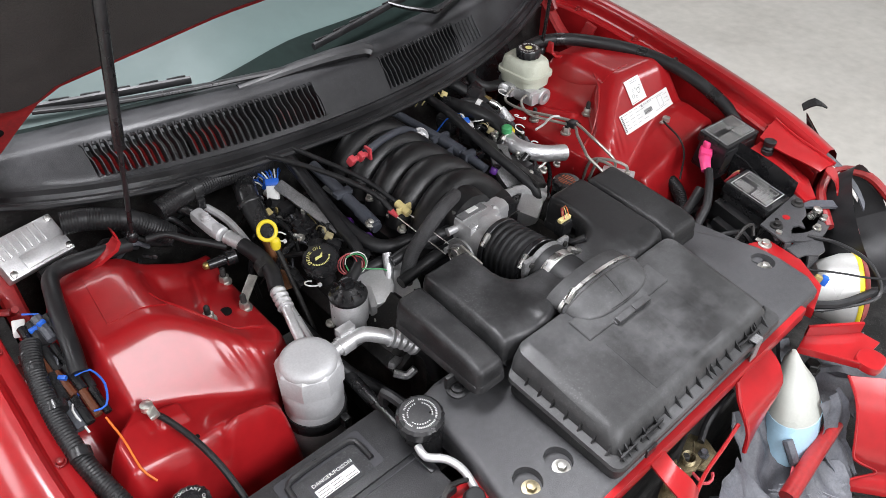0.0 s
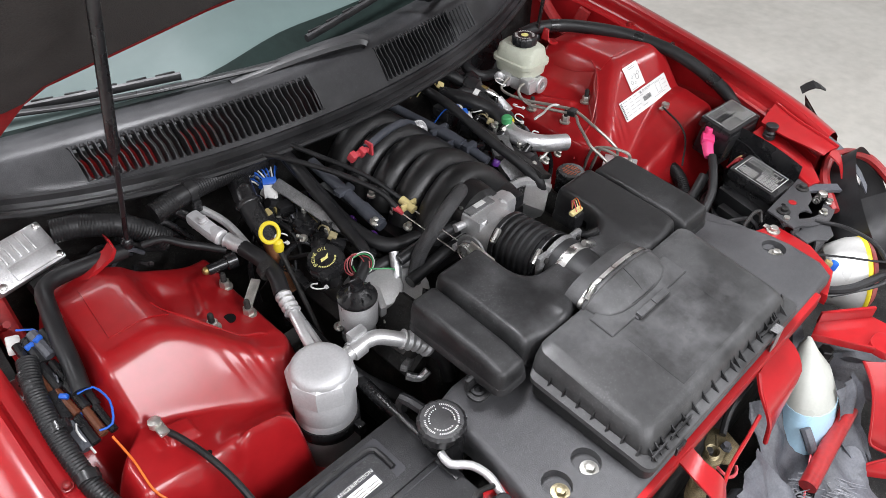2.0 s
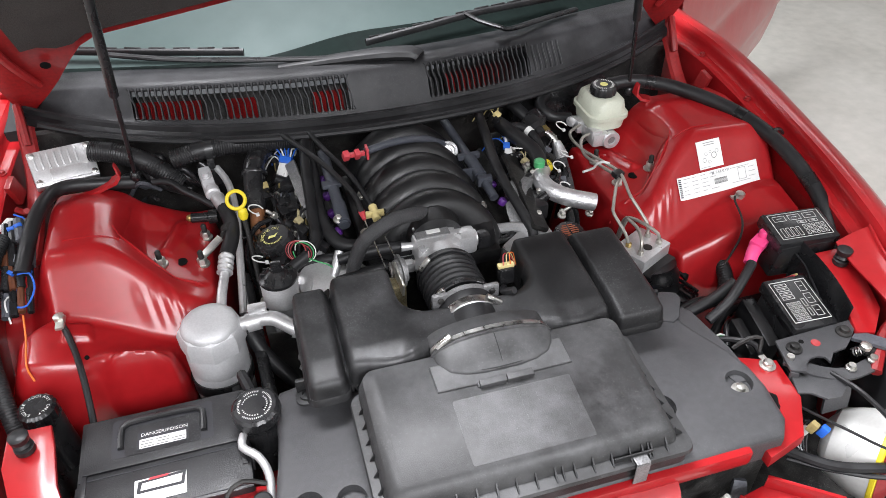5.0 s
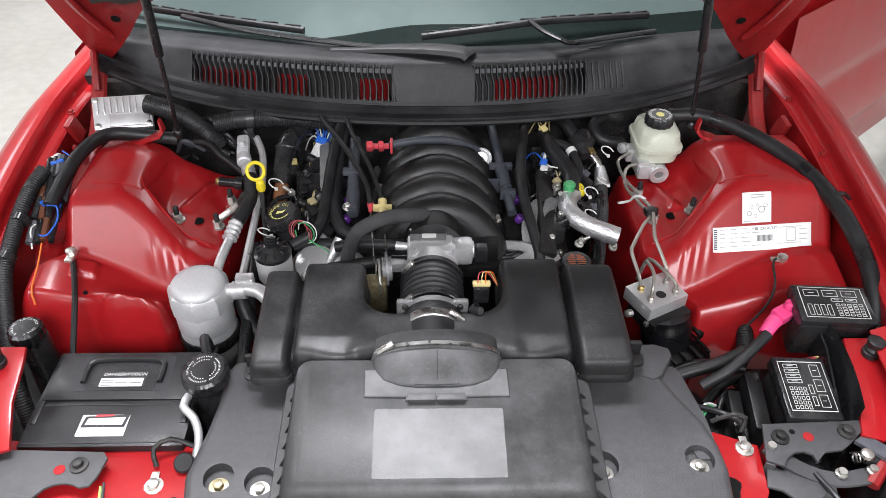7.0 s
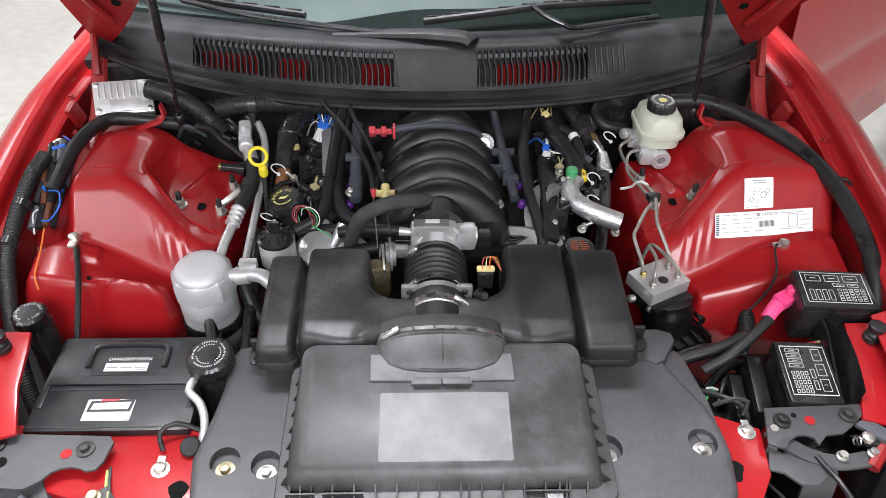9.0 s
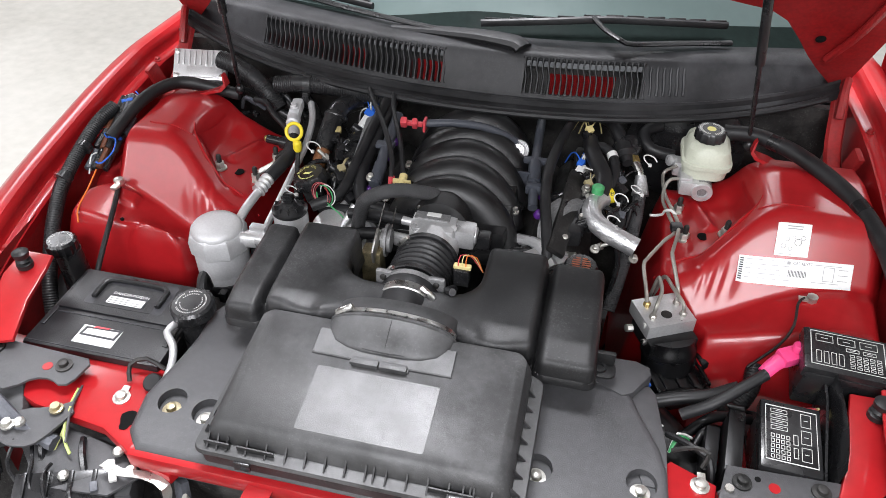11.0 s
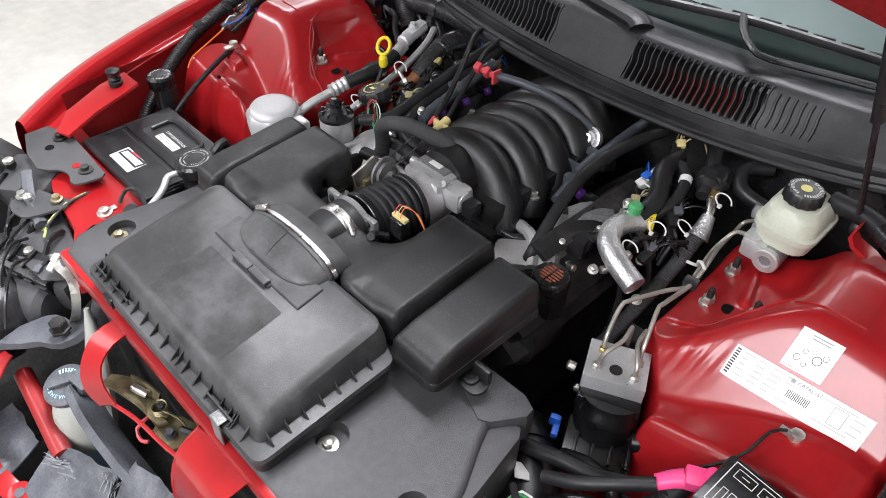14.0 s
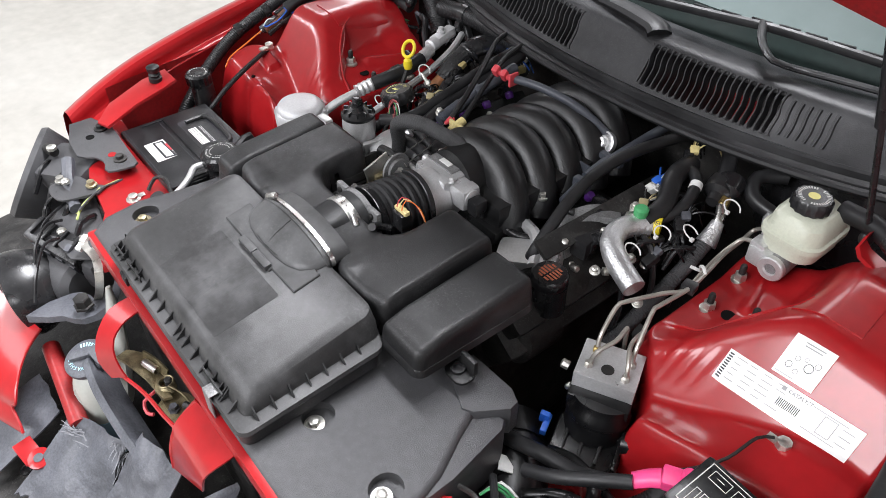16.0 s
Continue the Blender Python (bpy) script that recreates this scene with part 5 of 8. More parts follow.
part("drop_plate", ribbon([(0.520, 0.088, 0.712), (0.528, 0.070, 0.69), (0.530, 0.062, 0.65)], [(0.024, 0, 0)] * 3, 0.004), COVER, lb)
for x, y, z in ((0.556, 0.084, 0.714), (0.470, 0.122, 0.722), (0.662, 0.086, 0.724), (0.606, 0.092, 0.708)):
    part("bolt", Shape().lathe([(0.0085, 0), (0.0085, 0.003), (0.006, 0.004), (0.006, 0.009)], (x, y, z), n=8), ZINC, lb)
part("spring", Shape().tube([(0.585 + 0.0008 * i, 0.112 + 0.007 * math.cos(i * 0.9), 0.712 + 0.007 * math.sin(i * 0.9)) for i in range(30)], 0.0014, 5, 0.004), STEEL, lb)
tabs = thing("tab_bolt", (-0.383, 0.084, 0.706), "zinc bolt with wire loop on the red core support", "bolt", "core bolts")
part("head", Shape().lathe([(0.013, 0), (0.013, 0.002), (0.008, 0.003), (0.008, 0.009), (0.006, 0.010)], (-0.383, 0.084, 0.706), n=12), ZINC, tabs)
part("lug", Shape().box((-0.385, 0.096, 0.708), (0.011, 0.018, 0.002), 0.0008), ZINC, tabs)
part("wire", Shape().tube([(-0.386, 0.112, 0.71), (-0.392, 0.13, 0.725), (-0.37, 0.142, 0.732), (-0.34, 0.138, 0.72)], 0.0035, 6), GRIME, tabs)
tabs = thing("tab_bolt", (0.437, 0.128, 0.712), "zinc bolt with wire loop on the red core support", "bolt", "core bolts")
part("head", Shape().lathe([(0.013, 0), (0.013, 0.002), (0.008, 0.003), (0.008, 0.009), (0.006, 0.010)], (0.437, 0.128, 0.712), n=12), ZINC, tabs)
part("lug", Shape().box((0.439, 0.139, 0.714), (0.011, 0.018, 0.002), 0.0008), ZINC, tabs)
part("wire", Shape().tube([(0.44, 0.155, 0.716), (0.445, 0.165, 0.735), (0.425, 0.17, 0.735), (0.40, 0.17, 0.72)], 0.0035, 6), GRIME, tabs)
for x, y, z in ((-0.352, 0.050, 0.7065), (0.400, 0.066, 0.7125)):
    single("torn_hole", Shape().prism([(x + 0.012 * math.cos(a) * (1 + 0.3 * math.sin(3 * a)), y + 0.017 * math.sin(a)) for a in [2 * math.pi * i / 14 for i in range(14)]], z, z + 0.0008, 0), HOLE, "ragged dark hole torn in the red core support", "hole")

# headlamps
hl = thing("headlamp", (0.56, 0.0, 0.55), "loose headlamp with silver shell and yellow rim", "headlamp")
ax = Vector((0.55, -0.80, 0.15)).normalized()
part("shell", Shape().lathe([(0.030, -0.07), (0.055, -0.055), (0.072, -0.01), (0.074, 0.012)], (0.566, -0.004, 0.606), ax, n=30), LENS, hl)
part("rim", Shape().lathe([(0.0745, 0.012), (0.0755, 0.014), (0.0755, 0.019), (0.073, 0.021)], (0.566, -0.004, 0.606), ax, n=30), YELLOW, hl)
part("lens", Shape().lathe([(0.074, 0.0215), (0.060, 0.034), (0.03, 0.042), (0.0, 0.044)], (0.566, -0.004, 0.606), ax, n=30), RED_DULL, hl)
single("lamp_cable", Shape().tube([(0.52, 0.085, 0.715), (0.535, 0.03, 0.72), (0.55, -0.03, 0.70), (0.53, -0.07, 0.66), (0.46, -0.03, 0.645), (0.41, 0.01, 0.64)], 0.004, 8, 0.01), RUBBER, "thin black cable looped over the headlamp", "cable")
single("lamp_cable", Shape().tube([(0.45, 0.06, 0.69), (0.48, -0.0, 0.70), (0.54, -0.06, 0.69), (0.66, -0.10, 0.66)], 0.0022, 6, 0.01), RUBBER, "thin black cable looped over the headlamp", "cable")
single("lamp_cable", Shape().tube([(0.40, 0.015, 0.66), (0.46, -0.03, 0.655), (0.54, -0.062, 0.66), (0.66, -0.11, 0.66)], 0.008, 8, 0.01), RUBBER, "taped black cable to the headlamp", "cable")
wp = thing("lamp_plug", (0.43, 0.04, 0.66), "cluster of small lamp plugs in white blue and brown", "wiring plugs")
for (x, y, z), m in (((0.448, 0.030, 0.672), WHITE_PLASTIC), ((0.436, 0.036, 0.668), WHITE_PLASTIC), ((0.446, 0.020, 0.69), TAN), ((0.460, 0.012, 0.685), BLUE), ((0.450, 0.032, 0.675), GLOSSY_BLACK)):
    part("plug", Shape().box((x, y, z), (0.012, 0.012, 0.018), 0.002, turn=pose(0, 0, 0, 15, 10, 30)), m, wp)
for k in range(5):
    part("wire", Shape().tube([(0.44 + 0.004 * k, 0.04 - 0.006 * k, 0.69), (0.43 + 0.006 * k, 0.03, 0.66), (0.435, 0.01 - 0.004 * k, 0.64), (0.46, -0.01, 0.62)], 0.002, 5), GLOSSY_BLACK, wp)
tub = thing("lamp_bucket", (0.68, 0.05, 0.55), "dark open lamp bucket inside the torn nose", "lamp bucket")
BOWL = ((0.132, 0.004), (0.130, -0.004), (0.125, -0.03), (0.110, -0.08), (0.088, -0.13), (0.04, -0.15), (0.0, -0.152))
TILT = Vector((0, 0, 1)).rotation_difference(Vector((0.25, -0.75, 0.6)).normalized()).to_matrix()


def bowl(a, b):
    k = b * (len(BOWL) - 1)
    n = min(int(k), len(BOWL) - 2)
    r, h = Vector(BOWL[n]).lerp(Vector(BOWL[n + 1]), k - n)
    return TILT @ Vector((r * math.cos(2 * math.pi * a), r * math.sin(2 * math.pi * a), h)) + Vector((0.735, 0.03, 0.66))


part("bucket", Shape().sheet(bowl, 32, 12), RUBBER, tub)
part("red_rim", Shape().tube([(0.60, 0.075, 0.70), (0.66, 0.13, 0.725), (0.74, 0.145, 0.735), (0.84, 0.10, 0.70), (0.87, 0.0, 0.62)], 0.010, 8, 0.02), RED_DULL, tub)
part("red_lamp_glass", Shape().lathe([(0.045, 0), (0.042, 0.012), (0.02, 0.02), (0, 0.021)], (0.716, 0.062, 0.620), (0.2, -0.8, 0.5), n=24), RED_DULL, tub)

lh = thing("headlamp_motor", (-0.48, 0.0, 0.58), "black headlamp motor and bracket assembly hanging loose", "headlamp motor")
part("housing", Shape().box((-0.40, -0.012, 0.635), (0.15, 0.10, 0.075), 0.018, turn=pose(0, 0, 0, 8, 4, 22)), COVER, lh)
part("motor", Shape().lathe([(0.040, 0), (0.045, 0.01), (0.045, 0.08), (0.035, 0.09)], (-0.42, -0.075, 0.60), (0.9, 0.35, 0.1), n=22), COVER, lh)
part("bracket", Shape().prism([(-0.47, 0.04), (-0.36, 0.02), (-0.30, -0.01), (-0.33, -0.05), (-0.43, -0.06), (-0.49, -0.01)], 0.676, 0.680, 0.001), COVER, lh)
part("link", Shape().tube([(-0.55, 0.03, 0.72), (-0.50, 0.01, 0.70), (-0.44, 0.0, 0.69)], 0.012, 8), GREY_PLASTIC, lh)
part("housing_back", Shape().box((-0.58, 0.045, 0.665), (0.12, 0.09, 0.08), 0.014, turn=pose(0, 0, 0, 12, -8, 30)), COVER, lh)
for x, y, z in ((-0.345, 0.008, 0.69), (-0.315, -0.012, 0.685), (-0.49, 0.005, 0.715), (-0.40, -0.04, 0.684)):
    part("screw", Shape().lathe([(0.008, 0), (0.008, 0.005), (0.005, 0.008)], (x, y, z), n=8), ZINC, lh)
for k in range(4):
    a = RAG.uniform(-0.1, 0.1)
    part("rod", Shape().tube([(-0.62 + 0.07 * k, 0.04 + a * 0.3, 0.685), (-0.60 + 0.07 * k, 0.005 + a * 0.2, 0.695), (-0.585 + 0.07 * k, -0.04, 0.66 + a * 0.1)], 0.005, 6), GLOSSY_BLACK, lh)
part("lamp_back", Shape().lathe([(0.055, 0.0), (0.085, 0.03), (0.095, 0.07), (0.090, 0.08)], (-0.66, 0.03, 0.60), (-0.4, -0.7, 0.5), n=28), COVER, lh)
part("support_arm", ribbon([(-0.525, 0.002, 0.704), (-0.505, 0.000, 0.706), (-0.470, 0.012, 0.708), (-0.448, 0.034, 0.711), (-0.438, 0.050, 0.712)], [(0.010, -0.020, 0), (0.012, -0.026, -0.002), (0.014, -0.028, -0.004), (0.010, -0.016, 0), (0.006, -0.008, 0)], 0.004), COVER, lh)
part("arm_bolt", Shape().lathe([(0.010, 0), (0.010, 0.003), (0.0065, 0.004), (0.0065, 0.010)], (-0.508, 0.001, 0.710), n=10), ZINC, lh)
part("arm_bolt", Shape().lathe([(0.010, 0), (0.010, 0.003), (0.0065, 0.004), (0.0065, 0.010)], (-0.4556, 0.0387, 0.714), n=10), GOLD, lh)
part("drive_case", Shape().box((-0.400, -0.046, 0.655), (0.13, 0.046, 0.050), 0.006, turn=pose(0, 0, 0, 18, 4, 20)), GLOSSY_BLACK, lh)
for k in range(4):
    q = Matrix.Translation((-0.400, -0.046, 0.655)) @ pose(0, 0, 0, 18, 4, 20)
    part("case_rib", Shape().box(q @ Vector((-0.050 + 0.030 * k, 0.004, 0.027)), (0.006, 0.034, 0.008), 0.0015, turn=pose(0, 0, 0, 18, 4, 20)), GLOSSY_BLACK, lh)
    part("case_window", Shape().box(q @ Vector((-0.036 + 0.030 * k, -0.024, 0.006)), (0.016, 0.004, 0.018), 0.001, turn=pose(0, 0, 0, 18, 4, 20)), INK, lh)
part("lamp_shell", Shape().lathe([(0.03, -0.03), (0.062, 0.0), (0.076, 0.035), (0.078, 0.050), (0.074, 0.052)], (-0.395, -0.085, 0.60), (-0.25, -0.85, -0.2), n=32), GLOSSY_BLACK, lh)
for x, y, z in ((-0.338, -0.018, 0.700), (-0.330, -0.030, 0.694), (-0.352, -0.045, 0.684), (-0.452, -0.022, 0.668)):
    part("plug", Shape().box((x, y, z), (0.010, 0.014, 0.010), 0.002, turn=pose(0, 0, 0, 20, 10, 35)), WHITE_PLASTIC if x > -0.34 else GREY_PLASTIC, lh)
part("red_flange", ribbon([(-0.40, -0.060, 0.612), (-0.365, -0.058, 0.606), (-0.325, -0.062, 0.598)], [(0.002, -0.012, 0.008)] * 3, 0.003), RED, lh)
for k in range(5):
    rng = random.Random(500 + k)
    a = Vector((-0.56 + 0.045 * k, 0.030 - 0.02 * k, 0.690))
    part("loose_lead", Shape().tube([a, a + Vector((rng.uniform(0, 0.04), -0.025, rng.uniform(0.0, 0.02))), a + Vector((rng.uniform(0.02, 0.06), -0.055, -0.01)), a + Vector((rng.uniform(0.03, 0.08), -0.075, -0.05))], 0.0028, 6, 0.008), GLOSSY_BLACK, lh)
part("yellow_wire", Shape().tube([(-0.440, 0.048, 0.714), (-0.438, 0.024, 0.700), (-0.442, 0.000, 0.682), (-0.448, -0.024, 0.665)], 0.0018, 6), material("pale_yellow_wire", (0.50, 0.52, 0.20), 0.5), lh)
part("yellow_wire", Shape().tube([(-0.455, 0.085, 0.705), (-0.445, 0.05, 0.708), (-0.43, 0.01, 0.70), (-0.41, -0.01, 0.69)], 0.0022, 6), material("pale_green_wire", (0.45, 0.55, 0.18), 0.5), lh)
part("dark_wire", Shape().tube([(-0.452, 0.09, 0.706), (-0.438, 0.045, 0.712), (-0.42, 0.0, 0.70)], 0.002, 6), COVER, lh)
single("metal_strip", ribbon([(-0.350, -0.016, 0.698), (-0.325, -0.024, 0.697), (-0.285, -0.020, 0.696), (-0.254, -0.027, 0.692), (-0.258, -0.036, 0.655), (-0.275, -0.045, 0.62)], [(0.003, 0.006, 0)] * 6, 0.002), ZINC, "bent bright metal strip by the washer tank", "metal strip")
# folded fender flap
FLAP = [Vector(q) for q in ((0.668, 0.290, 0.782), (0.738, 0.296, 0.797), (0.686, 0.134, 0.780), (0.652, 0.146, 0.772))]


def flap_point(a, b):
    p = FLAP[0].lerp(FLAP[1], a).lerp(FLAP[3].lerp(FLAP[2], a), b)
    return p + Vector((0, 0, 0.004 * math.sin(math.pi * a) - 0.003 * math.sin(5 * b)))


ff = thing("fender_flap", (0.69, 0.22, 0.77), "bent red flap of the damaged fender", "fender flap")
part("leaf", Shape().sheet(flap_point, 14, 20, 0.003), RED, ff)
part("folded_edge", Shape().tube([flap_point(0.97, b / 8) + Vector((0, 0, 0.001)) for b in range(9)], 0.0035, 6), RED, ff)
part("crumpled_tip", ribbon([(0.668, 0.142, 0.778), (0.672, 0.120, 0.764), (0.664, 0.104, 0.742)], [(0.016, 0.004, 0), (0.012, 0.006, 0.004), (0.006, 0.004, 0.006)], 0.003), RED, ff)
RIP = random.Random(21)
jag = [RIP.uniform(-0.012, 0.012) for _ in range(25)]
lf = thing("liner_flap", (0.82, 0.2, 0.70), "torn black plastic edge of the damaged fender", "fender flap")
part("leaf", Shape().sheet(lambda a, b: (0.846 - 0.055 * b + 0.020 * a + 0.6 * jag[int(b * 24)] * a, 0.275 - 0.175 * b - 0.012 * a, 0.782 - 0.115 * b - 0.045 * a + jag[int(b * 24)] * a), 5, 24, 0.003), GLOSSY_BLACK, lf)
part("shard", ribbon([(0.842, 0.285, 0.790), (0.856, 0.268, 0.806), (0.870, 0.246, 0.796)], [(0.012, 0.008, 0.0), (0.010, 0.008, 0.002), (0.003, 0.002, 0.0)], 0.003), GLOSSY_BLACK, lf)
part("trim_strip", ribbon([(0.742, 0.190, 0.765), (0.758, 0.140, 0.735), (0.765, 0.095, 0.700), (0.750, 0.065, 0.680)], [(0.008, 0.004, 0.004)] * 4, 0.004), GREY_PLASTIC, lf)
part("bright_strip", ribbon([(0.728, 0.175, 0.758), (0.742, 0.125, 0.728), (0.742, 0.080, 0.695)], [(0.004, 0.002, 0.003)] * 3, 0.002), STEEL, lf)

# ---- engine ----
block = thing("engine_block", (0, 0.6, 0.3), "grimy dark engine block deep in the bay", "engine block")
part("crankcase", Shape().box((0.0, 0.60, 0.46), (0.40, 0.46, 0.36), 0.03), GRIME, block)
for side in (-1, 1):
    part("cylinder_head", Shape().box((side * 0.17, 0.62, 0.640), (0.14, 0.46, 0.12), 0.015, turn=pose(0, 0, 0, 0, side * 38, 0)), GRIME, block)
    part("valve_cover", Shape().box((side * 0.215, 0.62, 0.700), (0.085, 0.44, 0.05), 0.015, turn=pose(0, 0, 0, 0, side * 38, 0)), GRIME, block)
part("front_cover", Shape().box((0.0, 0.36, 0.55), (0.34, 0.05, 0.3), 0.03), GRIME, block)

intake = thing("intake_manifold", (0, 0.63, 0.70), "matt black plastic intake manifold with arched runners", "intake manifold")
part("plenum", Shape().box((0.02, 0.635, 0.765), (0.19, 0.30, 0.06), 0.02).lathe([(0.05, 0), (0.055, 0.06), (0.04, 0.09)], (0.0, 0.485, 0.79), (0, 1, 0), n=24), MANIFOLD, intake)
for i in range(5):
    y = 0.540 + 0.062 * i
    top = 0.842
    s = Shape().tube([(-0.080, y - 0.012, 0.755), (-0.064, y - 0.008, 0.790), (-0.030, y - 0.002, 0.816), (0.012, y + 0.006, 0.823), (0.055, y + 0.004, 0.808), (0.090, y - 0.008, 0.774), (0.106, y - 0.022, 0.735)], (0.031, 0.032), 18, 0.012)
    part("runner", s, MANIFOLD, intake)
part("flange", Shape().box((0.0, 0.635, 0.740), (0.24, 0.32, 0.03), 0.01), MANIFOLD, intake)


def manifold_bolt(x, y, z):
    b = thing("flange_bolt", (x, y, z), "zinc plated hexagon bolt on the intake manifold", "bolt", "manifold bolts")
    part("washer", Shape().lathe([(0.0085, 0), (0.0085, 0.003), (0.006, 0.004)], (x, y, z), n=16), ZINC, b)
    part("head", Shape().lathe([(0.0055, 0.004), (0.0055, 0.011), (0.004, 0.012)], (x, y, z), n=6), ZINC, b)
    return b


first = manifold_bolt(0.116, 0.578, 0.775)
for p in ((0.011, 0.515, 0.806), (0.095, 0.640, 0.778), (-0.095, 0.60, 0.78), (-0.10, 0.655, 0.79), (-0.03, 0.80, 0.82)):
    copy_thing(first, pose(*p))

rail = thing("fuel_rail", (0.1, 0.66, 0.76), "blue grey coated fuel rail with a round pressure regulator", "fuel rail")
part("tube", Shape().tube([(0.126, 0.87, 0.800), (0.129, 0.80, 0.800), (0.133, 0.72, 0.798), (0.139, 0.65, 0.790), (0.146, 0.595, 0.778)], 0.0090, 12, 0.02).tube([(0.1335, 0.712, 0.798), (0.1385, 0.655, 0.791)], 0.0125, 10).box((0.133, 0.718, 0.800), (0.046, 0.012, 0.012), 0.003).box((0.141, 0.640, 0.790), (0.030, 0.014, 0.020), 0.003), RAIL, rail)
part("bracket", Shape().box((0.118, 0.672, 0.786), (0.026, 0.004, 0.032), 0.001).box((0.107, 0.664, 0.772), (0.022, 0.022, 0.005), 0.0015), RAIL, rail)
part("bracket_bolt", Shape().lathe([(0.008, 0), (0.008, 0.003), (0.0055, 0.004), (0.0055, 0.014), (0.003, 0.022)], (0.106, 0.662, 0.774), n=10), ZINC, rail)
part("crossover", Shape().tube([(-0.080, 0.688, 0.867), (-0.03, 0.702, 0.868), (0.025, 0.720, 0.858), (0.065, 0.738, 0.836), (0.096, 0.752, 0.812)], 0.0075, 10, 0.02), RAIL, rail)
reg = part("regulator", Shape().lathe([(0.018, -0.014), (0.0205, -0.010), (0.0205, 0.0), (0.018, 0.001), (0.016, -0.002), (0.012, 0.002)], (0.0965, 0.737, 0.806), (-0.05, -0.88, 0.46), n=24), ALU, rail)
part("regulator_bolt", Shape().lathe([(0.009, 0.0), (0.009, 0.011), (0.005, 0.012), (0.0045, 0.008)], (0.0965, 0.737, 0.806), (-0.05, -0.88, 0.46), n=12), ALU, reg)
rail = thing("fuel_rail", (-0.13, 0.62, 0.76), "blue grey coated fuel rail along the cylinder bank", "fuel rail")
part("tube", Shape().tube([(-0.150, 0.76, 0.835), (-0.148, 0.66, 0.815), (-0.145, 0.575, 0.792)], 0.0105, 12, 0.02).tube([(-0.1465, 0.625, 0.806), (-0.145, 0.580, 0.794)], 0.0125, 12).box((-0.150, 0.668, 0.822), (0.036, 0.018, 0.010), 0.003), RAIL, rail)
clip = thing("fuel_line_clip", (-0.10, 0.68, 0.855), "red plastic fuel line safety clip", "clip")
for x, w in ((-0.116, 0.013), (-0.095, 0.011)):
    part("jaw", Shape().box((x, 0.681, 0.869), (w, 0.015, 0.019), 0.004, turn=pose(0, 0, 0, 30, 0, 8)), CLIP_RED, clip)
part("bridge", Shape().box((-0.100, 0.683, 0.868), (0.040, 0.009, 0.008), 0.002), CLIP_RED, clip)
part("finger_tab", Shape().box((-0.076, 0.684, 0.868), (0.005, 0.020, 0.024), 0.002), CLIP_RED, clip)

# vacuum and cable lines over the manifold
def line(name, pts, r, mat, label, category, **k):
    return single(name, Shape().tube(pts, r, **k), mat, label, category)


line("throttle_cable", [(-0.22, 0.80, 0.865), (-0.20, 0.755, 0.868), (-0.155, 0.68, 0.855), (-0.12, 0.61, 0.835), (-0.112, 0.575, 0.815)], 0.005, RUBBER, "thin black throttle cable running over the engine", "cable")
line("throttle_cable", [(-0.17, 0.80, 0.865), (-0.15, 0.73, 0.862), (-0.115, 0.65, 0.845), (-0.092, 0.585, 0.818)], 0.0045, RUBBER, "thin black cruise cable running over the engine", "cable")
cable_end = thing("cable_bracket", (-0.09, 0.57, 0.80), "yellow plastic cable stop with steel inner wire", "cable stop")
part("stop", Shape().tube([(-0.091, 0.585, 0.816), (-0.089, 0.555, 0.808)], 0.008, 10).box((-0.090, 0.568, 0.812), (0.034, 0.005, 0.014), 0.002), CREAM, cable_end)
part("wire", Shape().tube([(-0.089, 0.555, 0.808), (-0.078, 0.452, 0.790)], 0.0012, 5), STEEL, cable_end)
cable_end = thing("cable_bracket", (-0.113, 0.575, 0.80), "red tipped cable end with steel inner wire", "cable stop")
part("stop", Shape().tube([(-0.112, 0.578, 0.814), (-0.111, 0.560, 0.809)], (0.0065, 0.003), 10), CLIP_RED, cable_end)
part("wire", Shape().tube([(-0.111, 0.560, 0.809), (-0.10, 0.445, 0.79)], 0.0012, 5), STEEL, cable_end)
line("breather_hose", [(-0.163, 0.485, 0.68), (-0.152, 0.487, 0.745), (-0.143, 0.483, 0.79), (-0.124, 0.470, 0.838), (-0.080, 0.478, 0.858), (-0.036, 0.500, 0.847), (-0.010, 0.520, 0.828), (-0.002, 0.531, 0.802)], 0.0125, SLEEVE, "ribbed woven black breather hose over the throttle", "hose", n=16, rib=0.05, pitch=0.004)
line("coolant_pipe", [(-0.17, 0.505, 0.775), (-0.12, 0.50, 0.785), (-0.05, 0.49, 0.79)], 0.010, RUBBER, "black coolant bleed hose behind the throttle", "hose")
line("coolant_pipe", [(-0.18, 0.47, 0.755), (-0.10, 0.475, 0.765), (-0.04, 0.47, 0.77)], 0.011, RUBBER, "black coolant hose behind the throttle", "hose")
line("vacuum_pipe", [(0.03, 0.535, 0.755), (0.08, 0.505, 0.752), (0.14, 0.505, 0.75), (0.165, 0.53, 0.75)], 0.007, GLOSSY_BLACK, "shiny black vacuum pipe at the manifold front", "pipe")
line("wiring_loom", [(0.192, 0.845, 0.830), (0.174, 0.733, 0.835), (0.164, 0.656, 0.825), (0.167, 0.591, 0.805), (0.178, 0.536, 0.782), (0.186, 0.497, 0.760), (0.184, 0.484, 0.735)], 0.0100, RUBBER, "thick black taped wiring loom along the cylinder bank", "wiring loom", rib=0.05, pitch=0.0045)
line("wiring_loom", [(-0.18, 0.79, 0.85), (-0.19, 0.70, 0.825), (-0.195, 0.62, 0.80), (-0.205, 0.55, 0.78), (-0.25, 0.52, 0.765)], 0.011, RUBBER, "black corrugated wiring loom beside the fuel rail", "wiring loom", rib=0.06, pitch=0.004)
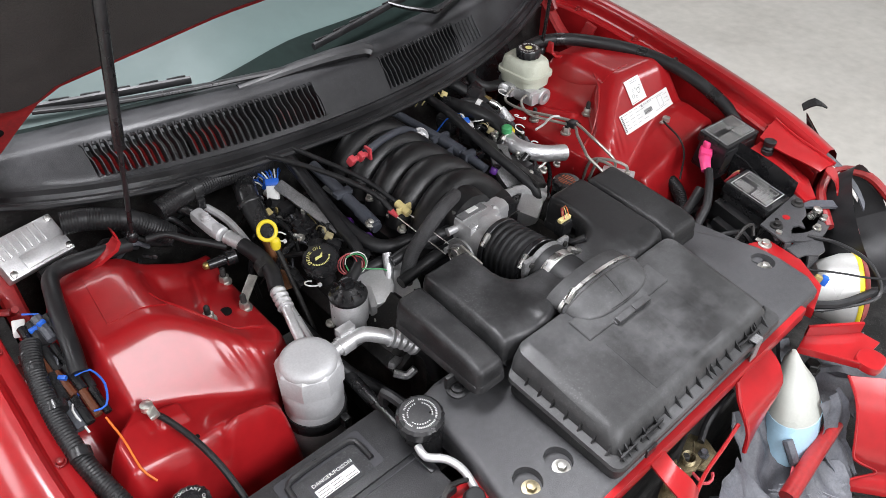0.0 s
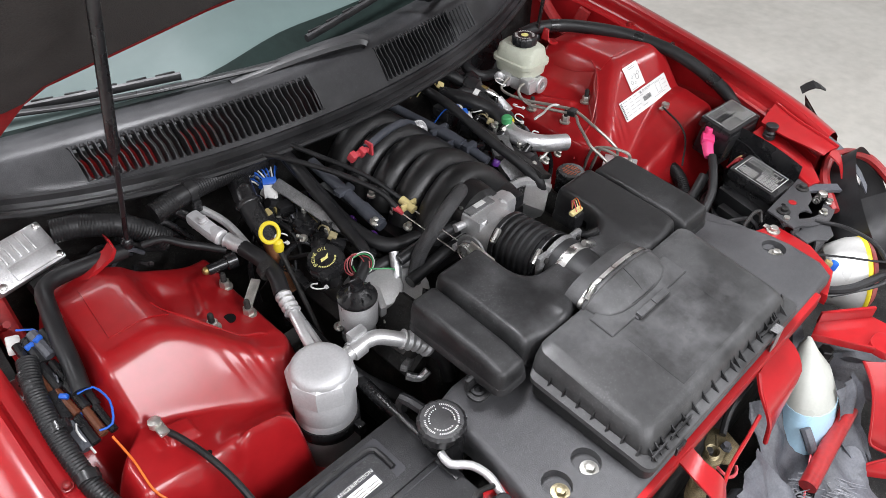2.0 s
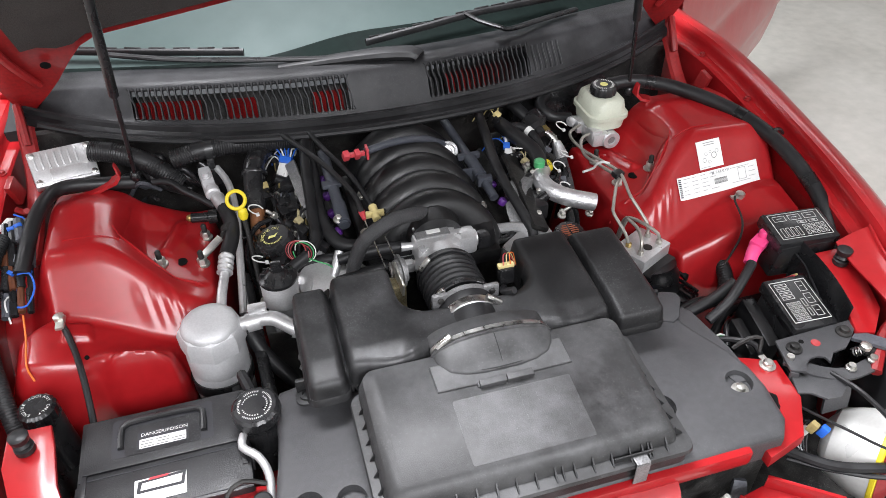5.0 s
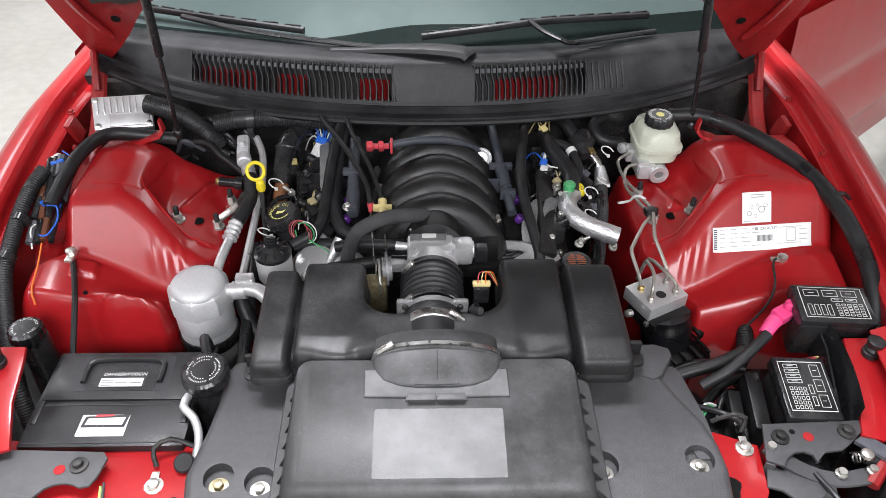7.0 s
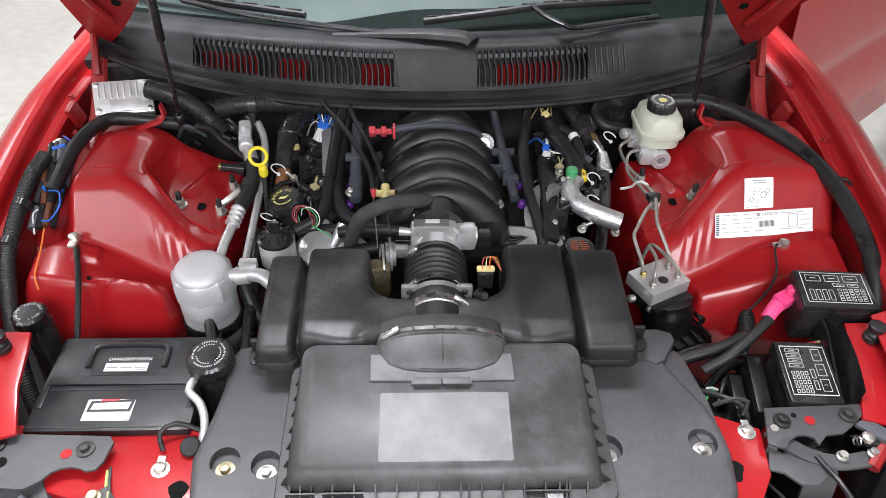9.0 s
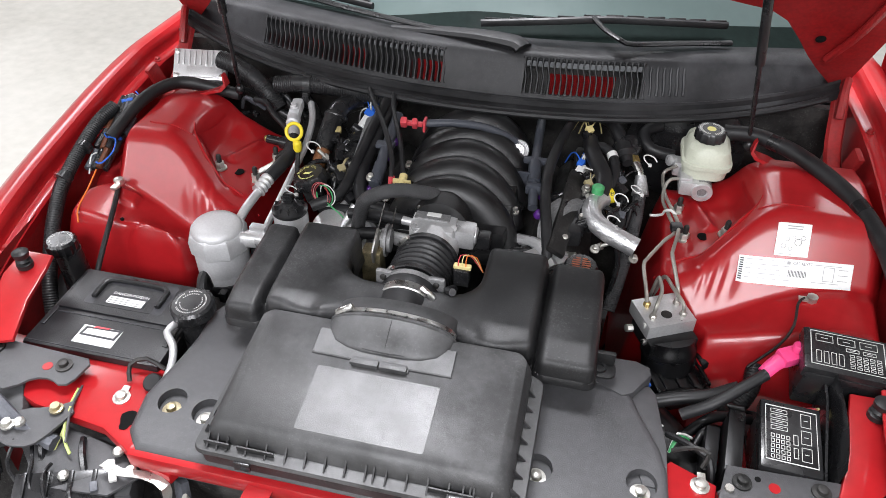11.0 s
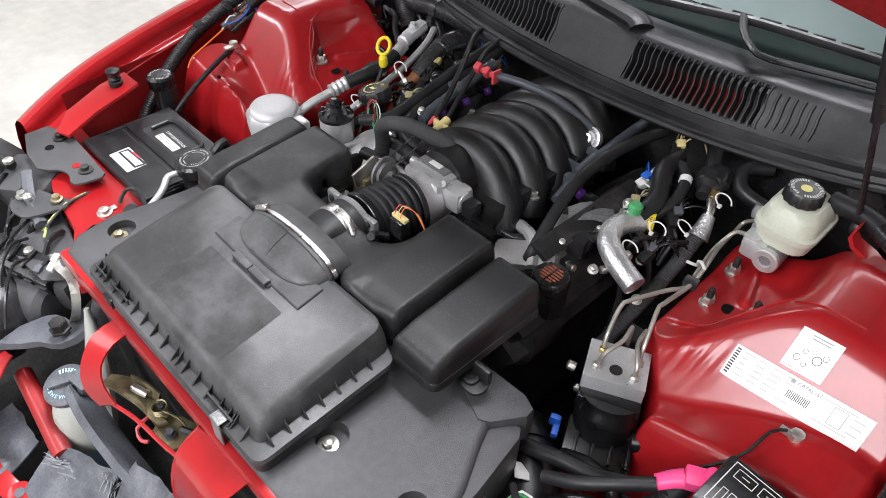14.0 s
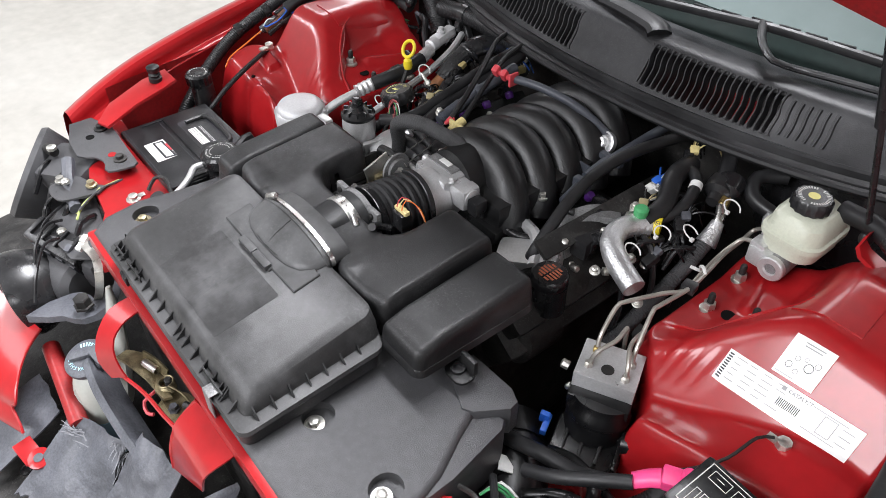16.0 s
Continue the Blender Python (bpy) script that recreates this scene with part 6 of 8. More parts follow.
line("wiring_loom", [(0.23, 0.80, 0.81), (0.24, 0.74, 0.815), (0.265, 0.69, 0.80), (0.262, 0.65, 0.785)], 0.016, RUBBER, "thick black hose beside the brake booster", "hose")
# ---- small engine parts ----
def coil(x, y, z, turn, label="tan and black ignition coil on the valve cover"):
    c = thing("ignition_coil", (x, y, z - 0.03), label, "ignition coil", "ignition coils")
    t = pose(0, 0, 0, 0, 0, turn)
    part("core", Shape().box((x, y, z), (0.036, 0.034, 0.018), 0.003, turn=t), TAN if x < 0 else GLOSSY_BLACK, c)
    part("housing", Shape().box((x, y, z - 0.004), (0.030, 0.056, 0.034), 0.006, turn=t), GLOSSY_BLACK, c)
    part("tower", Shape().lathe([(0.010, 0), (0.009, 0.03)], (x, y, z), (0.7 if x > 0 else -0.7, 0, 0.5), n=12), GLOSSY_BLACK, c)
    part("screw", Shape().lathe([(0.005, 0), (0.005, 0.008), (0.003, 0.010)], (x + 0.012, y + 0.016, z + 0.012), n=8), ZINC, c)
    return c


for y, dz in ((0.575, 0.0), (0.640, 0.006), (0.712, 0.010), (0.785, 0.012)):
    coil(0.222, y, 0.762 + dz, 6)
    coil(-0.225, y + 0.05, 0.768 + dz, -6)
for i, (x, y) in enumerate(((0.272, 0.58), (0.280, 0.64), (0.288, 0.70), (-0.285, 0.66), (-0.288, 0.74))):
    single("spark_plug_lead", Shape().tube([(x * 0.93, y, 0.775), (x * 1.06, y - 0.01, 0.765), (x * 1.14, y - 0.02, 0.71), (x * 1.12, y - 0.02, 0.63)], 0.0048, 8, 0.01), GLOSSY_BLACK, "black spark plug lead dropping beside the engine", "plug lead", "spark plug leads")
# white wire ties
for x, y, z, a in ((0.300, 0.645, 0.785, 0.0), (0.292, 0.590, 0.775, 0.6), (0.328, 0.675, 0.79, 1.0), (-0.292, 0.655, 0.80, 0.4), (-0.300, 0.555, 0.765, 1.2), (0.235, 0.71, 0.80, 2.0), (0.345, 0.742, 0.815, 0.3)):
    pts = [(x + 0.013 * math.cos(a + 0.55 * k), y + 0.010 * math.sin(a + 0.55 * k), z + 0.010 * math.sin(0.4 * k)) for k in range(9)]
    single("cable_tie", Shape().tube(pts, 0.0013, 5, 0.004).box(pts[-1], (0.006, 0.006, 0.005), 0.001), WHITE_PLASTIC, "looped white cable tie", "cable tie", "cable ties")


def plug(x, y, z, turn, mats, label):
    p = thing("wiring_plug", (x, y, z - 0.012), label, "wiring plug", "wiring plugs")
    t = pose(0, 0, 0, 25, 0, turn)
    part("shell", Shape().box((x, y, z), (0.016, 0.026, 0.014), 0.003, turn=t), mats[0], p)
    part("lock", Shape().box((x, y + 0.012, z + 0.010), (0.014, 0.014, 0.010), 0.002, turn=t), mats[1], p)
    rng = random.Random(int(1000 * abs(x + y)))
    for k in range(5):
        dx, dy = rng.uniform(-0.03, 0.03), rng.uniform(0.0, 0.04)
        part("wire", Shape().tube([(x + 0.002 * (k - 2), y + 0.016, z + 0.006), (x + dx * 0.5, y + 0.03, z + 0.018), (x + dx, y + 0.03 + dy, z + 0.006), (x + dx * 1.5, y + 0.05 + dy, z - 0.03)], 0.0015, 5, 0.006), mats[2 + k % (len(mats) - 2)], p)
    return p


plug(-0.226, 0.795, 0.786, 25, (WHITE_PLASTIC, BLUE, BLUE, WHITE_PLASTIC), "grey white wiring plug with blue lock and wires")
plug(0.219, 0.718, 0.790, -20, (WHITE_PLASTIC, BLUE, BLUE, WHITE_PLASTIC, CREAM), "grey white wiring plug with blue lock and wires")
plug(0.225, 0.795, 0.82, 40, (GLOSSY_BLACK, CREAM, CREAM, GLOSSY_BLACK), "black wiring plug with cream lock")
plug(-0.27, 0.72, 0.79, 10, (GLOSSY_BLACK, TAN, GLOSSY_BLACK), "black wiring plug on the coil rail")
for x, y, z, a in ((0.252, 0.700, 0.778, 15), (0.243, 0.632, 0.768, -25), (0.298, 0.690, 0.782, 50), (0.305, 0.622, 0.752, -10), (-0.246, 0.668, 0.782, 20), (-0.250, 0.615, 0.765, -30), (-0.300, 0.600, 0.745, 10), (-0.192, 0.560, 0.770, 60)):
    plug(x, y, z, a, (GLOSSY_BLACK, GREY_PLASTIC if x > 0.28 else GLOSSY_BLACK, GLOSSY_BLACK, GLOSSY_BLACK, GREY_PLASTIC), "small black wiring plug with looped wires")
for x, y, z, a in ((0.238, 0.662, 0.784, 35), (0.252, 0.612, 0.770, -20), (0.246, 0.590, 0.765, 10), (-0.222, 0.602, 0.782, 40)):
    plug(x, y, z, a, (GLOSSY_BLACK, CREAM_DULL, GLOSSY_BLACK, CREAM_DULL, GLOSSY_BLACK), "black wiring plug with a dull cream lock")
big = thing("wiring_plug", (-0.226, 0.785, 0.775), "large pale grey engine plug with a blue lock and blue wires", "wiring plug", "wiring plugs")
TP = pose(0, 0, 0, 38, 0, -32)
bp_ = Matrix.Translation((-0.228, 0.782, 0.790)) @ TP
part("shell", Shape().box(bp_ @ Vector((0, 0, 0)), (0.024, 0.040, 0.018), 0.003, turn=TP).box(bp_ @ Vector((0, -0.012, 0.010)), (0.012, 0.018, 0.006), 0.002, turn=TP), WHITE_PLASTIC, big)
part("lock", Shape().box(bp_ @ Vector((0, 0.024, 0.003)), (0.026, 0.014, 0.020), 0.003, turn=TP), BLUE, big)
for k in range(6):
    a = bp_ @ Vector((-0.010 + 0.004 * k, 0.030, 0.004))
    part("wire", Shape().tube([a, a + Vector((0.004 * (k - 2), 0.014, 0.012)), a + Vector((0.008 * (k - 2), 0.030, 0.004 - 0.002 * k)), a + Vector((0.012 * (k - 3), 0.040, -0.02))], 0.0015, 5, 0.006), (BLUE, WHITE_PLASTIC, BLUE)[k % 3], big)
for x, y, z in ((0.236, 0.640, 0.785), (0.296, 0.575, 0.742), (-0.258, 0.640, 0.790), (-0.245, 0.590, 0.780), (0.268, 0.560, 0.738)):
    ex = thing("stud_bolt", (x, y, z), "bright stud with a nut on the cylinder head", "stud and nut", "head studs")
    part("rod", Shape().lathe([(0.0035, 0), (0.0035, 0.026), (0.002, 0.028)], (x, y, z), (0.8 if x > 0 else -0.5, -0.1, 0.6), n=8), ZINC, ex)
    part("nut", Shape().lathe([(0.007, 0.004), (0.007, 0.011)], (x, y, z), (0.8 if x > 0 else -0.5, -0.1, 0.6), n=6), ZINC, ex)
for k in range(14):
    rng = random.Random(90 + k)
    side = 1 if k % 2 else -1
    x0, y0 = side * rng.uniform(0.21, 0.32), rng.uniform(0.56, 0.74)
    z0 = 0.772 - 0.20 * max(0, abs(x0) - 0.26)
    pts = [(x0, y0, z0 - 0.03), (x0 + rng.uniform(-0.01, 0.01), y0 + 0.02, z0 + 0.004), (x0 + side * rng.uniform(-0.03, 0.03), y0 + rng.uniform(0.04, 0.07), z0 + rng.uniform(-0.004, 0.010)), (x0 + side * rng.uniform(-0.03, 0.04), y0 + rng.uniform(0.09, 0.12), z0 - 0.03)]
    vl = thing("vacuum_line", pts[0], "thin black line with a clamp among the engine wiring", "vacuum line", "vacuum lines")
    part("line", Shape().tube(pts, rng.choice((0.0028, 0.0038, 0.005)), 8, 0.008), RUBBER if k % 3 else GLOSSY_BLACK, vl)
    part("clamp", Shape().tube([pts[1], Vector(pts[1]).lerp(Vector(pts[2]), 0.12)], 0.0062, 10, 0.004), ZINC if k % 4 == 0 else GLOSSY_BLACK, vl)
# injectors
for side in (-1, 1):
    for k in range(4 if side < 0 else 2):
        x, y = side * 0.155, 0.585 + 0.058 * k
        inj = thing("fuel_injector", (x, y, 0.745), "fuel injector with purple sleeve and black plug", "injector", "fuel injectors")
        part("sleeve", Shape().lathe([(0.007, 0), (0.008, 0.003), (0.008, 0.011), (0.0065, 0.013)], (x, y, 0.768), (side * 0.5, 0, 0.85), n=14), PURPLE, inj)
        part("plug", Shape().box((x + side * 0.022, y + 0.004, 0.770), (0.022, 0.016, 0.018), 0.003), GLOSSY_BLACK, inj)
        part("wire", Shape().tube([(x + side * 0.03, y + 0.004, 0.775), (x + side * 0.045, y + 0.012, 0.785), (x + side * 0.05, y + 0.03, 0.79)], 0.0022, 5), GLOSSY_BLACK, inj)
# left bank pipework
pv = thing("air_injection_pipe", (-0.285, 0.75, 0.74), "fat black pipe elbow with a rusty steel collar", "pipe")
part("elbow", Shape().tube([(-0.262, 0.83, 0.815), (-0.275, 0.795, 0.822), (-0.285, 0.765, 0.815), (-0.290, 0.725, 0.79), (-0.292, 0.70, 0.77)], (0.021, 0.019), 14, 0.008), GLOSSY_BLACK, pv)
part("collar", Shape().lathe([(0.023, 0), (0.025, 0.003), (0.025, 0.007), (0.023, 0.010)], (-0.284, 0.768, 0.813), (-0.1, -0.7, -0.5), n=22), GLOSSY_BLACK, pv)
part("rusty_pipe", Shape().tube([(-0.292, 0.70, 0.77), (-0.296, 0.67, 0.745), (-0.30, 0.64, 0.70)], 0.014, 12, 0.008), material("rusty_brown_pipe", (0.22, 0.09, 0.035), 0.6, metal=0.2, vary=0.4, scale=60), pv)
single("coil_rail", Shape().box((-0.205, 0.70, 0.800), (0.022, 0.17, 0.010), 0.003, turn=pose(0, 0, 0, 6, -28, 3)), ALU_DULL, "grey coil rail along the valve cover", "coil rail")
single("coil_rail", Shape().box((0.208, 0.60, 0.778), (0.034, 0.22, 0.012), 0.004, turn=pose(0, 0, 0, 6, 28, -2)), GRIME, "dark coil rail along the valve cover", "coil rail")
single("black_hose", Shape().tube([(-0.175, 0.80, 0.84), (-0.178, 0.72, 0.815), (-0.182, 0.62, 0.79), (-0.16, 0.55, 0.775), (-0.10, 0.53, 0.77)], 0.013, 10, 0.012), RUBBER, "black hose along the fuel rail", "hose")
single("black_hose", Shape().tube([(-0.24, 0.545, 0.745), (-0.19, 0.535, 0.755), (-0.13, 0.525, 0.76), (-0.06, 0.52, 0.765)], 0.012, 10, 0.012), RUBBER, "black hose crossing behind the throttle", "hose")
loops = thing("wire_loops", (-0.235, 0.56, 0.755), "loose loops of pink red and green wire", "loose wires")
for k, m in enumerate((material("faded_red_wire", (0.32, 0.05, 0.055), 0.5), material("pink_wire", (0.42, 0.15, 0.15), 0.5), material("dark_red_wire", (0.24, 0.03, 0.035), 0.5), GREEN, WHITE_PLASTIC)):
    pts = [(-0.238 + 0.004 * k + 0.017 * math.cos(0.7 * j + k), 0.535 + 0.010 * math.sin(0.5 * j + k), 0.785 + 0.018 * math.sin(0.7 * j + k)) for j in range(9)]
    part("wire", Shape().tube(pts, 0.0010, 5, 0.005), m, loops)
part("green_wire", Shape().tube([(-0.225, 0.53, 0.775), (-0.205, 0.515, 0.772), (-0.185, 0.505, 0.765), (-0.17, 0.50, 0.74)], 0.0014, 5, 0.006), GREEN, loops)
single("braided_hose", Shape().tube([(-0.165, 0.525, 0.778), (-0.178, 0.505, 0.755), (-0.195, 0.485, 0.72), (-0.215, 0.455, 0.67), (-0.24, 0.43, 0.63)], 0.0085, 10, 0.005), FOIL, "narrow hose wrapped in silver foil", "hose")
single("water_pump_housing", Shape().lathe([(0.075, -0.04), (0.072, 0.0), (0.058, 0.022), (0.040, 0.034), (0.034, 0.050), (0.030, 0.052)], (-0.200, 0.520, 0.700), (-0.25, -0.35, 0.9), n=32).box((-0.215, 0.520, 0.735), (0.012, 0.11, 0.03), 0.004, turn=pose(0, 0, 0, 12, 0, -25)).box((-0.195, 0.52, 0.685), (0.12, 0.08, 0.06), 0.02, turn=pose(0, 0, 0, 10, 12, 0)).lathe([(0.03, 0), (0.032, 0.04)], (-0.17, 0.50, 0.70), (0.1, -0.5, 0.8), n=20).tube([(-0.24, 0.55, 0.72), (-0.17, 0.545, 0.74), (-0.12, 0.50, 0.735)], 0.010, 8), ALU, "grey cast aluminium pump housing at the engine front", "pump housing")
single("front_bracket", Shape().box((0.175, 0.50, 0.725), (0.10, 0.05, 0.06), 0.012, turn=pose(0, 0, 0, 15, -10, 30)).tube([(0.13, 0.53, 0.755), (0.17, 0.515, 0.76), (0.20, 0.48, 0.745)], 0.010, 8), ALU, "grey cast bracket at the engine front", "bracket")
for x, y, z in ((-0.305, 0.505, 0.715), (-0.24, 0.468, 0.70), (0.285, 0.60, 0.752), (0.30, 0.62, 0.74), (0.21, 0.535, 0.765), (0.265, 0.545, 0.745), (-0.155, 0.585, 0.80), (-0.115, 0.545, 0.79), (0.235, 0.66, 0.79), (0.335, 0.565, 0.72)):
    copy_thing(first, pose(x, y, z, 20, 10, 0))
# front accessory drive, mostly hidden
single("drive_belt_cover", Shape().box((-0.02, 0.385, 0.62), (0.40, 0.05, 0.16), 0.02), GRIME, "dark accessory drive behind the resonator", "belt drive")
single("alternator", Shape().lathe([(0.05, 0), (0.062, 0.01), (0.062, 0.08), (0.05, 0.09)], (0.20, 0.42, 0.64), (0, 1, 0), n=24), GRIME, "grimy dark alternator case low at the engine front", "alternator")
single("black_hose", Shape().tube([(-0.345, 0.47, 0.70), (-0.32, 0.43, 0.66), (-0.285, 0.40, 0.62), (-0.25, 0.36, 0.58)], 0.013, 10, 0.012), RUBBER, "black hose falling behind the battery", "hose")
single("black_hose", Shape().tube([(-0.335, 0.60, 0.70), (-0.33, 0.50, 0.68), (-0.325, 0.40, 0.66), (-0.32, 0.30, 0.64)], 0.011, 10, 0.012), GLOSSY_BLACK, "shiny black pipe beside the canister", "pipe")
hb = thing("hose_bracket", (-0.25, 0.40, 0.62), "small steel clips and hoses under the resonator", "hose clip")
part("clip", Shape().box((-0.245, 0.405, 0.665), (0.05, 0.012, 0.012), 0.003, turn=pose(0, 0, 0, 0, 20, 25)), ALU_DULL, hb)
part("foil_piece", Shape().tube([(-0.265, 0.39, 0.66), (-0.25, 0.375, 0.655), (-0.235, 0.37, 0.665)], 0.007, 8, 0.004), FOIL, hb)

# brake valve block surroundings
mod = thing("brake_control_module", (0.41, 0.36, 0.58), "black brake control module with a bright blue plug lock", "control module")
MT = pose(0, 0, 0, 6, 4, 27)
part("case", Shape().box((0.424, 0.376, 0.622), (0.094, 0.064, 0.050), 0.006, turn=MT), BLACK, mod)
for k in range(4):
    part("case_rib", Shape().box((0.400 + 0.021 * k, 0.360 + 0.011 * k, 0.650), (0.005, 0.058, 0.006), 0.001, turn=MT), BLACK, mod)
part("plug", Shape().box((0.434, 0.410, 0.640), (0.060, 0.026, 0.036), 0.006, turn=MT), BLACK, mod)
part("lock", Shape().box((0.372, 0.349, 0.652), (0.009, 0.030, 0.012), 0.002, turn=MT).box((0.366, 0.352, 0.660), (0.014, 0.008, 0.020), 0.002, turn=MT), BLUE, mod)
part("cuff", Shape().tube([(0.458, 0.408, 0.652), (0.478, 0.419, 0.658)], 0.0155, 12, 0.01), BLACK, mod)
part("conduit", Shape().tube([(0.476, 0.418, 0.657), (0.500, 0.430, 0.668), (0.524, 0.430, 0.676), (0.540, 0.408, 0.672), (0.538, 0.375, 0.655), (0.52, 0.345, 0.63)], 0.0150, 14, rib=0.06, pitch=0.0045), RUBBER, mod)
duct = thing("black_duct", (0.36, 0.24, 0.58), "large curved black plastic duct beside the radiator cover", "duct")
part("tube", Shape().tube([(0.325, 0.335, 0.600), (0.375, 0.290, 0.612), (0.425, 0.235, 0.600), (0.450, 0.175, 0.570), (0.455, 0.12, 0.52)], 0.047, 24, 0.012), BLACK, duct)
for p, q in (((0.352, 0.311, 0.607), (0.362, 0.302, 0.610)), ((0.432, 0.222, 0.597), (0.438, 0.210, 0.593))):
    part("ring", Shape().tube([p, q], 0.0505, 24, smooth=False), BLACK, duct)
part("spec_tag", Shape().box((0.386, 0.262, 0.658), (0.020, 0.026, 0.002), 0.0005, turn=pose(0, 0, 0, -10, 14, 40)), WHITE_PLASTIC, duct, "small white tag stuck on the duct")
for k, p in enumerate(([(0.40, 0.33, 0.640), (0.44, 0.335, 0.655), (0.48, 0.325, 0.660), (0.50, 0.29, 0.655)], [(0.43, 0.25, 0.655), (0.46, 0.275, 0.668), (0.485, 0.29, 0.668), (0.53, 0.30, 0.66)], [(0.45, 0.36, 0.615), (0.49, 0.345, 0.63), (0.53, 0.335, 0.64)], [(0.44, 0.22, 0.66), (0.455, 0.25, 0.672), (0.475, 0.265, 0.668), (0.50, 0.275, 0.64)])):
    single("taped_cable", Shape().tube(p, 0.009 - 0.001 * k, 10, 0.008), BLACK, "shiny black taped cable near the fuse boxes", "cable", "taped cables")
single("wiring_loom", Shape().tube([(0.36, 0.29, 0.66), (0.41, 0.30, 0.675), (0.46, 0.305, 0.69), (0.50, 0.31, 0.715)], 0.011, 12, rib=0.05, pitch=0.004), RUBBER, "corrugated black loom beside the brake module", "wiring loom")
relay = thing("relay_bank", (0.49, 0.22, 0.62), "black relay holders beside the front fuse box", "relay holder")
part("holder", Shape().box((0.490, 0.222, 0.675), (0.024, 0.10, 0.07), 0.004, turn=pose(0, 0, 0, 8, 0, -6)), BLACK, relay)
part("holder", Shape().box((0.462, 0.215, 0.66), (0.020, 0.075, 0.06), 0.004, turn=pose(0, 0, 0, 8, 0, -6)), BLACK, relay)
for k in range(3):
    part("wire", Shape().tube([(0.43 + 0.004 * k, 0.225 + 0.004 * k, 0.675), (0.415, 0.215 + 0.005 * k, 0.690), (0.405, 0.20, 0.675)], 0.002, 5), GREEN if k < 2 else WHITE_PLASTIC, relay)
single("black_hose", Shape().tube([(0.40, 0.225, 0.685), (0.43, 0.20, 0.70), (0.455, 0.18, 0.70), (0.46, 0.16, 0.68)], 0.005, 8, 0.01), RUBBER, "thin black loop of cable at the core support", "cable")
for k in range(6):
    single("red_wire", Shape().tube([(0.585 + 0.008 * k, 0.300, 0.700), (0.59 + 0.008 * k, 0.285, 0.722 + 0.003 * (k % 3)), (0.605 + 0.006 * k, 0.272, 0.708)], 0.003, 6), CLIP_RED if k != 2 else CREAM, "bent thick red wire between the fuse boxes", "wire", "red wires")
single("fuse_box_guard", Shape().sheet(lambda a, b: (0.606 + 0.008 * math.sin(math.pi * b) + 0.006 * a, 0.165 + 0.145 * b, 0.62 + 0.135 * a + 0.03 * b), 4, 14, 0.004), GLOSSY_BLACK, "curved black plastic guard beside the fuse boxes", "guard")

# around the firewall
fw = thing("vacuum_valve", (0.30, 0.80, 0.78), "black plastic valve with brass fitting under the cowl", "valve")
part("body", Shape().lathe([(0.016, 0), (0.022, 0.004), (0.022, 0.03), (0.012, 0.036), (0.010, 0.05)], (0.293, 0.80, 0.812), (0.25, -0.9, -0.25), n=20), GLOSSY_BLACK, fw)
part("hose", Shape().tube([(0.293, 0.80, 0.812), (0.27, 0.84, 0.83), (0.25, 0.88, 0.82)], 0.013, 10), RUBBER, fw)
single("black_hose", Shape().tube([(0.36, 0.86, 0.83), (0.33, 0.83, 0.825), (0.345, 0.80, 0.81), (0.39, 0.80, 0.80)], 0.012, 10, 0.012), RUBBER, "black vacuum hose to the brake servo", "hose")
single("black_hose", Shape().tube([(0.225, 0.76, 0.800), (0.245, 0.775, 0.815), (0.272, 0.755, 0.815), (0.284, 0.715, 0.800), (0.275, 0.675, 0.785), (0.262, 0.655, 0.78)], 0.0095, 12, 0.01), RUBBER, "black fuel vapour hose with white band", "hose")
single("hose_band", Shape().tube([(0.273, 0.754, 0.815), (0.277, 0.744, 0.812)], 0.0102, 12, 0.004), WHITE_PLASTIC, "white band round a black hose", "band")
single("wiring_loom", Shape().tube([(-0.47, 0.785, 0.815), (-0.44, 0.772, 0.818), (-0.415, 0.750, 0.806), (-0.39, 0.735, 0.795), (-0.365, 0.715, 0.785)], 0.0065, 10, 0.01), RUBBER, "taped black loom along the back of the tower", "wiring loom")
sw = thing("pressure_switch", (-0.372, 0.685, 0.77), "black pressure switch with brass tip and grey cap", "switch")
part("body", Shape().lathe([(0.009, 0), (0.009, 0.03), (0.013, 0.032), (0.013, 0.048)], (-0.41, 0.700, 0.778), (0.95, -0.15, 0.0), n=14), GLOSSY_BLACK, sw)
part("tip", Shape().ball((-0.413, 0.701, 0.778), (0.007, 0.007, 0.007)), BRASS, sw)
br = thing("pipe_bracket", (-0.385, 0.645, 0.75), "small steel bracket holding the air conditioning pipe", "bracket")
part("arm", Shape().box((-0.380, 0.625, 0.762), (0.045, 0.016, 0.005), 0.002, turn=pose(0, 0, 0, 0, -20, 35)), ZINC, br)
part("collar", Shape().tube([(-0.345, 0.620, 0.783), (-0.343, 0.636, 0.786)], 0.0165, 14, 0.006), GRIME, br)
for k in range(10):
    rng = random.Random(k)
    x0, y0 = rng.uniform(-0.52, -0.40), rng.uniform(0.78, 0.86)
    single("firewall_wire", Shape().tube([(x0, y0, 0.78), (x0 + rng.uniform(-0.04, 0.04), y0 - 0.02, 0.80 + rng.uniform(-0.02, 0.02)), (x0 + rng.uniform(-0.06, 0.06), y0 + 0.01, 0.77)], 0.004, 6), GLOSSY_BLACK if k % 3 else GREY_PLASTIC, "short bundle of wiring at the firewall", "wiring", "firewall wiring")

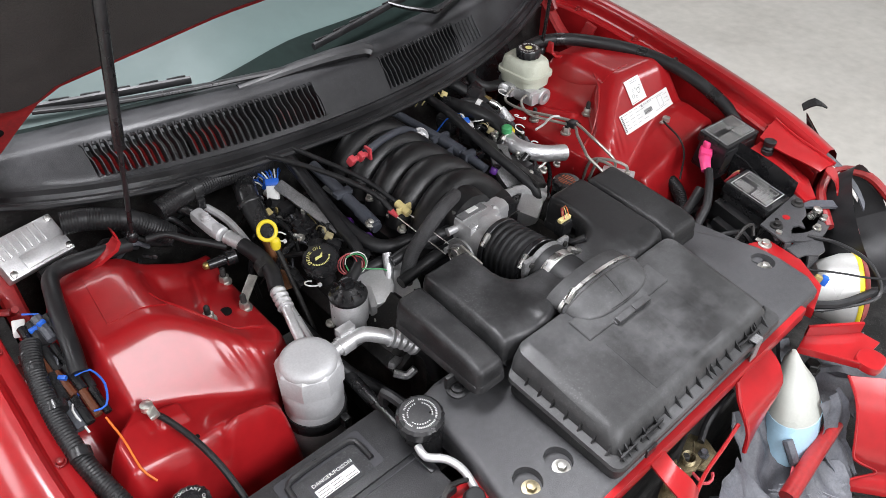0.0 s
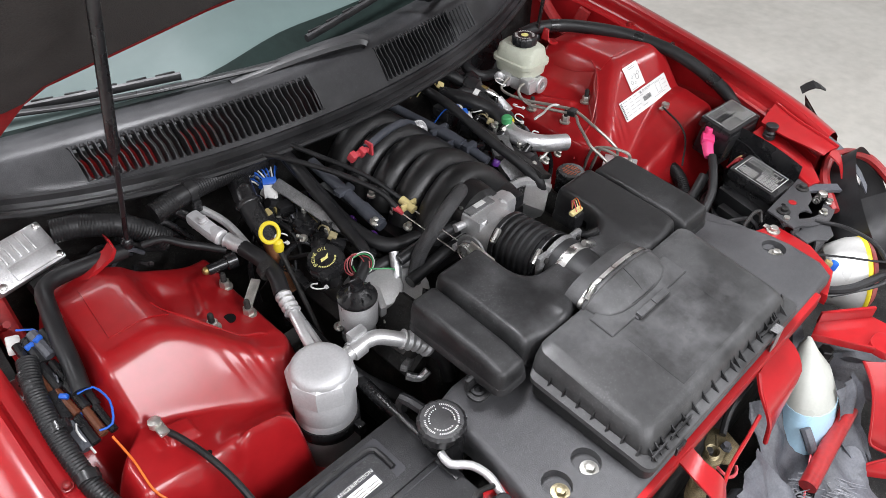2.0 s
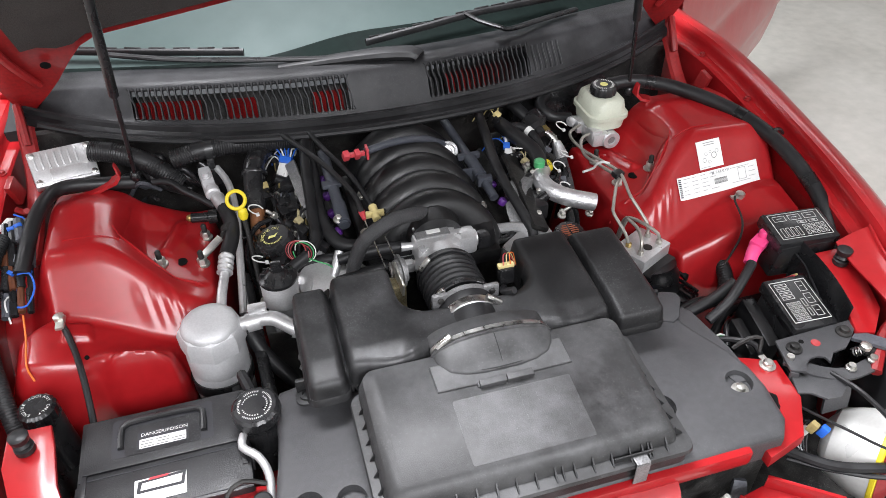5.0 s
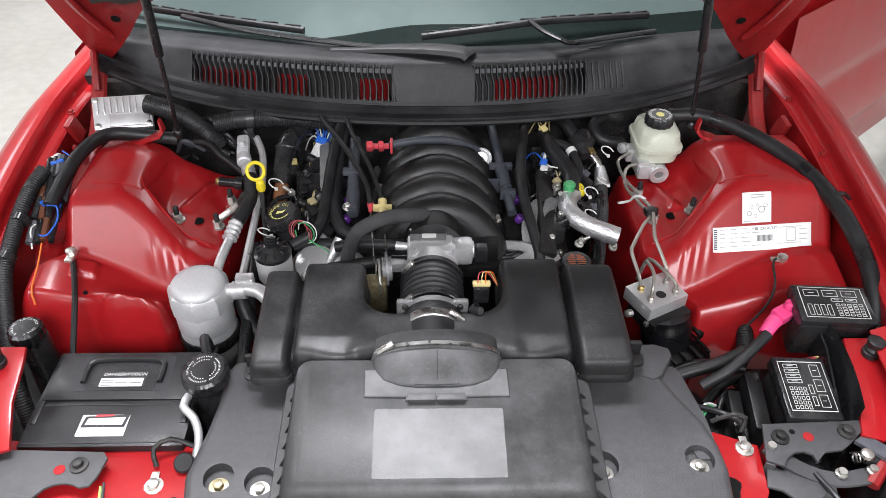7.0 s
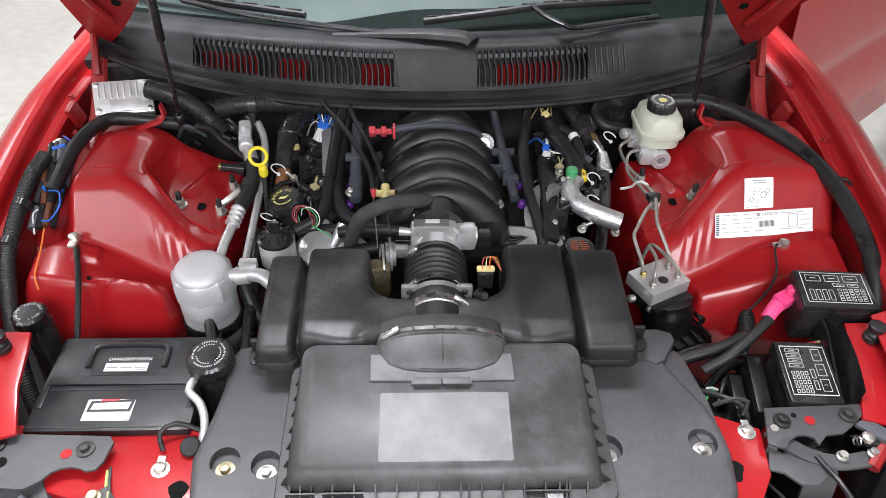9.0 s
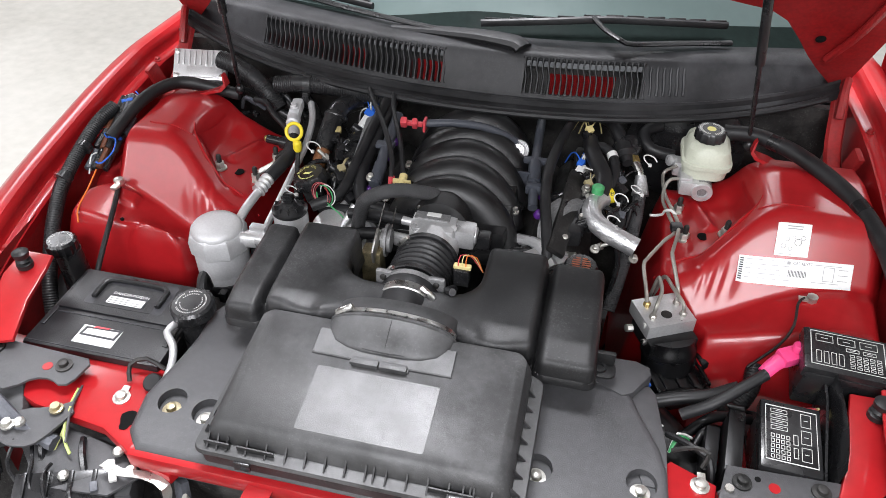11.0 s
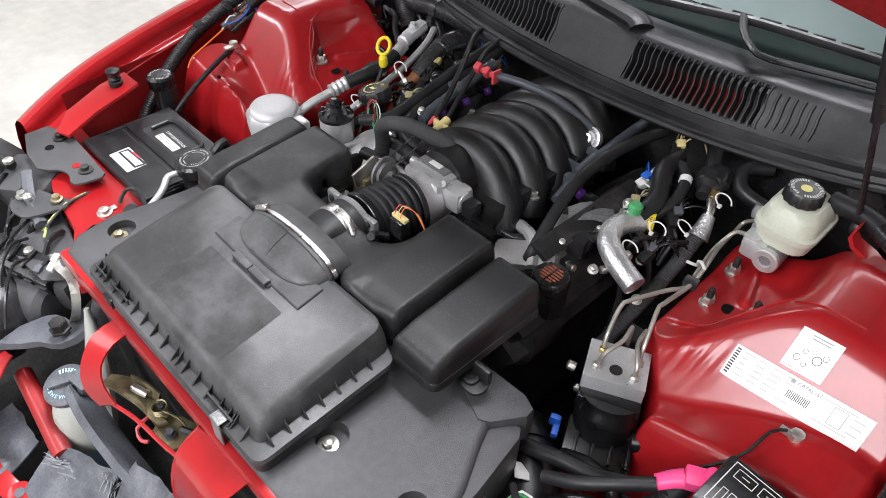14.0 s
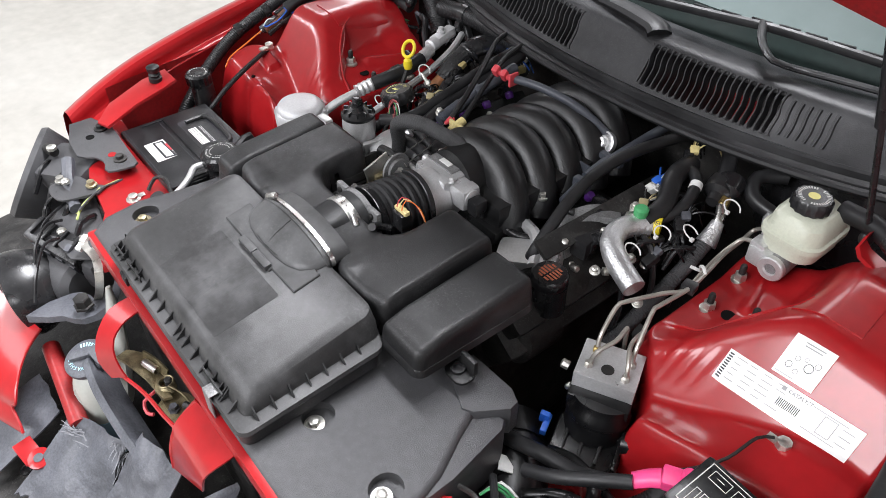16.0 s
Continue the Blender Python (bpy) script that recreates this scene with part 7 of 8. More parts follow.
# fender corners
for side in (-1, 1):
    rl = thing("fender_rail", (side * 0.70, 0.85, 0.70), "red inner rail and torn bracket in the fender corner", "fender rail", "fender rails")
    part("rail", Shape().tube([(side * 0.690, 1.0, 0.93), (side * 0.688, 0.93, 0.88), (side * 0.684, 0.86, 0.82), (side * 0.688, 0.78, 0.775), (side * 0.690, 0.68, 0.755)], 0.016, 8, 0.02, flat=0.6), RED_DULL, rl)
    part("bracket", Shape().box((side * 0.705, 0.800, 0.835), (0.012, 0.03, 0.05), 0.003, turn=pose(0, 0, 0, 20, 0, 15 * side)), RED_DULL, rl)
    part("hook", Shape().tube([(side * 0.715, 0.79, 0.80), (side * 0.695, 0.78, 0.795), (side * 0.69, 0.765, 0.81)], 0.006, 6), RED_DULL, rl)

# ---- left side of the bay ----
battery = thing("battery", (-0.47, 0.23, 0.53), "black car battery with folded carry handle and paper labels", "battery")
part("case", Shape().box((-0.468, 0.222, 0.615), (0.222, 0.168, 0.17), 0.006), BATTERY, battery)
part("cover", Shape().box((-0.468, 0.224, 0.711), (0.232, 0.176, 0.034), 0.004), BATTERY, battery)
for x in (-0.352, -0.584):
    part("side_notch", Shape().box((x, 0.19, 0.716), (0.006, 0.03, 0.016), 0.002), BATTERY, battery)
part("raised_back", Shape().box((-0.468, 0.262, 0.7285), (0.218, 0.092, 0.006), 0.002), BATTERY, battery)
s = Shape().tube([(-0.527, 0.246, 0.734), (-0.527, 0.272, 0.735), (-0.520, 0.288, 0.736), (-0.47, 0.291, 0.736), (-0.42, 0.288, 0.736), (-0.413, 0.272, 0.735), (-0.413, 0.246, 0.734)], 0.0045, 8, 0.008)
part("carry_handle", s, GLOSSY_BLACK, battery)
part("handle_pocket", Shape().prism(rounded(-0.540, 0.232, -0.400, 0.300, 0.006), 0.7312, 0.7318, 0), INK, battery)
part("pocket_floor", Shape().prism(rounded(-0.522, 0.232, -0.418, 0.282, 0.004), 0.7317, 0.7321, 0), BATTERY, battery)
for x in (-0.575, -0.361):
    part("end_rib", Shape().box((x, 0.20, 0.7285), (0.008, 0.05, 0.003), 0.001), BATTERY, battery)
for y in (0.142, 0.208):
    part("lid_seam", Shape().box((-0.468, y, 0.7284), (0.226, 0.0014, 0.001), 0), INK, battery)
lab_battery = part("warning_label", Shape().prism(rounded(-0.505, 0.238, -0.435, 0.268, 0.002), 0.7322, 0.7326, 0), INK, battery, "black and white warning label")
part("label_panel", Shape().prism(rounded(-0.502, 0.239, -0.438, 0.255, 0.001), 0.7329, 0.7332, 0), WHITE, lab_battery)
part("brand_label", Shape().prism(rounded(-0.508, 0.153, -0.440, 0.190, 0.001), 0.7283, 0.7287, 0), WHITE, battery, "white and red maker's label")

acc = thing("air_con_accumulator", (-0.395, 0.431, 0.56), "silver aluminium air conditioning accumulator canister", "accumulator")
s = Shape().lathe([(0.046, 0.0), (0.048, 0.006), (0.048, 0.10), (0.046, 0.11)], (-0.395, 0.431, 0.565), n=32)
part("can", s, CAN, acc)
s = Shape().lathe([(0.047, 0.0), (0.0485, 0.004), (0.0485, 0.035), (0.047, 0.045)], (-0.395, 0.431, 0.670), n=32)
part("shoulder", s, CAN, acc)
s = Shape().lathe([(0.0480, 0.0), (0.0530, 0.005), (0.0540, 0.032), (0.0500, 0.041), (0.043, 0.046)], (-0.395, 0.431, 0.712), n=8)
part("hex_band", s, CAN, acc, sharp=25)
s = Shape().lathe([(0.0450, 0.030), (0.0460, 0.036), (0.0440, 0.042), (0.040, 0.047), (0.030, 0.050), (0.0, 0.0505)], (-0.395, 0.431, 0.718), n=40)
part("dome", s, CAN, acc)
part("strap", Shape().lathe([(0.0505, 0), (0.0515, 0.002), (0.0515, 0.022), (0.0505, 0.024)], (-0.395, 0.431, 0.632), n=32), GLOSSY_BLACK, acc)
part("strap_screw", Shape().box((-0.375, 0.376, 0.644), (0.014, 0.016, 0.022), 0.003), GLOSSY_BLACK, acc)
part("outlet_pipe", Shape().tube([(-0.352, 0.431, 0.742), (-0.32, 0.430, 0.746), (-0.295, 0.424, 0.748), (-0.27, 0.405, 0.74), (-0.245, 0.39, 0.725)], 0.0125, 12, 0.01), ALU, acc)
part("outlet_crimp", Shape().tube([(-0.262, 0.400, 0.737), (-0.240, 0.387, 0.722), (-0.226, 0.376, 0.706)], 0.0165, 14, rib=0.14, pitch=0.010), ALU, acc)
part("outlet_hose", Shape().tube([(-0.230, 0.379, 0.711), (-0.212, 0.365, 0.688), (-0.205, 0.35, 0.64)], 0.0125, 12, 0.01), RUBBER, acc)
part("fitting", Shape().lathe([(0.016, 0), (0.016, 0.022)], (-0.338, 0.431, 0.742), (1, 0, 0.1), n=12).box((-0.318, 0.440, 0.758), (0.030, 0.016, 0.020), 0.003), ALU, acc)
part("inlet_pipe", Shape().tube([(-0.378, 0.465, 0.735), (-0.372, 0.50, 0.752), (-0.362, 0.54, 0.765)], 0.0085, 10, 0.01), ALU, acc)
part("crimp", Shape().tube([(-0.362, 0.54, 0.766), (-0.355, 0.575, 0.775)], 0.014, 12, rib=0.14, pitch=0.010), ALU, acc)

hose = thing("air_con_hose", (-0.35, 0.68, 0.75), "black air conditioning hose with crimped silver ends", "hose")
part("rubber", Shape().tube([(-0.355, 0.575, 0.775), (-0.342, 0.61, 0.785), (-0.340, 0.65, 0.79), (-0.348, 0.69, 0.795)], 0.0135, 12, 0.01), RUBBER, hose)
part("crimp", Shape().tube([(-0.348, 0.69, 0.795), (-0.358, 0.72, 0.80)], 0.0135, 12, rib=0.14, pitch=0.010), ALU, hose)
part("block", Shape().box((-0.372, 0.765, 0.812), (0.024, 0.062, 0.022), 0.007, turn=pose(0, 0, 0, 10, 0, 8)).lathe([(0.009, 0), (0.009, 0.003), (0.006, 0.003), (0.006, 0.010)], (-0.372, 0.76, 0.823), n=12).lathe([(0.013, -0.010), (0.014, -0.006), (0.014, 0.010), (0.011, 0.013)], (-0.366, 0.735, 0.806), (0.2, -1, -0.1), n=14), CAN, hose)
part("pipe", Shape().tube([(-0.352, 0.80, 0.815), (-0.335, 0.76, 0.80), (-0.33, 0.70, 0.775), (-0.335, 0.62, 0.745), (-0.345, 0.50, 0.70)], 0.007, 8, 0.015), ALU, hose)

dip = thing("dipstick", (-0.32, 0.63, 0.74), "yellow plastic ring handled oil dipstick", "dipstick")
s = Shape()
ring = []
for i in range(25):
    a = 2 * math.pi * i / 24
    ring.append((-0.322 + 0.0155 * math.cos(a), 0.640 + 0.008 * math.sin(a), 0.842 + 0.0135 * math.sin(a)))
s.tube(ring, 0.0034, 8, 0.004)
part("ring", s, YELLOW, dip)
part("stem", Shape().lathe([(0.007, 0), (0.009, 0.006), (0.008, 0.018), (0.004, 0.022)], (-0.315, 0.632, 0.806), n=12), YELLOW, dip)
part("guide_tube", Shape().tube([(-0.315, 0.632, 0.808), (-0.312, 0.60, 0.75), (-0.31, 0.55, 0.66)], 0.0045, 8), GRIME, dip)

cap = thing("oil_filler_cap", (-0.268, 0.575, 0.76), "black oil filler cap with yellow printed ring", "oil cap")
part("neck", Shape().lathe([(0.018, 0), (0.018, 0.035)], (-0.262, 0.572, 0.745), (-0.25, -0.1, 1), n=18), GLOSSY_BLACK, cap)
part("grip", Shape().lathe([(0.029, 0), (0.031, 0.003), (0.031, 0.018), (0.028, 0.024), (0.0, 0.0245)], (-0.266, 0.573, 0.778), (-0.25, -0.1, 1), n=48, wave=0.035, teeth=12), GLOSSY_BLACK, cap)

egr = thing("egr_valve", (-0.277, 0.49, 0.66), "grey metal valve with ribbed black plastic top", "valve")
part("body", Shape().lathe([(0.026, 0), (0.026, 0.020), (0.031, 0.026), (0.031, 0.068), (0.028, 0.074)], (-0.276, 0.487, 0.702), n=28), ALU, egr)
part("flange", Shape().box((-0.266, 0.488, 0.684), (0.064, 0.048, 0.022), 0.006), ALU_DULL, egr)
part("top", Shape().lathe([(0.031, 0), (0.032, 0.002), (0.032, 0.006), (0.026, 0.009), (0.014, 0.022), (0.011, 0.024)], (-0.276, 0.487, 0.774), n=28), GLOSSY_BLACK, egr)
for i in range(10):
    a = 2 * math.pi * i / 10
    part("fin", Shape().box((-0.276 + 0.020 * math.cos(a), 0.487 + 0.020 * math.sin(a), 0.7865), (0.014, 0.0016, 0.009), 0, turn=pose(0, 0, 0, 0, 0, math.degrees(a))), GLOSSY_BLACK, egr)
part("connector", Shape().box((-0.276, 0.487, 0.802), (0.018, 0.014, 0.018), 0.003), GLOSSY_BLACK, egr)

ps = thing("power_steering_cap", (-0.338, 0.238, 0.70), "round black reservoir cap with white printed ring", "reservoir cap")
part("reservoir", Shape().lathe([(0.030, -0.09), (0.030, -0.002)], (-0.334, 0.238, 0.735), n=24), GLOSSY_BLACK, ps)
part("grip", Shape().lathe([(0.033, 0), (0.034, 0.003), (0.034, 0.018), (0.030, 0.022), (0.0, 0.0225)], (-0.338, 0.238, 0.745), (-0.05, -0.05, 1), n=60, wave=0.02, teeth=20), GLOSSY_BLACK, ps)
part("hook", Shape().tube([(-0.34, 0.265, 0.755), (-0.352, 0.30, 0.765), (-0.35, 0.305, 0.735)], 0.008, 8), RUBBER, ps)
single("return_pipe", Shape().tube([(-0.362, 0.215, 0.735), (-0.365, 0.195, 0.735), (-0.345, 0.175, 0.732), (-0.335, 0.15, 0.722), (-0.337, 0.12, 0.705)], 0.006, 10, 0.008), ALU, "bent silver metal pipe beside the battery", "pipe")
single("plug_end", Shape().lathe([(0.014, 0), (0.014, 0.03), (0.012, 0.032)], (-0.348, 0.125, 0.69), (0, -0.4, 0.9), n=16), RUBBER, "grey rubber capped hose end by the battery", "hose end")

neck = thing("coolant_neck", (-0.644, 0.332, 0.6), "tall black coolant filler neck with printed cap", "filler neck")
part("tube", Shape().lathe([(0.030, 0), (0.024, 0.10), (0.022, 0.15)], (-0.635, 0.335, 0.585), n=20), GLOSSY_BLACK, neck)
part("cap", Shape().lathe([(0.025, 0), (0.026, 0.004), (0.026, 0.020), (0.022, 0.024), (0, 0.0245)], (-0.640, 0.333, 0.735), n=48, wave=0.03, teeth=16), GLOSSY_BLACK, neck)

# tower studs
def stud(x, y, z, label):
    st = thing("strut_stud", (x, y, z), label, "stud and nut", "strut mount studs")
    part("washer", Shape().lathe([(0.0125, 0), (0.0125, 0.003), (0.010, 0.004)], (x, y, z), n=18), ZINC, st)
    part("nut", Shape().lathe([(0.0092, 0.004), (0.0092, 0.014), (0.008, 0.016)], (x, y, z), n=6), ZINC, st)
    part("thread", Shape().lathe([(0.0050, 0.016), (0.0050, 0.029), (0.0035, 0.032)], (x, y, z), n=12), GRIME, st)
    return st


def on_tower(x, y):
    return tower_height(abs(x), y, x > 0)


a = stud(-0.467, 0.597, on_tower(-0.467, 0.597) - 0.002, "zinc plated strut mount nut on a dark stud")
for x, y in ((-0.401, 0.608), (-0.393, 0.690), (0.483, 0.609), (0.418, 0.612), (0.41, 0.70)):
    copy_thing(a, pose(x, y, on_tower(x, y) - 0.002))
for x, y in ((-0.435, 0.607), (0.449, 0.610)):
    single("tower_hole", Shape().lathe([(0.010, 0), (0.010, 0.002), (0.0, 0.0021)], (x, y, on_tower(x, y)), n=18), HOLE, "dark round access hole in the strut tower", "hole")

for x, y in ((-0.583, 0.428), (-0.443, 0.338)):
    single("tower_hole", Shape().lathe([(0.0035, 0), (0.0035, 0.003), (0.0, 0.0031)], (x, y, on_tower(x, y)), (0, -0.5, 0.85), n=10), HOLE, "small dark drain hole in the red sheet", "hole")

# body ground straps
s = Shape().tube([(-0.618, 0.486, 0.772), (-0.606, 0.46, 0.770), (-0.59, 0.41, 0.757), (-0.580, 0.36, 0.735), (-0.575, 0.31, 0.70)], 0.005, 8, 0.01)
g = thing("ground_cable", (-0.618, 0.486, 0.765), "black ground cable bolted to the red tower", "ground cable")
part("cable", s, RUBBER, g)
part("lug", Shape().box((-0.616, 0.482, 0.776), (0.014, 0.03, 0.006), 0.002).lathe([(0.009, 0), (0.009, 0.010), (0.005, 0.012)], (-0.618, 0.490, 0.774), n=8), ZINC, g)
g = thing("ground_cable", (0.612, 0.488, 0.75), "thin ground wire bolted to the red tower", "ground cable")
part("cable", Shape().tube([(0.60, 0.483, 0.762), (0.588, 0.465, 0.764), (0.580, 0.425, 0.752), (0.560, 0.395, 0.735), (0.52, 0.37, 0.70)], 0.0022, 6, 0.01), GRIME, g)
part("lug", Shape().lathe([(0.009, 0), (0.009, 0.010), (0.005, 0.012)], (0.612, 0.484, 0.757), n=8).box((0.602, 0.483, 0.760), (0.02, 0.010, 0.004), 0.001), ZINC, g)

# left harness in the fender channel
single("wiring_loom", Shape().tube([(-0.50, 0.778, 0.826), (-0.56, 0.772, 0.838), (-0.605, 0.766, 0.846), (-0.630, 0.748, 0.850), (-0.642, 0.700, 0.856), (-0.652, 0.650, 0.852), (-0.660, 0.600, 0.838), (-0.668, 0.565, 0.822)], 0.0125, 14, 0.01), RUBBER, "thick taped black wiring loom behind the tower", "wiring loom")
single("wiring_loom", Shape().tube([(-0.700, 0.640, 0.845), (-0.712, 0.595, 0.832), (-0.719, 0.531, 0.805), (-0.716, 0.458, 0.775), (-0.703, 0.40, 0.745), (-0.688, 0.35, 0.71), (-0.665, 0.29, 0.66), (-0.64, 0.24, 0.58)], 0.0135, 16, rib=0.07, pitch=0.0045), RUBBER, "corrugated black wiring loom along the fender channel", "wiring loom")
conn = thing("connector_bundle", (-0.68, 0.58, 0.79), "cluster of black wiring plugs with blue locks", "wiring plugs")
BROWN = material("brown_plug_plastic", (0.11, 0.035, 0.015), 0.5, vary=0.2)
for k in range(16):
    rng = random.Random(60 + k)
    y0, x0 = 0.652 - 0.040 * (k // 4), -0.700 + 0.0125 * (k % 4)
    z0 = 0.838 - 0.017 * (k // 4) + rng.uniform(-0.004, 0.006)
    p = part("plug", Shape().tube([(x0 + rng.uniform(-0.004, 0.004), y0 + 0.022, z0 + 0.010), (x0 + 0.002, y0 - 0.018, z0 - 0.006)], rng.uniform(0.0055, 0.0078), 8, 0.02), (GLOSSY_BLACK, GLOSSY_BLACK, GREY_PLASTIC, GLOSSY_BLACK, BROWN)[k % 5], conn)
    if k in (1, 2, 9, 11):
        part("lock", Shape().box((x0, y0 + 0.006, z0 + 0.010), (0.012, 0.007, 0.007), 0.002, turn=pose(0, 0, 0, -15, 0, 15 * k)), BLUE, p)
part("white_plug", Shape().box((-0.700, 0.690, 0.835), (0.018, 0.034, 0.012), 0.003, turn=pose(0, 0, 0, -10, 12, -12)), WHITE_PLASTIC, conn)
part("blue_wire", Shape().tube([(-0.674, 0.565, 0.822), (-0.655, 0.560, 0.824), (-0.648, 0.535, 0.812), (-0.660, 0.510, 0.800), (-0.676, 0.515, 0.796)], 0.0016, 6, 0.008), BLUE, conn)
part("orange_wire", Shape().tube([(-0.668, 0.50, 0.79), (-0.664, 0.46, 0.775), (-0.664, 0.42, 0.757), (-0.655, 0.40, 0.742)], 0.0016, 6, 0.008), ORANGE, conn)
for k in range(9):
    rng = random.Random(40 + k)
    y0 = 0.70 - 0.018 * k
    z0 = 0.848 - 0.0072 * k
    part("wire", Shape().tube([(-0.690 + rng.uniform(-0.015, 0.02), y0, z0), (-0.684 + rng.uniform(-0.018, 0.02), y0 - 0.022, z0 + rng.uniform(-0.002, 0.010)), (-0.688 + rng.uniform(-0.015, 0.02), y0 - 0.05, z0 - 0.018)], 0.0016, 5, 0.008), (BLUE, GLOSSY_BLACK, WHITE_PLASTIC, GLOSSY_BLACK, GREY_PLASTIC, GLOSSY_BLACK)[k % 6], conn)
for k, y in enumerate((0.62, 0.54, 0.47)):
    part("tape_band", Shape().tube([(-0.707 - 0.004 * k, y + 0.006, 0.838 - 0.026 * k), (-0.709 - 0.004 * k, y - 0.006, 0.834 - 0.026 * k)], 0.0145, 14, 0.006), GLOSSY_BLACK, conn)

ecu = thing("control_module", (-0.61, 0.86, 0.80), "silver finned engine control module by the firewall", "control module")
TE = pose(0, 0, 0, 42, 4, 16)
MODULE = (-0.628, 0.858, 0.836)
part("case", Shape().box(MODULE, (0.112, 0.070, 0.026), 0.004, turn=TE), ALU, ecu)
at = Matrix.Translation(MODULE) @ TE
for k in range(7):
    part("cooling_fin", Shape().box(at @ Vector((-0.046 + 0.0120 * k, 0.014, 0.0145)), (0.0035, 0.032, 0.005), 0.001, turn=TE), ALU, ecu)
part("raised_lid", Shape().box(at @ Vector((0.012, -0.018, 0.0145)), (0.076, 0.024, 0.005), 0.0015, turn=TE), ALU, ecu)
for k in range(4):
    part("screw", Shape().lathe([(0.0055, 0), (0.0055, 0.004), (0.003, 0.005)], at @ Vector((-0.048 + 0.096 * (k % 2), -0.027 + 0.054 * (k // 2), 0.013)), TE @ Vector((0, 0, 1)), n=10), STEEL, ecu)
part("connector", Shape().box(at @ Vector((0.020, -0.048, -0.002)), (0.070, 0.020, 0.022), 0.003, turn=TE), GLOSSY_BLACK, ecu)
for k, c in enumerate((GREEN, WHITE_PLASTIC, CREAM, GREEN, WHITE_PLASTIC, GREY_PLASTIC, GREEN)):
    a = at @ Vector((-0.012 + 0.009 * k, -0.058, 0.0))
    part("wire", Shape().tube([a, a + Vector((-0.010, -0.014, -0.004)), a + Vector((0.004, -0.026 - 0.002 * k, -0.016)), a + Vector((0.035, -0.022, -0.022))], 0.0016, 5, 0.008), c, ecu)
single("heater_hose", Shape().tube([(-0.572, 0.852, 0.862), (-0.535, 0.842, 0.858), (-0.49, 0.825, 0.845), (-0.455, 0.812, 0.822), (-0.425, 0.80, 0.79)], 0.0195, 16, rib=0.045, pitch=0.0045), RUBBER, "fat corrugated black hose below the cowl", "hose")
single("heater_hose", Shape().tube([(-0.43, 0.81, 0.842), (-0.36, 0.815, 0.850), (-0.28, 0.825, 0.842), (-0.20, 0.84, 0.825)], 0.0185, 16, rib=0.045, pitch=0.0045), RUBBER, "fat corrugated black conduit below the cowl", "hose")

hc = thing("hose_clamp", (-0.362, 0.815, 0.83), "black plastic clip round the corrugated conduit", "clip")
part("band", Shape().tube([(-0.368, 0.8145, 0.8495), (-0.352, 0.816, 0.8495)], 0.0205, 16, 0.01), GLOSSY_BLACK, hc)
part("foot", Shape().box((-0.360, 0.797, 0.830), (0.014, 0.012, 0.022), 0.003), GLOSSY_BLACK, hc)
for k in range(7):
    rng = random.Random(300 + k)
    x0, y0 = rng.uniform(-0.50, -0.38), rng.uniform(0.80, 0.88)
    single("firewall_hose", Shape().tube([(x0, y0, 0.79 + rng.uniform(0, 0.03)), (x0 + rng.uniform(0.0, 0.04), y0 - 0.01, 0.80 + rng.uniform(-0.02, 0.02)), (x0 + rng.uniform(0.03, 0.08), y0 - rng.uniform(0, 0.03), 0.76)], rng.choice((0.005, 0.008, 0.011)), 10, 0.008), RUBBER if k % 2 else GLOSSY_BLACK, "black hose end crowded against the firewall", "hose", "firewall hoses")

# ---- right side of the bay ----
mc = thing("brake_master_cylinder", (0.44, 0.74, 0.74), "cream plastic brake fluid reservoir on an aluminium master cylinder", "brake cylinder")
tank = Shape().loft([[Vector((x, y, z)) for x, y in rounded(0.398 + d, 0.712 + d, 0.488 - d, 0.826 - d, 0.026)] for z, d in ((0.802, 0.012), (0.806, 0.006), (0.826, 0.004), (0.828, 0.0), (0.836, 0.0), (0.838, 0.004), (0.860, 0.008), (0.868, 0.016))])
part("reservoir", tank, RESERVOIR, mc)
capo = part("cap", Shape().lathe([(0.024, 0), (0.027, 0.002), (0.027, 0.016), (0.024, 0.020), (0.0, 0.0202)], (0.440, 0.762, 0.869), n=48, wave=0.035, teeth=14), GLOSSY_BLACK, mc)
part("emblem", Shape().lathe([(0.008, 0), (0.008, 0.0006)], (0.440, 0.762, 0.8892), n=20), YELLOW_PRINT, capo)
part("cylinder", Shape().lathe([(0.017, 0), (0.020, 0.008), (0.020, 0.12), (0.017, 0.125)], (0.443, 0.705, 0.786), (-0.05, 1, 0.05), n=22), ALU_DULL, mc)
part("port_body", Shape().box((0.424, 0.735, 0.790), (0.045, 0.060, 0.030), 0.007).box((0.412, 0.722, 0.800), (0.024, 0.024, 0.022), 0.004).box((0.405, 0.775, 0.795), (0.03, 0.03, 0.03), 0.006), ALU, mc)
part("end_plug", Shape().lathe([(0.019, 0), (0.0195, 0.008), (0.018, 0.010), (0.010, 0.0102), (0.007, 0.004)], (0.443, 0.712, 0.788), (0.03, -1, -0.02), n=24), ALU, mc)
part("side_bolt", Shape().lathe([(0.011, 0), (0.011, 0.012), (0.006, 0.014)], (0.392, 0.785, 0.80), (-0.8, -0.5, 0.2), n=12), ALU, mc)
single("brake_booster", Shape().lathe([(0.09, 0.0), (0.12, 0.02), (0.12, 0.05), (0.06, 0.08)], (0.42, 0.95, 0.76), (0, -1, 0), n=28), GLOSSY_BLACK, "black brake servo drum against the firewall", "brake servo")

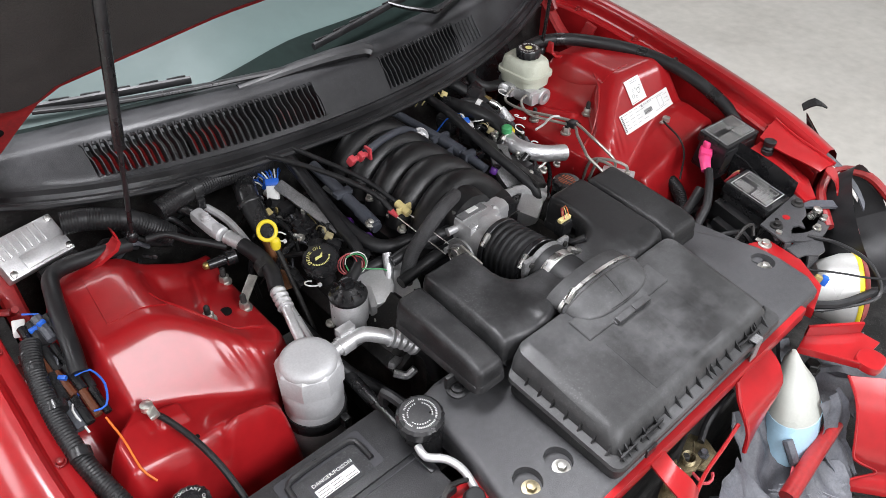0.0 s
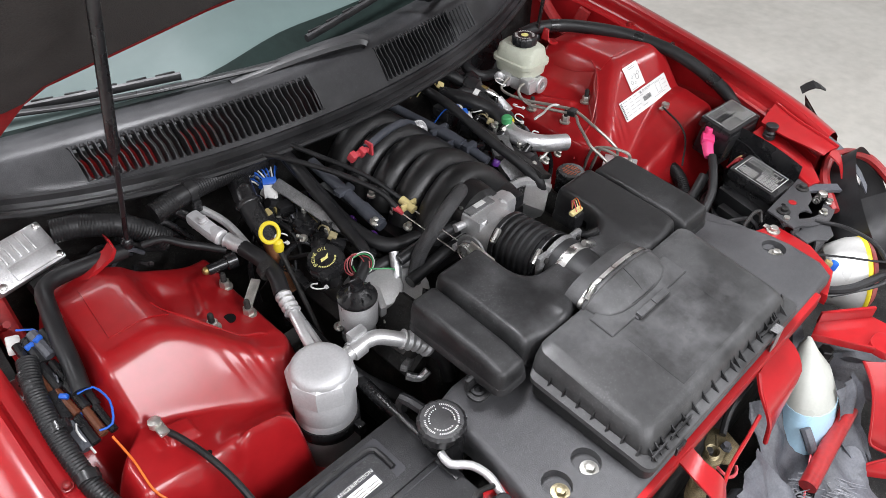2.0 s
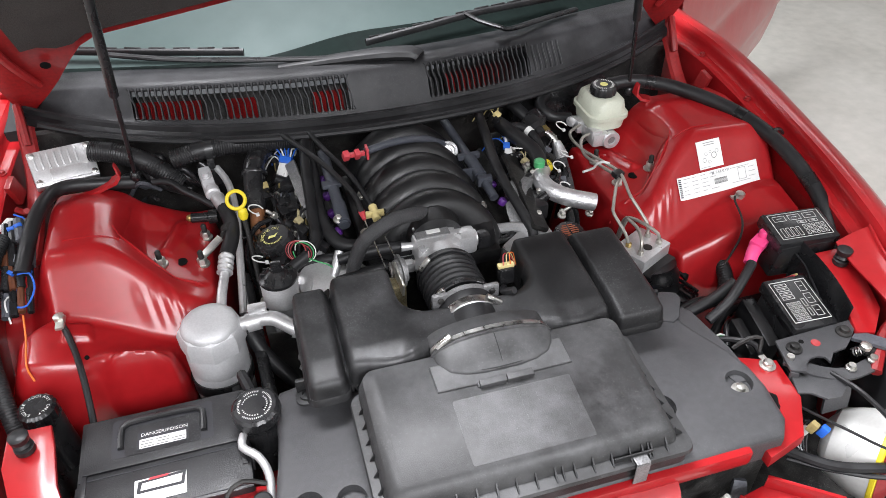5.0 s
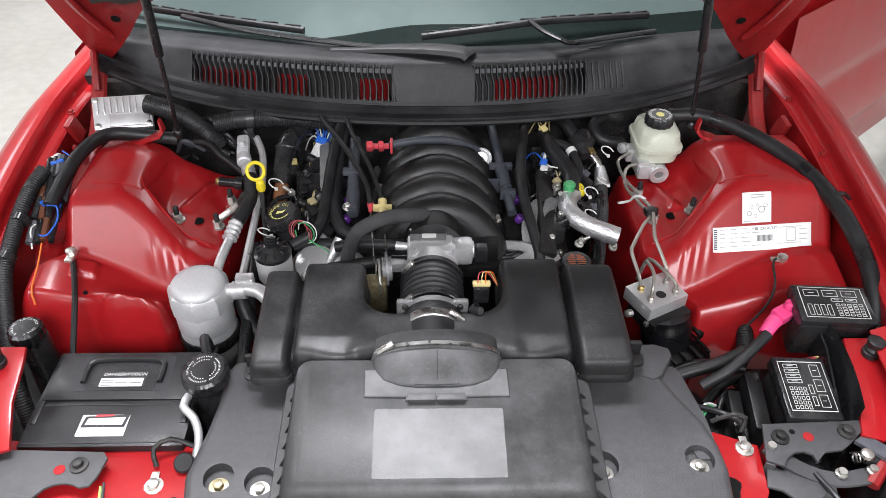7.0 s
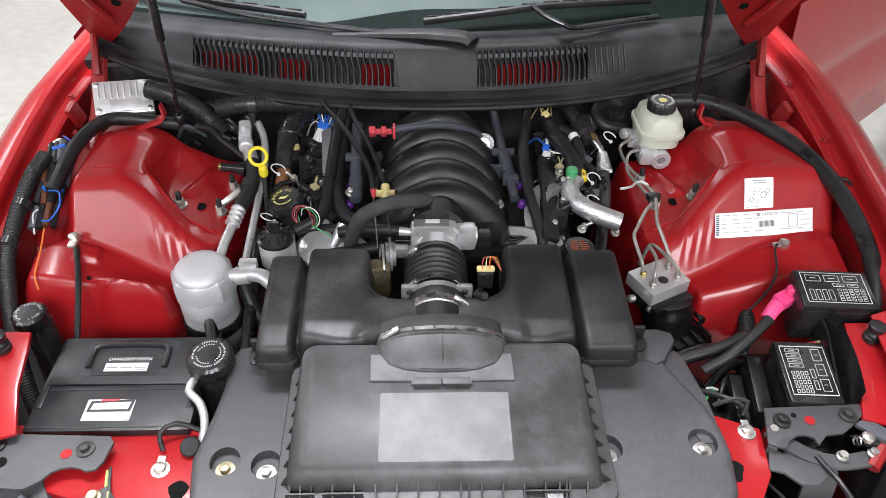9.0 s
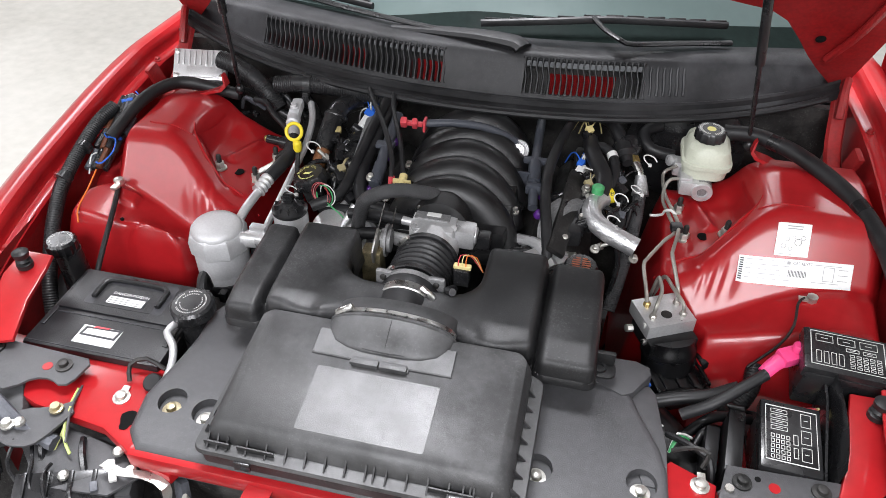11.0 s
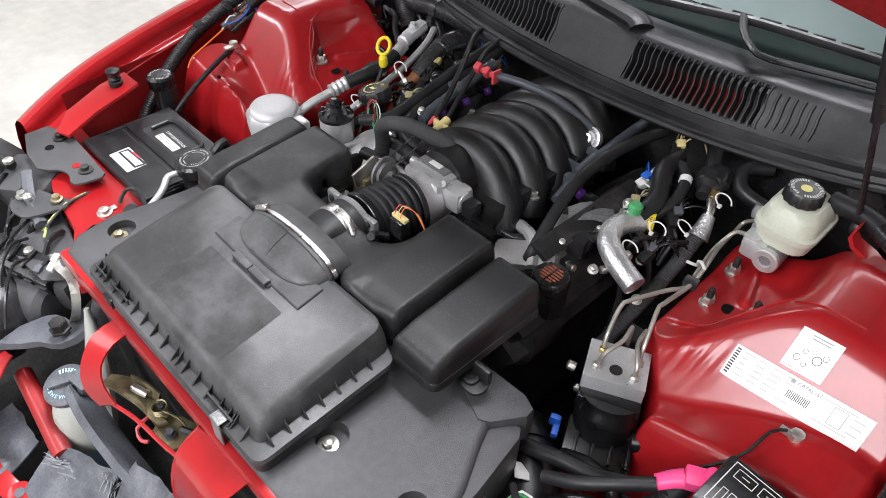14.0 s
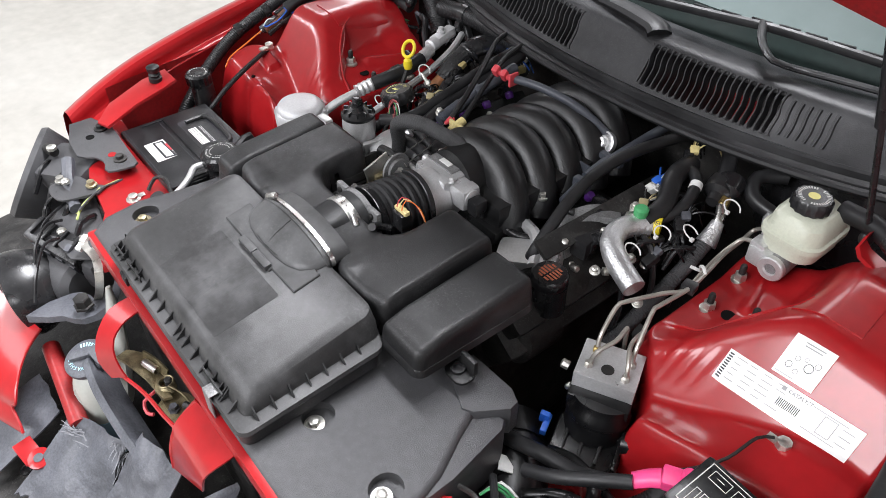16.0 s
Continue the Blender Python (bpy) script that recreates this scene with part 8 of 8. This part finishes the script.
absu = thing("brake_valve_block", (0.385, 0.45, 0.60), "aluminium brake valve block with steel pipes on top", "valve block")
TW = pose(0, 0, 0, 0, 0, 27)
part("block", Shape().box((0.3885, 0.4455, 0.7085), (0.084, 0.068, 0.027), 0.0015, turn=TW), ALU, absu)
part("motor", Shape().box((0.396, 0.431, 0.684), (0.086, 0.072, 0.026), 0.006, turn=TW).lathe([(0.0, -0.062), (0.038, -0.060), (0.0425, -0.054), (0.0425, -0.030), (0.0445, -0.028), (0.0445, -0.018), (0.041, -0.012), (0.041, 0.0)], (0.404, 0.420, 0.690), (-0.12, 0.30, 0.95), n=32), BLACK, absu)
for dx, dy in ((-0.026, -0.048), (0.042, -0.014)):
    part("side_screw", Shape().lathe([(0.005, 0), (0.005, 0.006), (0.003, 0.007)], (0.3885 + dx, 0.4455 + dy, 0.690), (0.45, -0.85, 0.2), n=10), STEEL, absu)
part("side_bolt", Shape().lathe([(0.007, 0), (0.007, 0.010), (0.004, 0.012)], (0.342, 0.418, 0.695), (-0.9, -0.4, 0.2), n=8), ZINC, absu)
for x, y in ((0.361, 0.449), (0.371, 0.421), (0.409, 0.465), (0.419, 0.440)):
    part("fitting", Shape().lathe([(0.0062, 0), (0.0062, 0.006), (0.004, 0.008)], (x, y, 0.722), n=6), BRASS if x < 0.365 else TUBE, absu)
part("port", Shape().lathe([(0.009, 0), (0.009, 0.0006), (0.006, 0.0008)], (0.393, 0.435, 0.722), n=16), GRIME, absu)
TUBES = ([(0.361, 0.449, 0.724), (0.356, 0.458, 0.745), (0.347, 0.494, 0.768), (0.352, 0.508, 0.774), (0.378, 0.552, 0.783), (0.394, 0.575, 0.787), (0.386, 0.625, 0.782), (0.376, 0.680, 0.776), (0.378, 0.712, 0.784), (0.386, 0.722, 0.796), (0.409, 0.721, 0.803)],
         [(0.409, 0.465, 0.724), (0.406, 0.470, 0.750), (0.391, 0.512, 0.782), (0.391, 0.525, 0.786), (0.399, 0.578, 0.794), (0.392, 0.628, 0.789), (0.380, 0.690, 0.780), (0.376, 0.745, 0.776), (0.378, 0.766, 0.784), (0.397, 0.760, 0.804)],
         [(0.371, 0.421, 0.724), (0.374, 0.430, 0.746), (0.380, 0.458, 0.752), (0.376, 0.482, 0.754), (0.374, 0.490, 0.748), (0.370, 0.50, 0.70)],
         [(0.419, 0.440, 0.724), (0.416, 0.444, 0.742), (0.398, 0.468, 0.752), (0.388, 0.505, 0.742), (0.384, 0.518, 0.72), (0.38, 0.525, 0.66)])
for k in TUBES:
    part("brake_tube", Shape().tube(k, 0.0033, 8, 0.006), TUBE, absu)
part("tube_clip", Shape().box((0.396, 0.582, 0.791), (0.020, 0.018, 0.013), 0.003, turn=pose(0, 0, 0, 0, 0, 10)), GLOSSY_BLACK, absu)
part("hook_clip", Shape().tube([(0.396, 0.618, 0.792), (0.386, 0.626, 0.794), (0.378, 0.634, 0.786), (0.376, 0.642, 0.772), (0.366, 0.650, 0.762), (0.356, 0.648, 0.762)], 0.0026, 6, 0.005), WHITE_PLASTIC, absu)

single("foil_hose", Shape().tube([(0.268, 0.655, 0.778), (0.256, 0.636, 0.781), (0.250, 0.610, 0.782), (0.258, 0.582, 0.780), (0.285, 0.563, 0.772), (0.334, 0.548, 0.760)], 0.0175, 18, 0.006), FOIL, "fuel hose wrapped in crinkled silver foil", "hose")
fc = thing("fuel_valve_cap", (0.254, 0.648, 0.78), "green capped fuel service valve with a yellow tag", "valve cap")
part("cap", Shape().lathe([(0.011, 0), (0.0115, 0.012), (0.008, 0.015)], (0.256, 0.645, 0.797), n=16), GREEN, fc)
part("tag", Shape().lathe([(0.014, 0), (0.014, 0.022)], (0.264, 0.655, 0.781), (1, 0.45, 0.05), n=16), YELLOW, fc)
psr = thing("coolant_reservoir_cap", (0.245, 0.47, 0.70), "black filler cap with faded orange print", "filler cap")
part("cap", Shape().lathe([(0.027, 0), (0.028, 0.003), (0.028, 0.014), (0.025, 0.018), (0.0, 0.0185)], (0.245, 0.467, 0.755), n=40, wave=0.02, teeth=14), GLOSSY_BLACK, psr)
part("neck", Shape().lathe([(0.025, 0), (0.024, 0.05)], (0.246, 0.472, 0.70), n=20), GLOSSY_BLACK, psr)
arm = thing("coolant_outlet", (0.20, 0.56, 0.66), "grey cast bracket arm at the engine front", "bracket")
part("arm", ribbon([(0.228, 0.630, 0.764), (0.204, 0.612, 0.768), (0.188, 0.580, 0.758), (0.190, 0.552, 0.73), (0.196, 0.535, 0.69)], [(0.010, -0.012, 0.002), (0.014, -0.014, 0.002), (0.020, -0.006, 0.004), (0.022, 0.0, 0.004), (0.020, 0.0, 0)], 0.020), ALU_DULL, arm)
part("rib", ribbon([(0.216, 0.612, 0.772), (0.196, 0.590, 0.770), (0.190, 0.556, 0.742)], [(0.002, -0.002, 0.008)] * 3, 0.004), ALU, arm)
part("bolt", Shape().lathe([(0.008, 0), (0.008, 0.004), (0.006, 0.005), (0.006, 0.018), (0.004, 0.02)], (0.218, 0.545, 0.722), (0.9, -0.2, 0.35), n=8), ZINC, arm)
part("bolt", Shape().lathe([(0.007, 0), (0.007, 0.012), (0.004, 0.014)], (0.232, 0.622, 0.770), (0.9, -0.2, 0.35), n=8), ZINC, arm)
heat = thing("heater_pipe", (0.33, 0.66, 0.7), "steel heater pipe with brass union and foil collar", "pipe")
part("valve", Shape().lathe([(0.014, 0), (0.022, 0.006), (0.022, 0.030), (0.016, 0.034), (0.012, 0.044)], (0.304, 0.812, 0.818), (0.15, -0.85, -0.35), n=22), GLOSSY_BLACK, heat)
part("union", Shape().lathe([(0.010, 0), (0.010, 0.020)], (0.314, 0.777, 0.803), (0.3, -0.85, -0.25), n=6), BRASS, heat)
part("pipe", Shape().tube([(0.320, 0.760, 0.798), (0.330, 0.745, 0.790), (0.335, 0.728, 0.772)], 0.008, 10), STEEL, heat)
part("foil_collar", Shape().tube([(0.333, 0.738, 0.785), (0.336, 0.722, 0.768), (0.337, 0.712, 0.758)], (0.010, 0.017), 12, 0.004), FOIL, heat)
part("sleeve", Shape().tube([(0.336, 0.718, 0.762), (0.334, 0.66, 0.72), (0.322, 0.59, 0.66), (0.31, 0.54, 0.61)], 0.0125, 12, rib=0.06, pitch=0.004), SLEEVE, heat)

hh = thing("heater_hose", (0.6, 0.6, 0.70), "thick smooth black hose along the fender", "hose")
HOSE = [(0.47, 0.80, 0.865), (0.53, 0.785, 0.872), (0.60, 0.735, 0.868), (0.67, 0.64, 0.856), (0.705, 0.54, 0.838), (0.722, 0.45, 0.805), (0.722, 0.38, 0.77), (0.715, 0.30, 0.70)]
part("hose", Shape().tube(HOSE, 0.0145, 14), RUBBER, hh)
run = curve(HOSE, 0.01)
for k in (8, 26, 44):
    part("tape_band", Shape().tube([run[k], run[k + 2]], 0.0152, 14, smooth=False), GLOSSY_BLACK, hh)
part("retaining_clip", Shape().tube([run[34] + Vector((0, 0, 0.012)), run[34] + Vector((0.018, 0.004, 0.010)), run[34] + Vector((0.034, 0.008, -0.004))], 0.004, 6), GLOSSY_BLACK, hh)

def fuse_box(name, x0, y0, x1, y1, z, turn_z, label):
    f = thing(name, ((x0 + x1) / 2, (y0 + y1) / 2, z - 0.08), label, "fuse box", "fuse boxes")
    cx, cy = (x0 + x1) / 2, (y0 + y1) / 2
    t = pose(0, 0, 0, 8, 0, turn_z)
    w, d = x1 - x0, y1 - y0
    part("base", Shape().box((cx, cy, z - 0.048), (w * 0.94, d * 0.94, 0.075), 0.006, turn=t), GLOSSY_BLACK, f)
    part("cover", Shape().box((cx, cy, z - 0.012), (w, d, 0.024), 0.005, turn=t), GLOSSY_BLACK, f)
    m = Matrix.Translation((cx, cy, z)) @ t
    lab_ = Shape()
    for a, b, c, e in ((-0.42, -0.40, 0.42, -0.388), (-0.42, 0.388, 0.42, 0.40), (-0.42, -0.40, -0.41, 0.40), (0.41, -0.40, 0.42, 0.40)):
        lab_.prism([(a * w, b * d), (c * w, b * d), (c * w, e * d), (a * w, e * d)], 0.0006, 0.0010, 0, m=m)
    part("label_border", lab_, PRINT, f, "pale printed fuse chart")
    chart = Shape()
    cells = [(-0.36 + 0.25 * k, 0.16, -0.16 + 0.25 * k, 0.33) for k in range(3)] + [(-0.02 + 0.19 * k, 0.03, 0.13 + 0.19 * k, 0.11) for k in range(2)]
    cells += [(-0.36 + 0.085 * k, -0.34, -0.30 + 0.085 * k, -0.06) for k in range(4)] + [(0.02 + 0.075 * k, -0.34 + 0.085 * r, 0.075 + 0.075 * k, -0.28 + 0.085 * r) for k in range(5) for r in range(4)]
    if d > w:
        # the front box: the same chart turned on its side
        cells = [(b * 0.98, -c * 0.98, e * 0.98, -a * 0.98) for a, b, c, e in cells]
    for a, b, c, e in cells:
        g = 0.007 / (w / 0.1), 0.007 / (d / 0.1)
        for x0_, y0_, x1_, y1_ in ((a, b, c, b + g[1]), (a, e - g[1], c, e), (a, b, a + g[0], e), (c - g[0], b, c, e)):
            chart.prism([(x0_ * w, y0_ * d), (x1_ * w, y0_ * d), (x1_ * w, y1_ * d), (x0_ * w, y1_ * d)], 0.0006, 0.0010, 0, m=m)
        if c - a > 0.12 and e - b > 0.05:
            chart.prism([((a + 0.3 * (c - a)) * w, (b + e) / 2 * d), ((a + 0.7 * (c - a)) * w, (b + e) / 2 * d), ((a + 0.7 * (c - a)) * w, ((b + e) / 2 + g[1]) * d), ((a + 0.3 * (c - a)) * w, ((b + e) / 2 + g[1]) * d)], 0.0006, 0.0010, 0, m=m)
    part("chart", chart, PRINT, f)
    return f


fuse_box("fuse_box", 0.572, 0.305, 0.690, 0.380, 0.790, -4, "shiny black fuse box with printed chart by the fender")
fuse_box("fuse_box", 0.515, 0.165, 0.595, 0.272, 0.738, -3, "shiny black fuse box with printed chart near the front")
tray = thing("fuse_box_tray", (0.62, 0.25, 0.60), "black plastic tray carrying the fuse boxes", "tray")
part("side_wall", Shape().prism([(0.15, 0.60), (0.30, 0.60), (0.31, 0.76), (0.28, 0.755), (0.18, 0.70), (0.15, 0.69)], 0, 0.004, 0.001, m=Matrix(((0, 0, 1, 0.604), (1, 0, 0, 0), (0, 1, 0, 0), (0, 0, 0, 1)))), GLOSSY_BLACK, tray)
part("floor_plate", Shape().box((0.61, 0.25, 0.62), (0.16, 0.2, 0.01), 0.003), GLOSSY_BLACK, tray)
pk = thing("battery_terminal_cover", (0.56, 0.345, 0.72), "bright pink plastic jump terminal cover", "terminal cover")
part("boot", Shape().tube([(0.528, 0.322, 0.742), (0.540, 0.334, 0.750), (0.550, 0.342, 0.754)], (0.0105, 0.0125), 10, flat=0.8), PINK, pk)
part("cover", Shape().box((0.563, 0.350, 0.758), (0.034, 0.026, 0.018), 0.004, turn=pose(0, 0, 0, 4, 0, 30)), PINK, pk)
part("stud_cap", Shape().lathe([(0.0085, 0), (0.0085, 0.012), (0.007, 0.014)], (0.572, 0.356, 0.765), n=12), PINK, pk)
part("cable", Shape().tube([(0.53, 0.318, 0.745), (0.50, 0.295, 0.735), (0.46, 0.27, 0.715), (0.42, 0.26, 0.69)], 0.009, 12, rib=0.05, pitch=0.004), RUBBER, pk)

# stickers on the right tower
def on_slope(u, v):
    """A point on the front slope of the right tower."""
    y = 0.508 + v
    x = 0.497 + u
    return Vector((x, y, tower_height(x, y, True)))


def sticker(name, u0, v0, u1, v1, lift, mat):
    return Shape().sheet(lambda a, b: tuple(on_slope(u0 + (u1 - u0) * a, v0 + (v1 - v0) * b) + Vector((0, -0.7, 0.7)) * lift), 24, 10)


lab = thing("emission_label", (0.58, 0.52, 0.77), "long white printed emission label on the red tower", "label")
part("film", sticker("film", 0.0, 0.0, 0.173, 0.028, 0.0022, WHITE), WHITE, lab)
lab2 = thing("belt_label", (0.57, 0.55, 0.80), "square white belt routing label on the red tower", "label")
part("film", sticker("film", 0.052, 0.031, 0.103, 0.066, 0.0022, WHITE), WHITE, lab2)

# fender stops
for side, x, y, z in ((-1, -0.638, 0.247, 0.800), (1, 0.666, 0.265, 0.785)):
    st = thing("hood_stop", (x, y, z - 0.03), "ribbed rubber hood stop on a red bracket", "hood stop", "hood stops")
    part("rubber", Shape().lathe([(0.013, -0.03), (0.013, -0.022), (0.009, -0.020), (0.012, -0.016), (0.009, -0.012), (0.012, -0.008), (0.013, 0.0), (0.010, 0.002)], (x, y, z), n=18), RUBBER, st)
    part("bracket", Shape().prism([(-0.03, 0.03), (0.025, 0.03), (0.03, -0.02), (0.01, -0.10), (-0.03, -0.14), (-0.06, -0.13), (-0.04, -0.06), (-0.035, 0)], -0.006, 0.0, 0.003, m=Matrix.Translation((x, y, z - 0.03)) @ Matrix.Diagonal((side, 1, 1, 1)) @ pose(0, 0, 0, 12, 0, 0)), RED, st)
# ---- printing ----
def letters(text, size):
    """The outline of a word as a flat shape, its middle at the origin."""
    cu = bpy.data.curves.new("word", "FONT")
    cu.body, cu.size, cu.align_x, cu.align_y, cu.resolution_u = text, size, "CENTER", "CENTER", 2
    ob = bpy.data.objects.new("word", cu)
    scene.collection.objects.link(ob)
    me = bpy.data.meshes.new_from_object(ob.evaluated_get(bpy.context.evaluated_depsgraph_get()))
    vs, fs = [Vector(v.co) for v in me.vertices], [tuple(p.vertices) for p in me.polygons]
    bpy.data.objects.remove(ob)
    bpy.data.curves.remove(cu)
    bpy.data.meshes.remove(me)
    return vs, fs


def word(text, size, m):
    vs, fs = letters(text, size)
    return Shape().add([m @ v for v in vs], fs)


def ring_word(text, size, radius, m, start=0, sweep=180):
    """Letters round a cap, reading clockwise; start and sweep in degrees."""
    s = Shape()
    n = len(text)
    for i, ch in enumerate(text):
        if ch == " ":
            continue
        a = radians(start + sweep / 2 - sweep * (i + 0.5) / n + 90)
        k = m @ Matrix.Translation((radius * math.cos(a), radius * math.sin(a), 0)) @ Matrix.Rotation(a - math.pi / 2, 4, "Z")
        vs, fs = letters(ch, size)
        s.add([k @ v for v in vs], fs)
    return s


def ring_bars(n, r0, r1, m, fill=0.6, skip=()):
    s = Shape()
    for i in range(n):
        if i in skip:
            continue
        a, b = 2 * math.pi * i / n, 2 * math.pi * (i + fill) / n
        s.add([m @ Vector((r * math.cos(t), r * math.sin(t), 0)) for r, t in ((r0, a), (r1, a), (r1, b), (r0, b))], [(0, 1, 2, 3)])
    return s


def on_axis(c, axis, h=0.0, spin=0):
    q = Vector((0, 0, 1)).rotation_difference(Vector(axis).normalized()).to_matrix().to_4x4()
    return Matrix.Translation(Vector(c)) @ q @ Matrix.Translation((0, 0, h)) @ Matrix.Rotation(radians(spin), 4, "Z")


m = on_axis((-0.266, 0.573, 0.778), (-0.25, -0.1, 1), 0.0250)
part("print", ring_word("ENGINE OIL", 0.0085, 0.0185, m, 25, 150), YELLOW_PRINT, cap)
part("print", ring_bars(40, 0.016, 0.019, m, 0.6, skip=[i for i in range(40) if i < 22 or i > 36]), YELLOW_PRINT, cap)
part("oil_symbol", Shape().add([m @ Vector(v) for v in ((-0.009, -0.003, 0), (0.004, -0.004, 0), (0.010, 0.004, 0), (0.006, 0.003, 0), (0.003, 0.001, 0), (-0.006, 0.003, 0))], [(0, 1, 2, 3, 4, 5)]), YELLOW_PRINT, cap)
m = on_axis((-0.338, 0.238, 0.745), (-0.05, -0.05, 1), 0.0229)
part("print", ring_bars(56, 0.0218, 0.0245, m, 0.45, skip=(9, 10, 20, 21, 32, 33, 46)), PRINT, ps)
part("print", ring_bars(30, 0.0165, 0.0185, m, 0.45, skip=(4, 5, 14, 15, 24, 25)), PRINT, ps)
m = on_axis((-0.640, 0.333, 0.735), (0, 0, 1), 0.0248)
part("print", ring_word("ENGINE COOLANT ONLY", 0.0062, 0.0175, m, 0, 330), PRINT, neck)
m = on_axis((0.245, 0.467, 0.755), (0, 0, 1), 0.0188)
s = Shape()
for i in range(6):
    w = 0.016 * math.sqrt(max(0.1, 1 - ((i - 2.5) / 3.2) ** 2))
    for x0, x1 in ((-w, -0.002), (0.001, w)):
        s.add([m @ Vector(v) for v in ((x0, -0.0155 + 0.0056 * i, 0), (x1, -0.0155 + 0.0056 * i, 0), (x1, -0.0122 + 0.0056 * i, 0), (x0, -0.0122 + 0.0056 * i, 0))], [(0, 1, 2, 3)])
part("print", s, material("faded_orange_print", (0.34, 0.09, 0.04), 0.6, vary=0.5, scale=120), psr)
m = on_axis((0.440, 0.762, 0.869), (0, 0, 1), 0.0206)
part("print", ring_bars(34, 0.0165, 0.0215, m, 0.6, skip=(8, 9, 25, 26)), PRINT, mc)
m = on_axis((-0.195, -0.097, 0.582), (0.1, -0.25, 1), 0.0175, 200)
part("print", ring_word("WASHER", 0.0085, 0.021, m, 0, 110), material("pale_blue_print", (0.35, 0.62, 0.72), 0.5), wt)
part("print", ring_bars(30, 0.018, 0.025, m, 0.6, skip=[i for i in range(30) if i < 17 or i > 27]), material("pale_blue_print", (0.35, 0.62, 0.72), 0.5), wt)
part("print", word("FUEL", 0.010, Matrix.Translation((0.279, 0.6515, 0.793)) @ pose(0, 0, 0, 45, 0, 24)), INK, fc)

# battery labels
part("print", word("DANGER/POISON", 0.0082, Matrix.Translation((-0.468, 0.2625, 0.7329))), WHITE, lab_battery)
s = Shape()
for i in range(3):
    for k in range(3 - (i == 2)):
        x0 = -0.500 + 0.021 * k
        s.prism([(x0, 0.2405 + 0.0048 * i), (x0 + 0.018, 0.2405 + 0.0048 * i), (x0 + 0.018, 0.2415 + 0.0048 * i), (x0, 0.2415 + 0.0048 * i)], 0.7334, 0.7335, 0)
part("print", s, INK, lab_battery)
part("brand_shape", Shape().prism([(-0.505, 0.168), (-0.443, 0.168), (-0.440, 0.190), (-0.503, 0.187)], 0.7289, 0.7291, 0), INK, battery)
part("brand_shape", Shape().prism([(-0.500, 0.172), (-0.447, 0.172), (-0.445, 0.185), (-0.498, 0.183)], 0.7293, 0.7295, 0), WHITE, battery)
part("brand_shape", Shape().prism([(-0.49, 0.186), (-0.465, 0.187), (-0.462, 0.190), (-0.488, 0.190)], 0.7293, 0.7295, 0), CLIP_RED, battery)
battery.location += Vector((-0.004, 0.004, -0.010))

# labels on the tower
def label_bits(cells, u0, v0, u1, v1, mat, parent, name="print", joined=True):
    """Printed patches in the label's own fractions."""
    s = Shape()
    for a0, b0, a1, b1 in cells:
        s.sheet(lambda a, b: tuple(on_slope(u0 + (u1 - u0) * (a0 + (a1 - a0) * a), v0 + (v1 - v0) * (b0 + (b1 - b0) * b)) + Vector((0, -0.7, 0.7)) * 0.0027), 3, 2)
        if not joined:
            part(name, s, mat, parent)
            s = Shape()
    if joined:
        part(name, s, mat, parent)


rng = random.Random(9)
E1 = (0.0, 0.0, 0.173, 0.028)
label_bits([(0.012, 0.10 + 0.085 * k, 0.045, 0.15 + 0.085 * k) for k in range(10)], *E1, INK, lab, "bar_code")
label_bits([(0.07 + 0.11 * c, 0.20 + 0.17 * r, 0.07 + 0.11 * c + rng.uniform(0.05, 0.10), 0.222 + 0.17 * r) for r in range(5) for c in range(4) if not (c > 2 and r in (1, 2))], *E1, SMALL_PRINT, lab, "small_print")
label_bits([(0.45 + 0.0125 * k, 0.36, 0.456 + 0.0125 * k, 0.60) for k in range(13)], *E1, INK, lab, "bar_code")
label_bits([(0.43, 0.80, 0.46, 0.92), (0.66, 0.22, 0.90, 0.24), (0.66, 0.86, 0.90, 0.88), (0.75, 0.30, 0.755, 0.82), (0.84, 0.30, 0.845, 0.82), (0.75, 0.80, 0.84, 0.82), (0.75, 0.30, 0.84, 0.32), (0.88, 0.35, 0.96, 0.37), (0.88, 0.55, 0.96, 0.57), (0.88, 0.75, 0.96, 0.77)], *E1, SMALL_PRINT, lab, "print_line", False)
vs, fs = letters("CATALYST", 1.0)
w = max(v.x for v in vs) - min(v.x for v in vs)
s = Shape()
s.add([on_slope(0.080 + 0.018 + v.x / w * 0.030, 0.0240 + v.y * 0.0042) + Vector((0, -0.7, 0.7)) * 0.0027 for v in vs], fs)
part("word", s, INK, lab)
E2 = (0.052, 0.031, 0.103, 0.066)
for bar in ((0.28, 0.88, 0.76, 0.91), (0.30, 0.80, 0.74, 0.83), (0.06, 0.05, 0.5, 0.065)):
    label_bits([bar], *E2, SMALL_PRINT, lab2, "small_print")
s = Shape()
for cx, cy, r in ((0.24, 0.30, 0.08), (0.45, 0.22, 0.06), (0.66, 0.42, 0.11), (0.34, 0.50, 0.06), (0.52, 0.56, 0.05), (0.80, 0.55, 0.07)):
    for i in range(14):
        a, b = 2 * math.pi * i / 14, 2 * math.pi * (i + 1) / 14
        q = [on_slope(0.052 + 0.051 * (cx + rr * math.cos(t)), 0.031 + 0.035 * (cy + rr * math.sin(t))) + Vector((0, -0.7, 0.7)) * 0.0027 for rr, t in ((r, a), (r, b), (r * 0.84, b), (r * 0.84, a))]
        s.add(q, [(0, 1, 2, 3)])
part("diagram", s, INK, lab2)
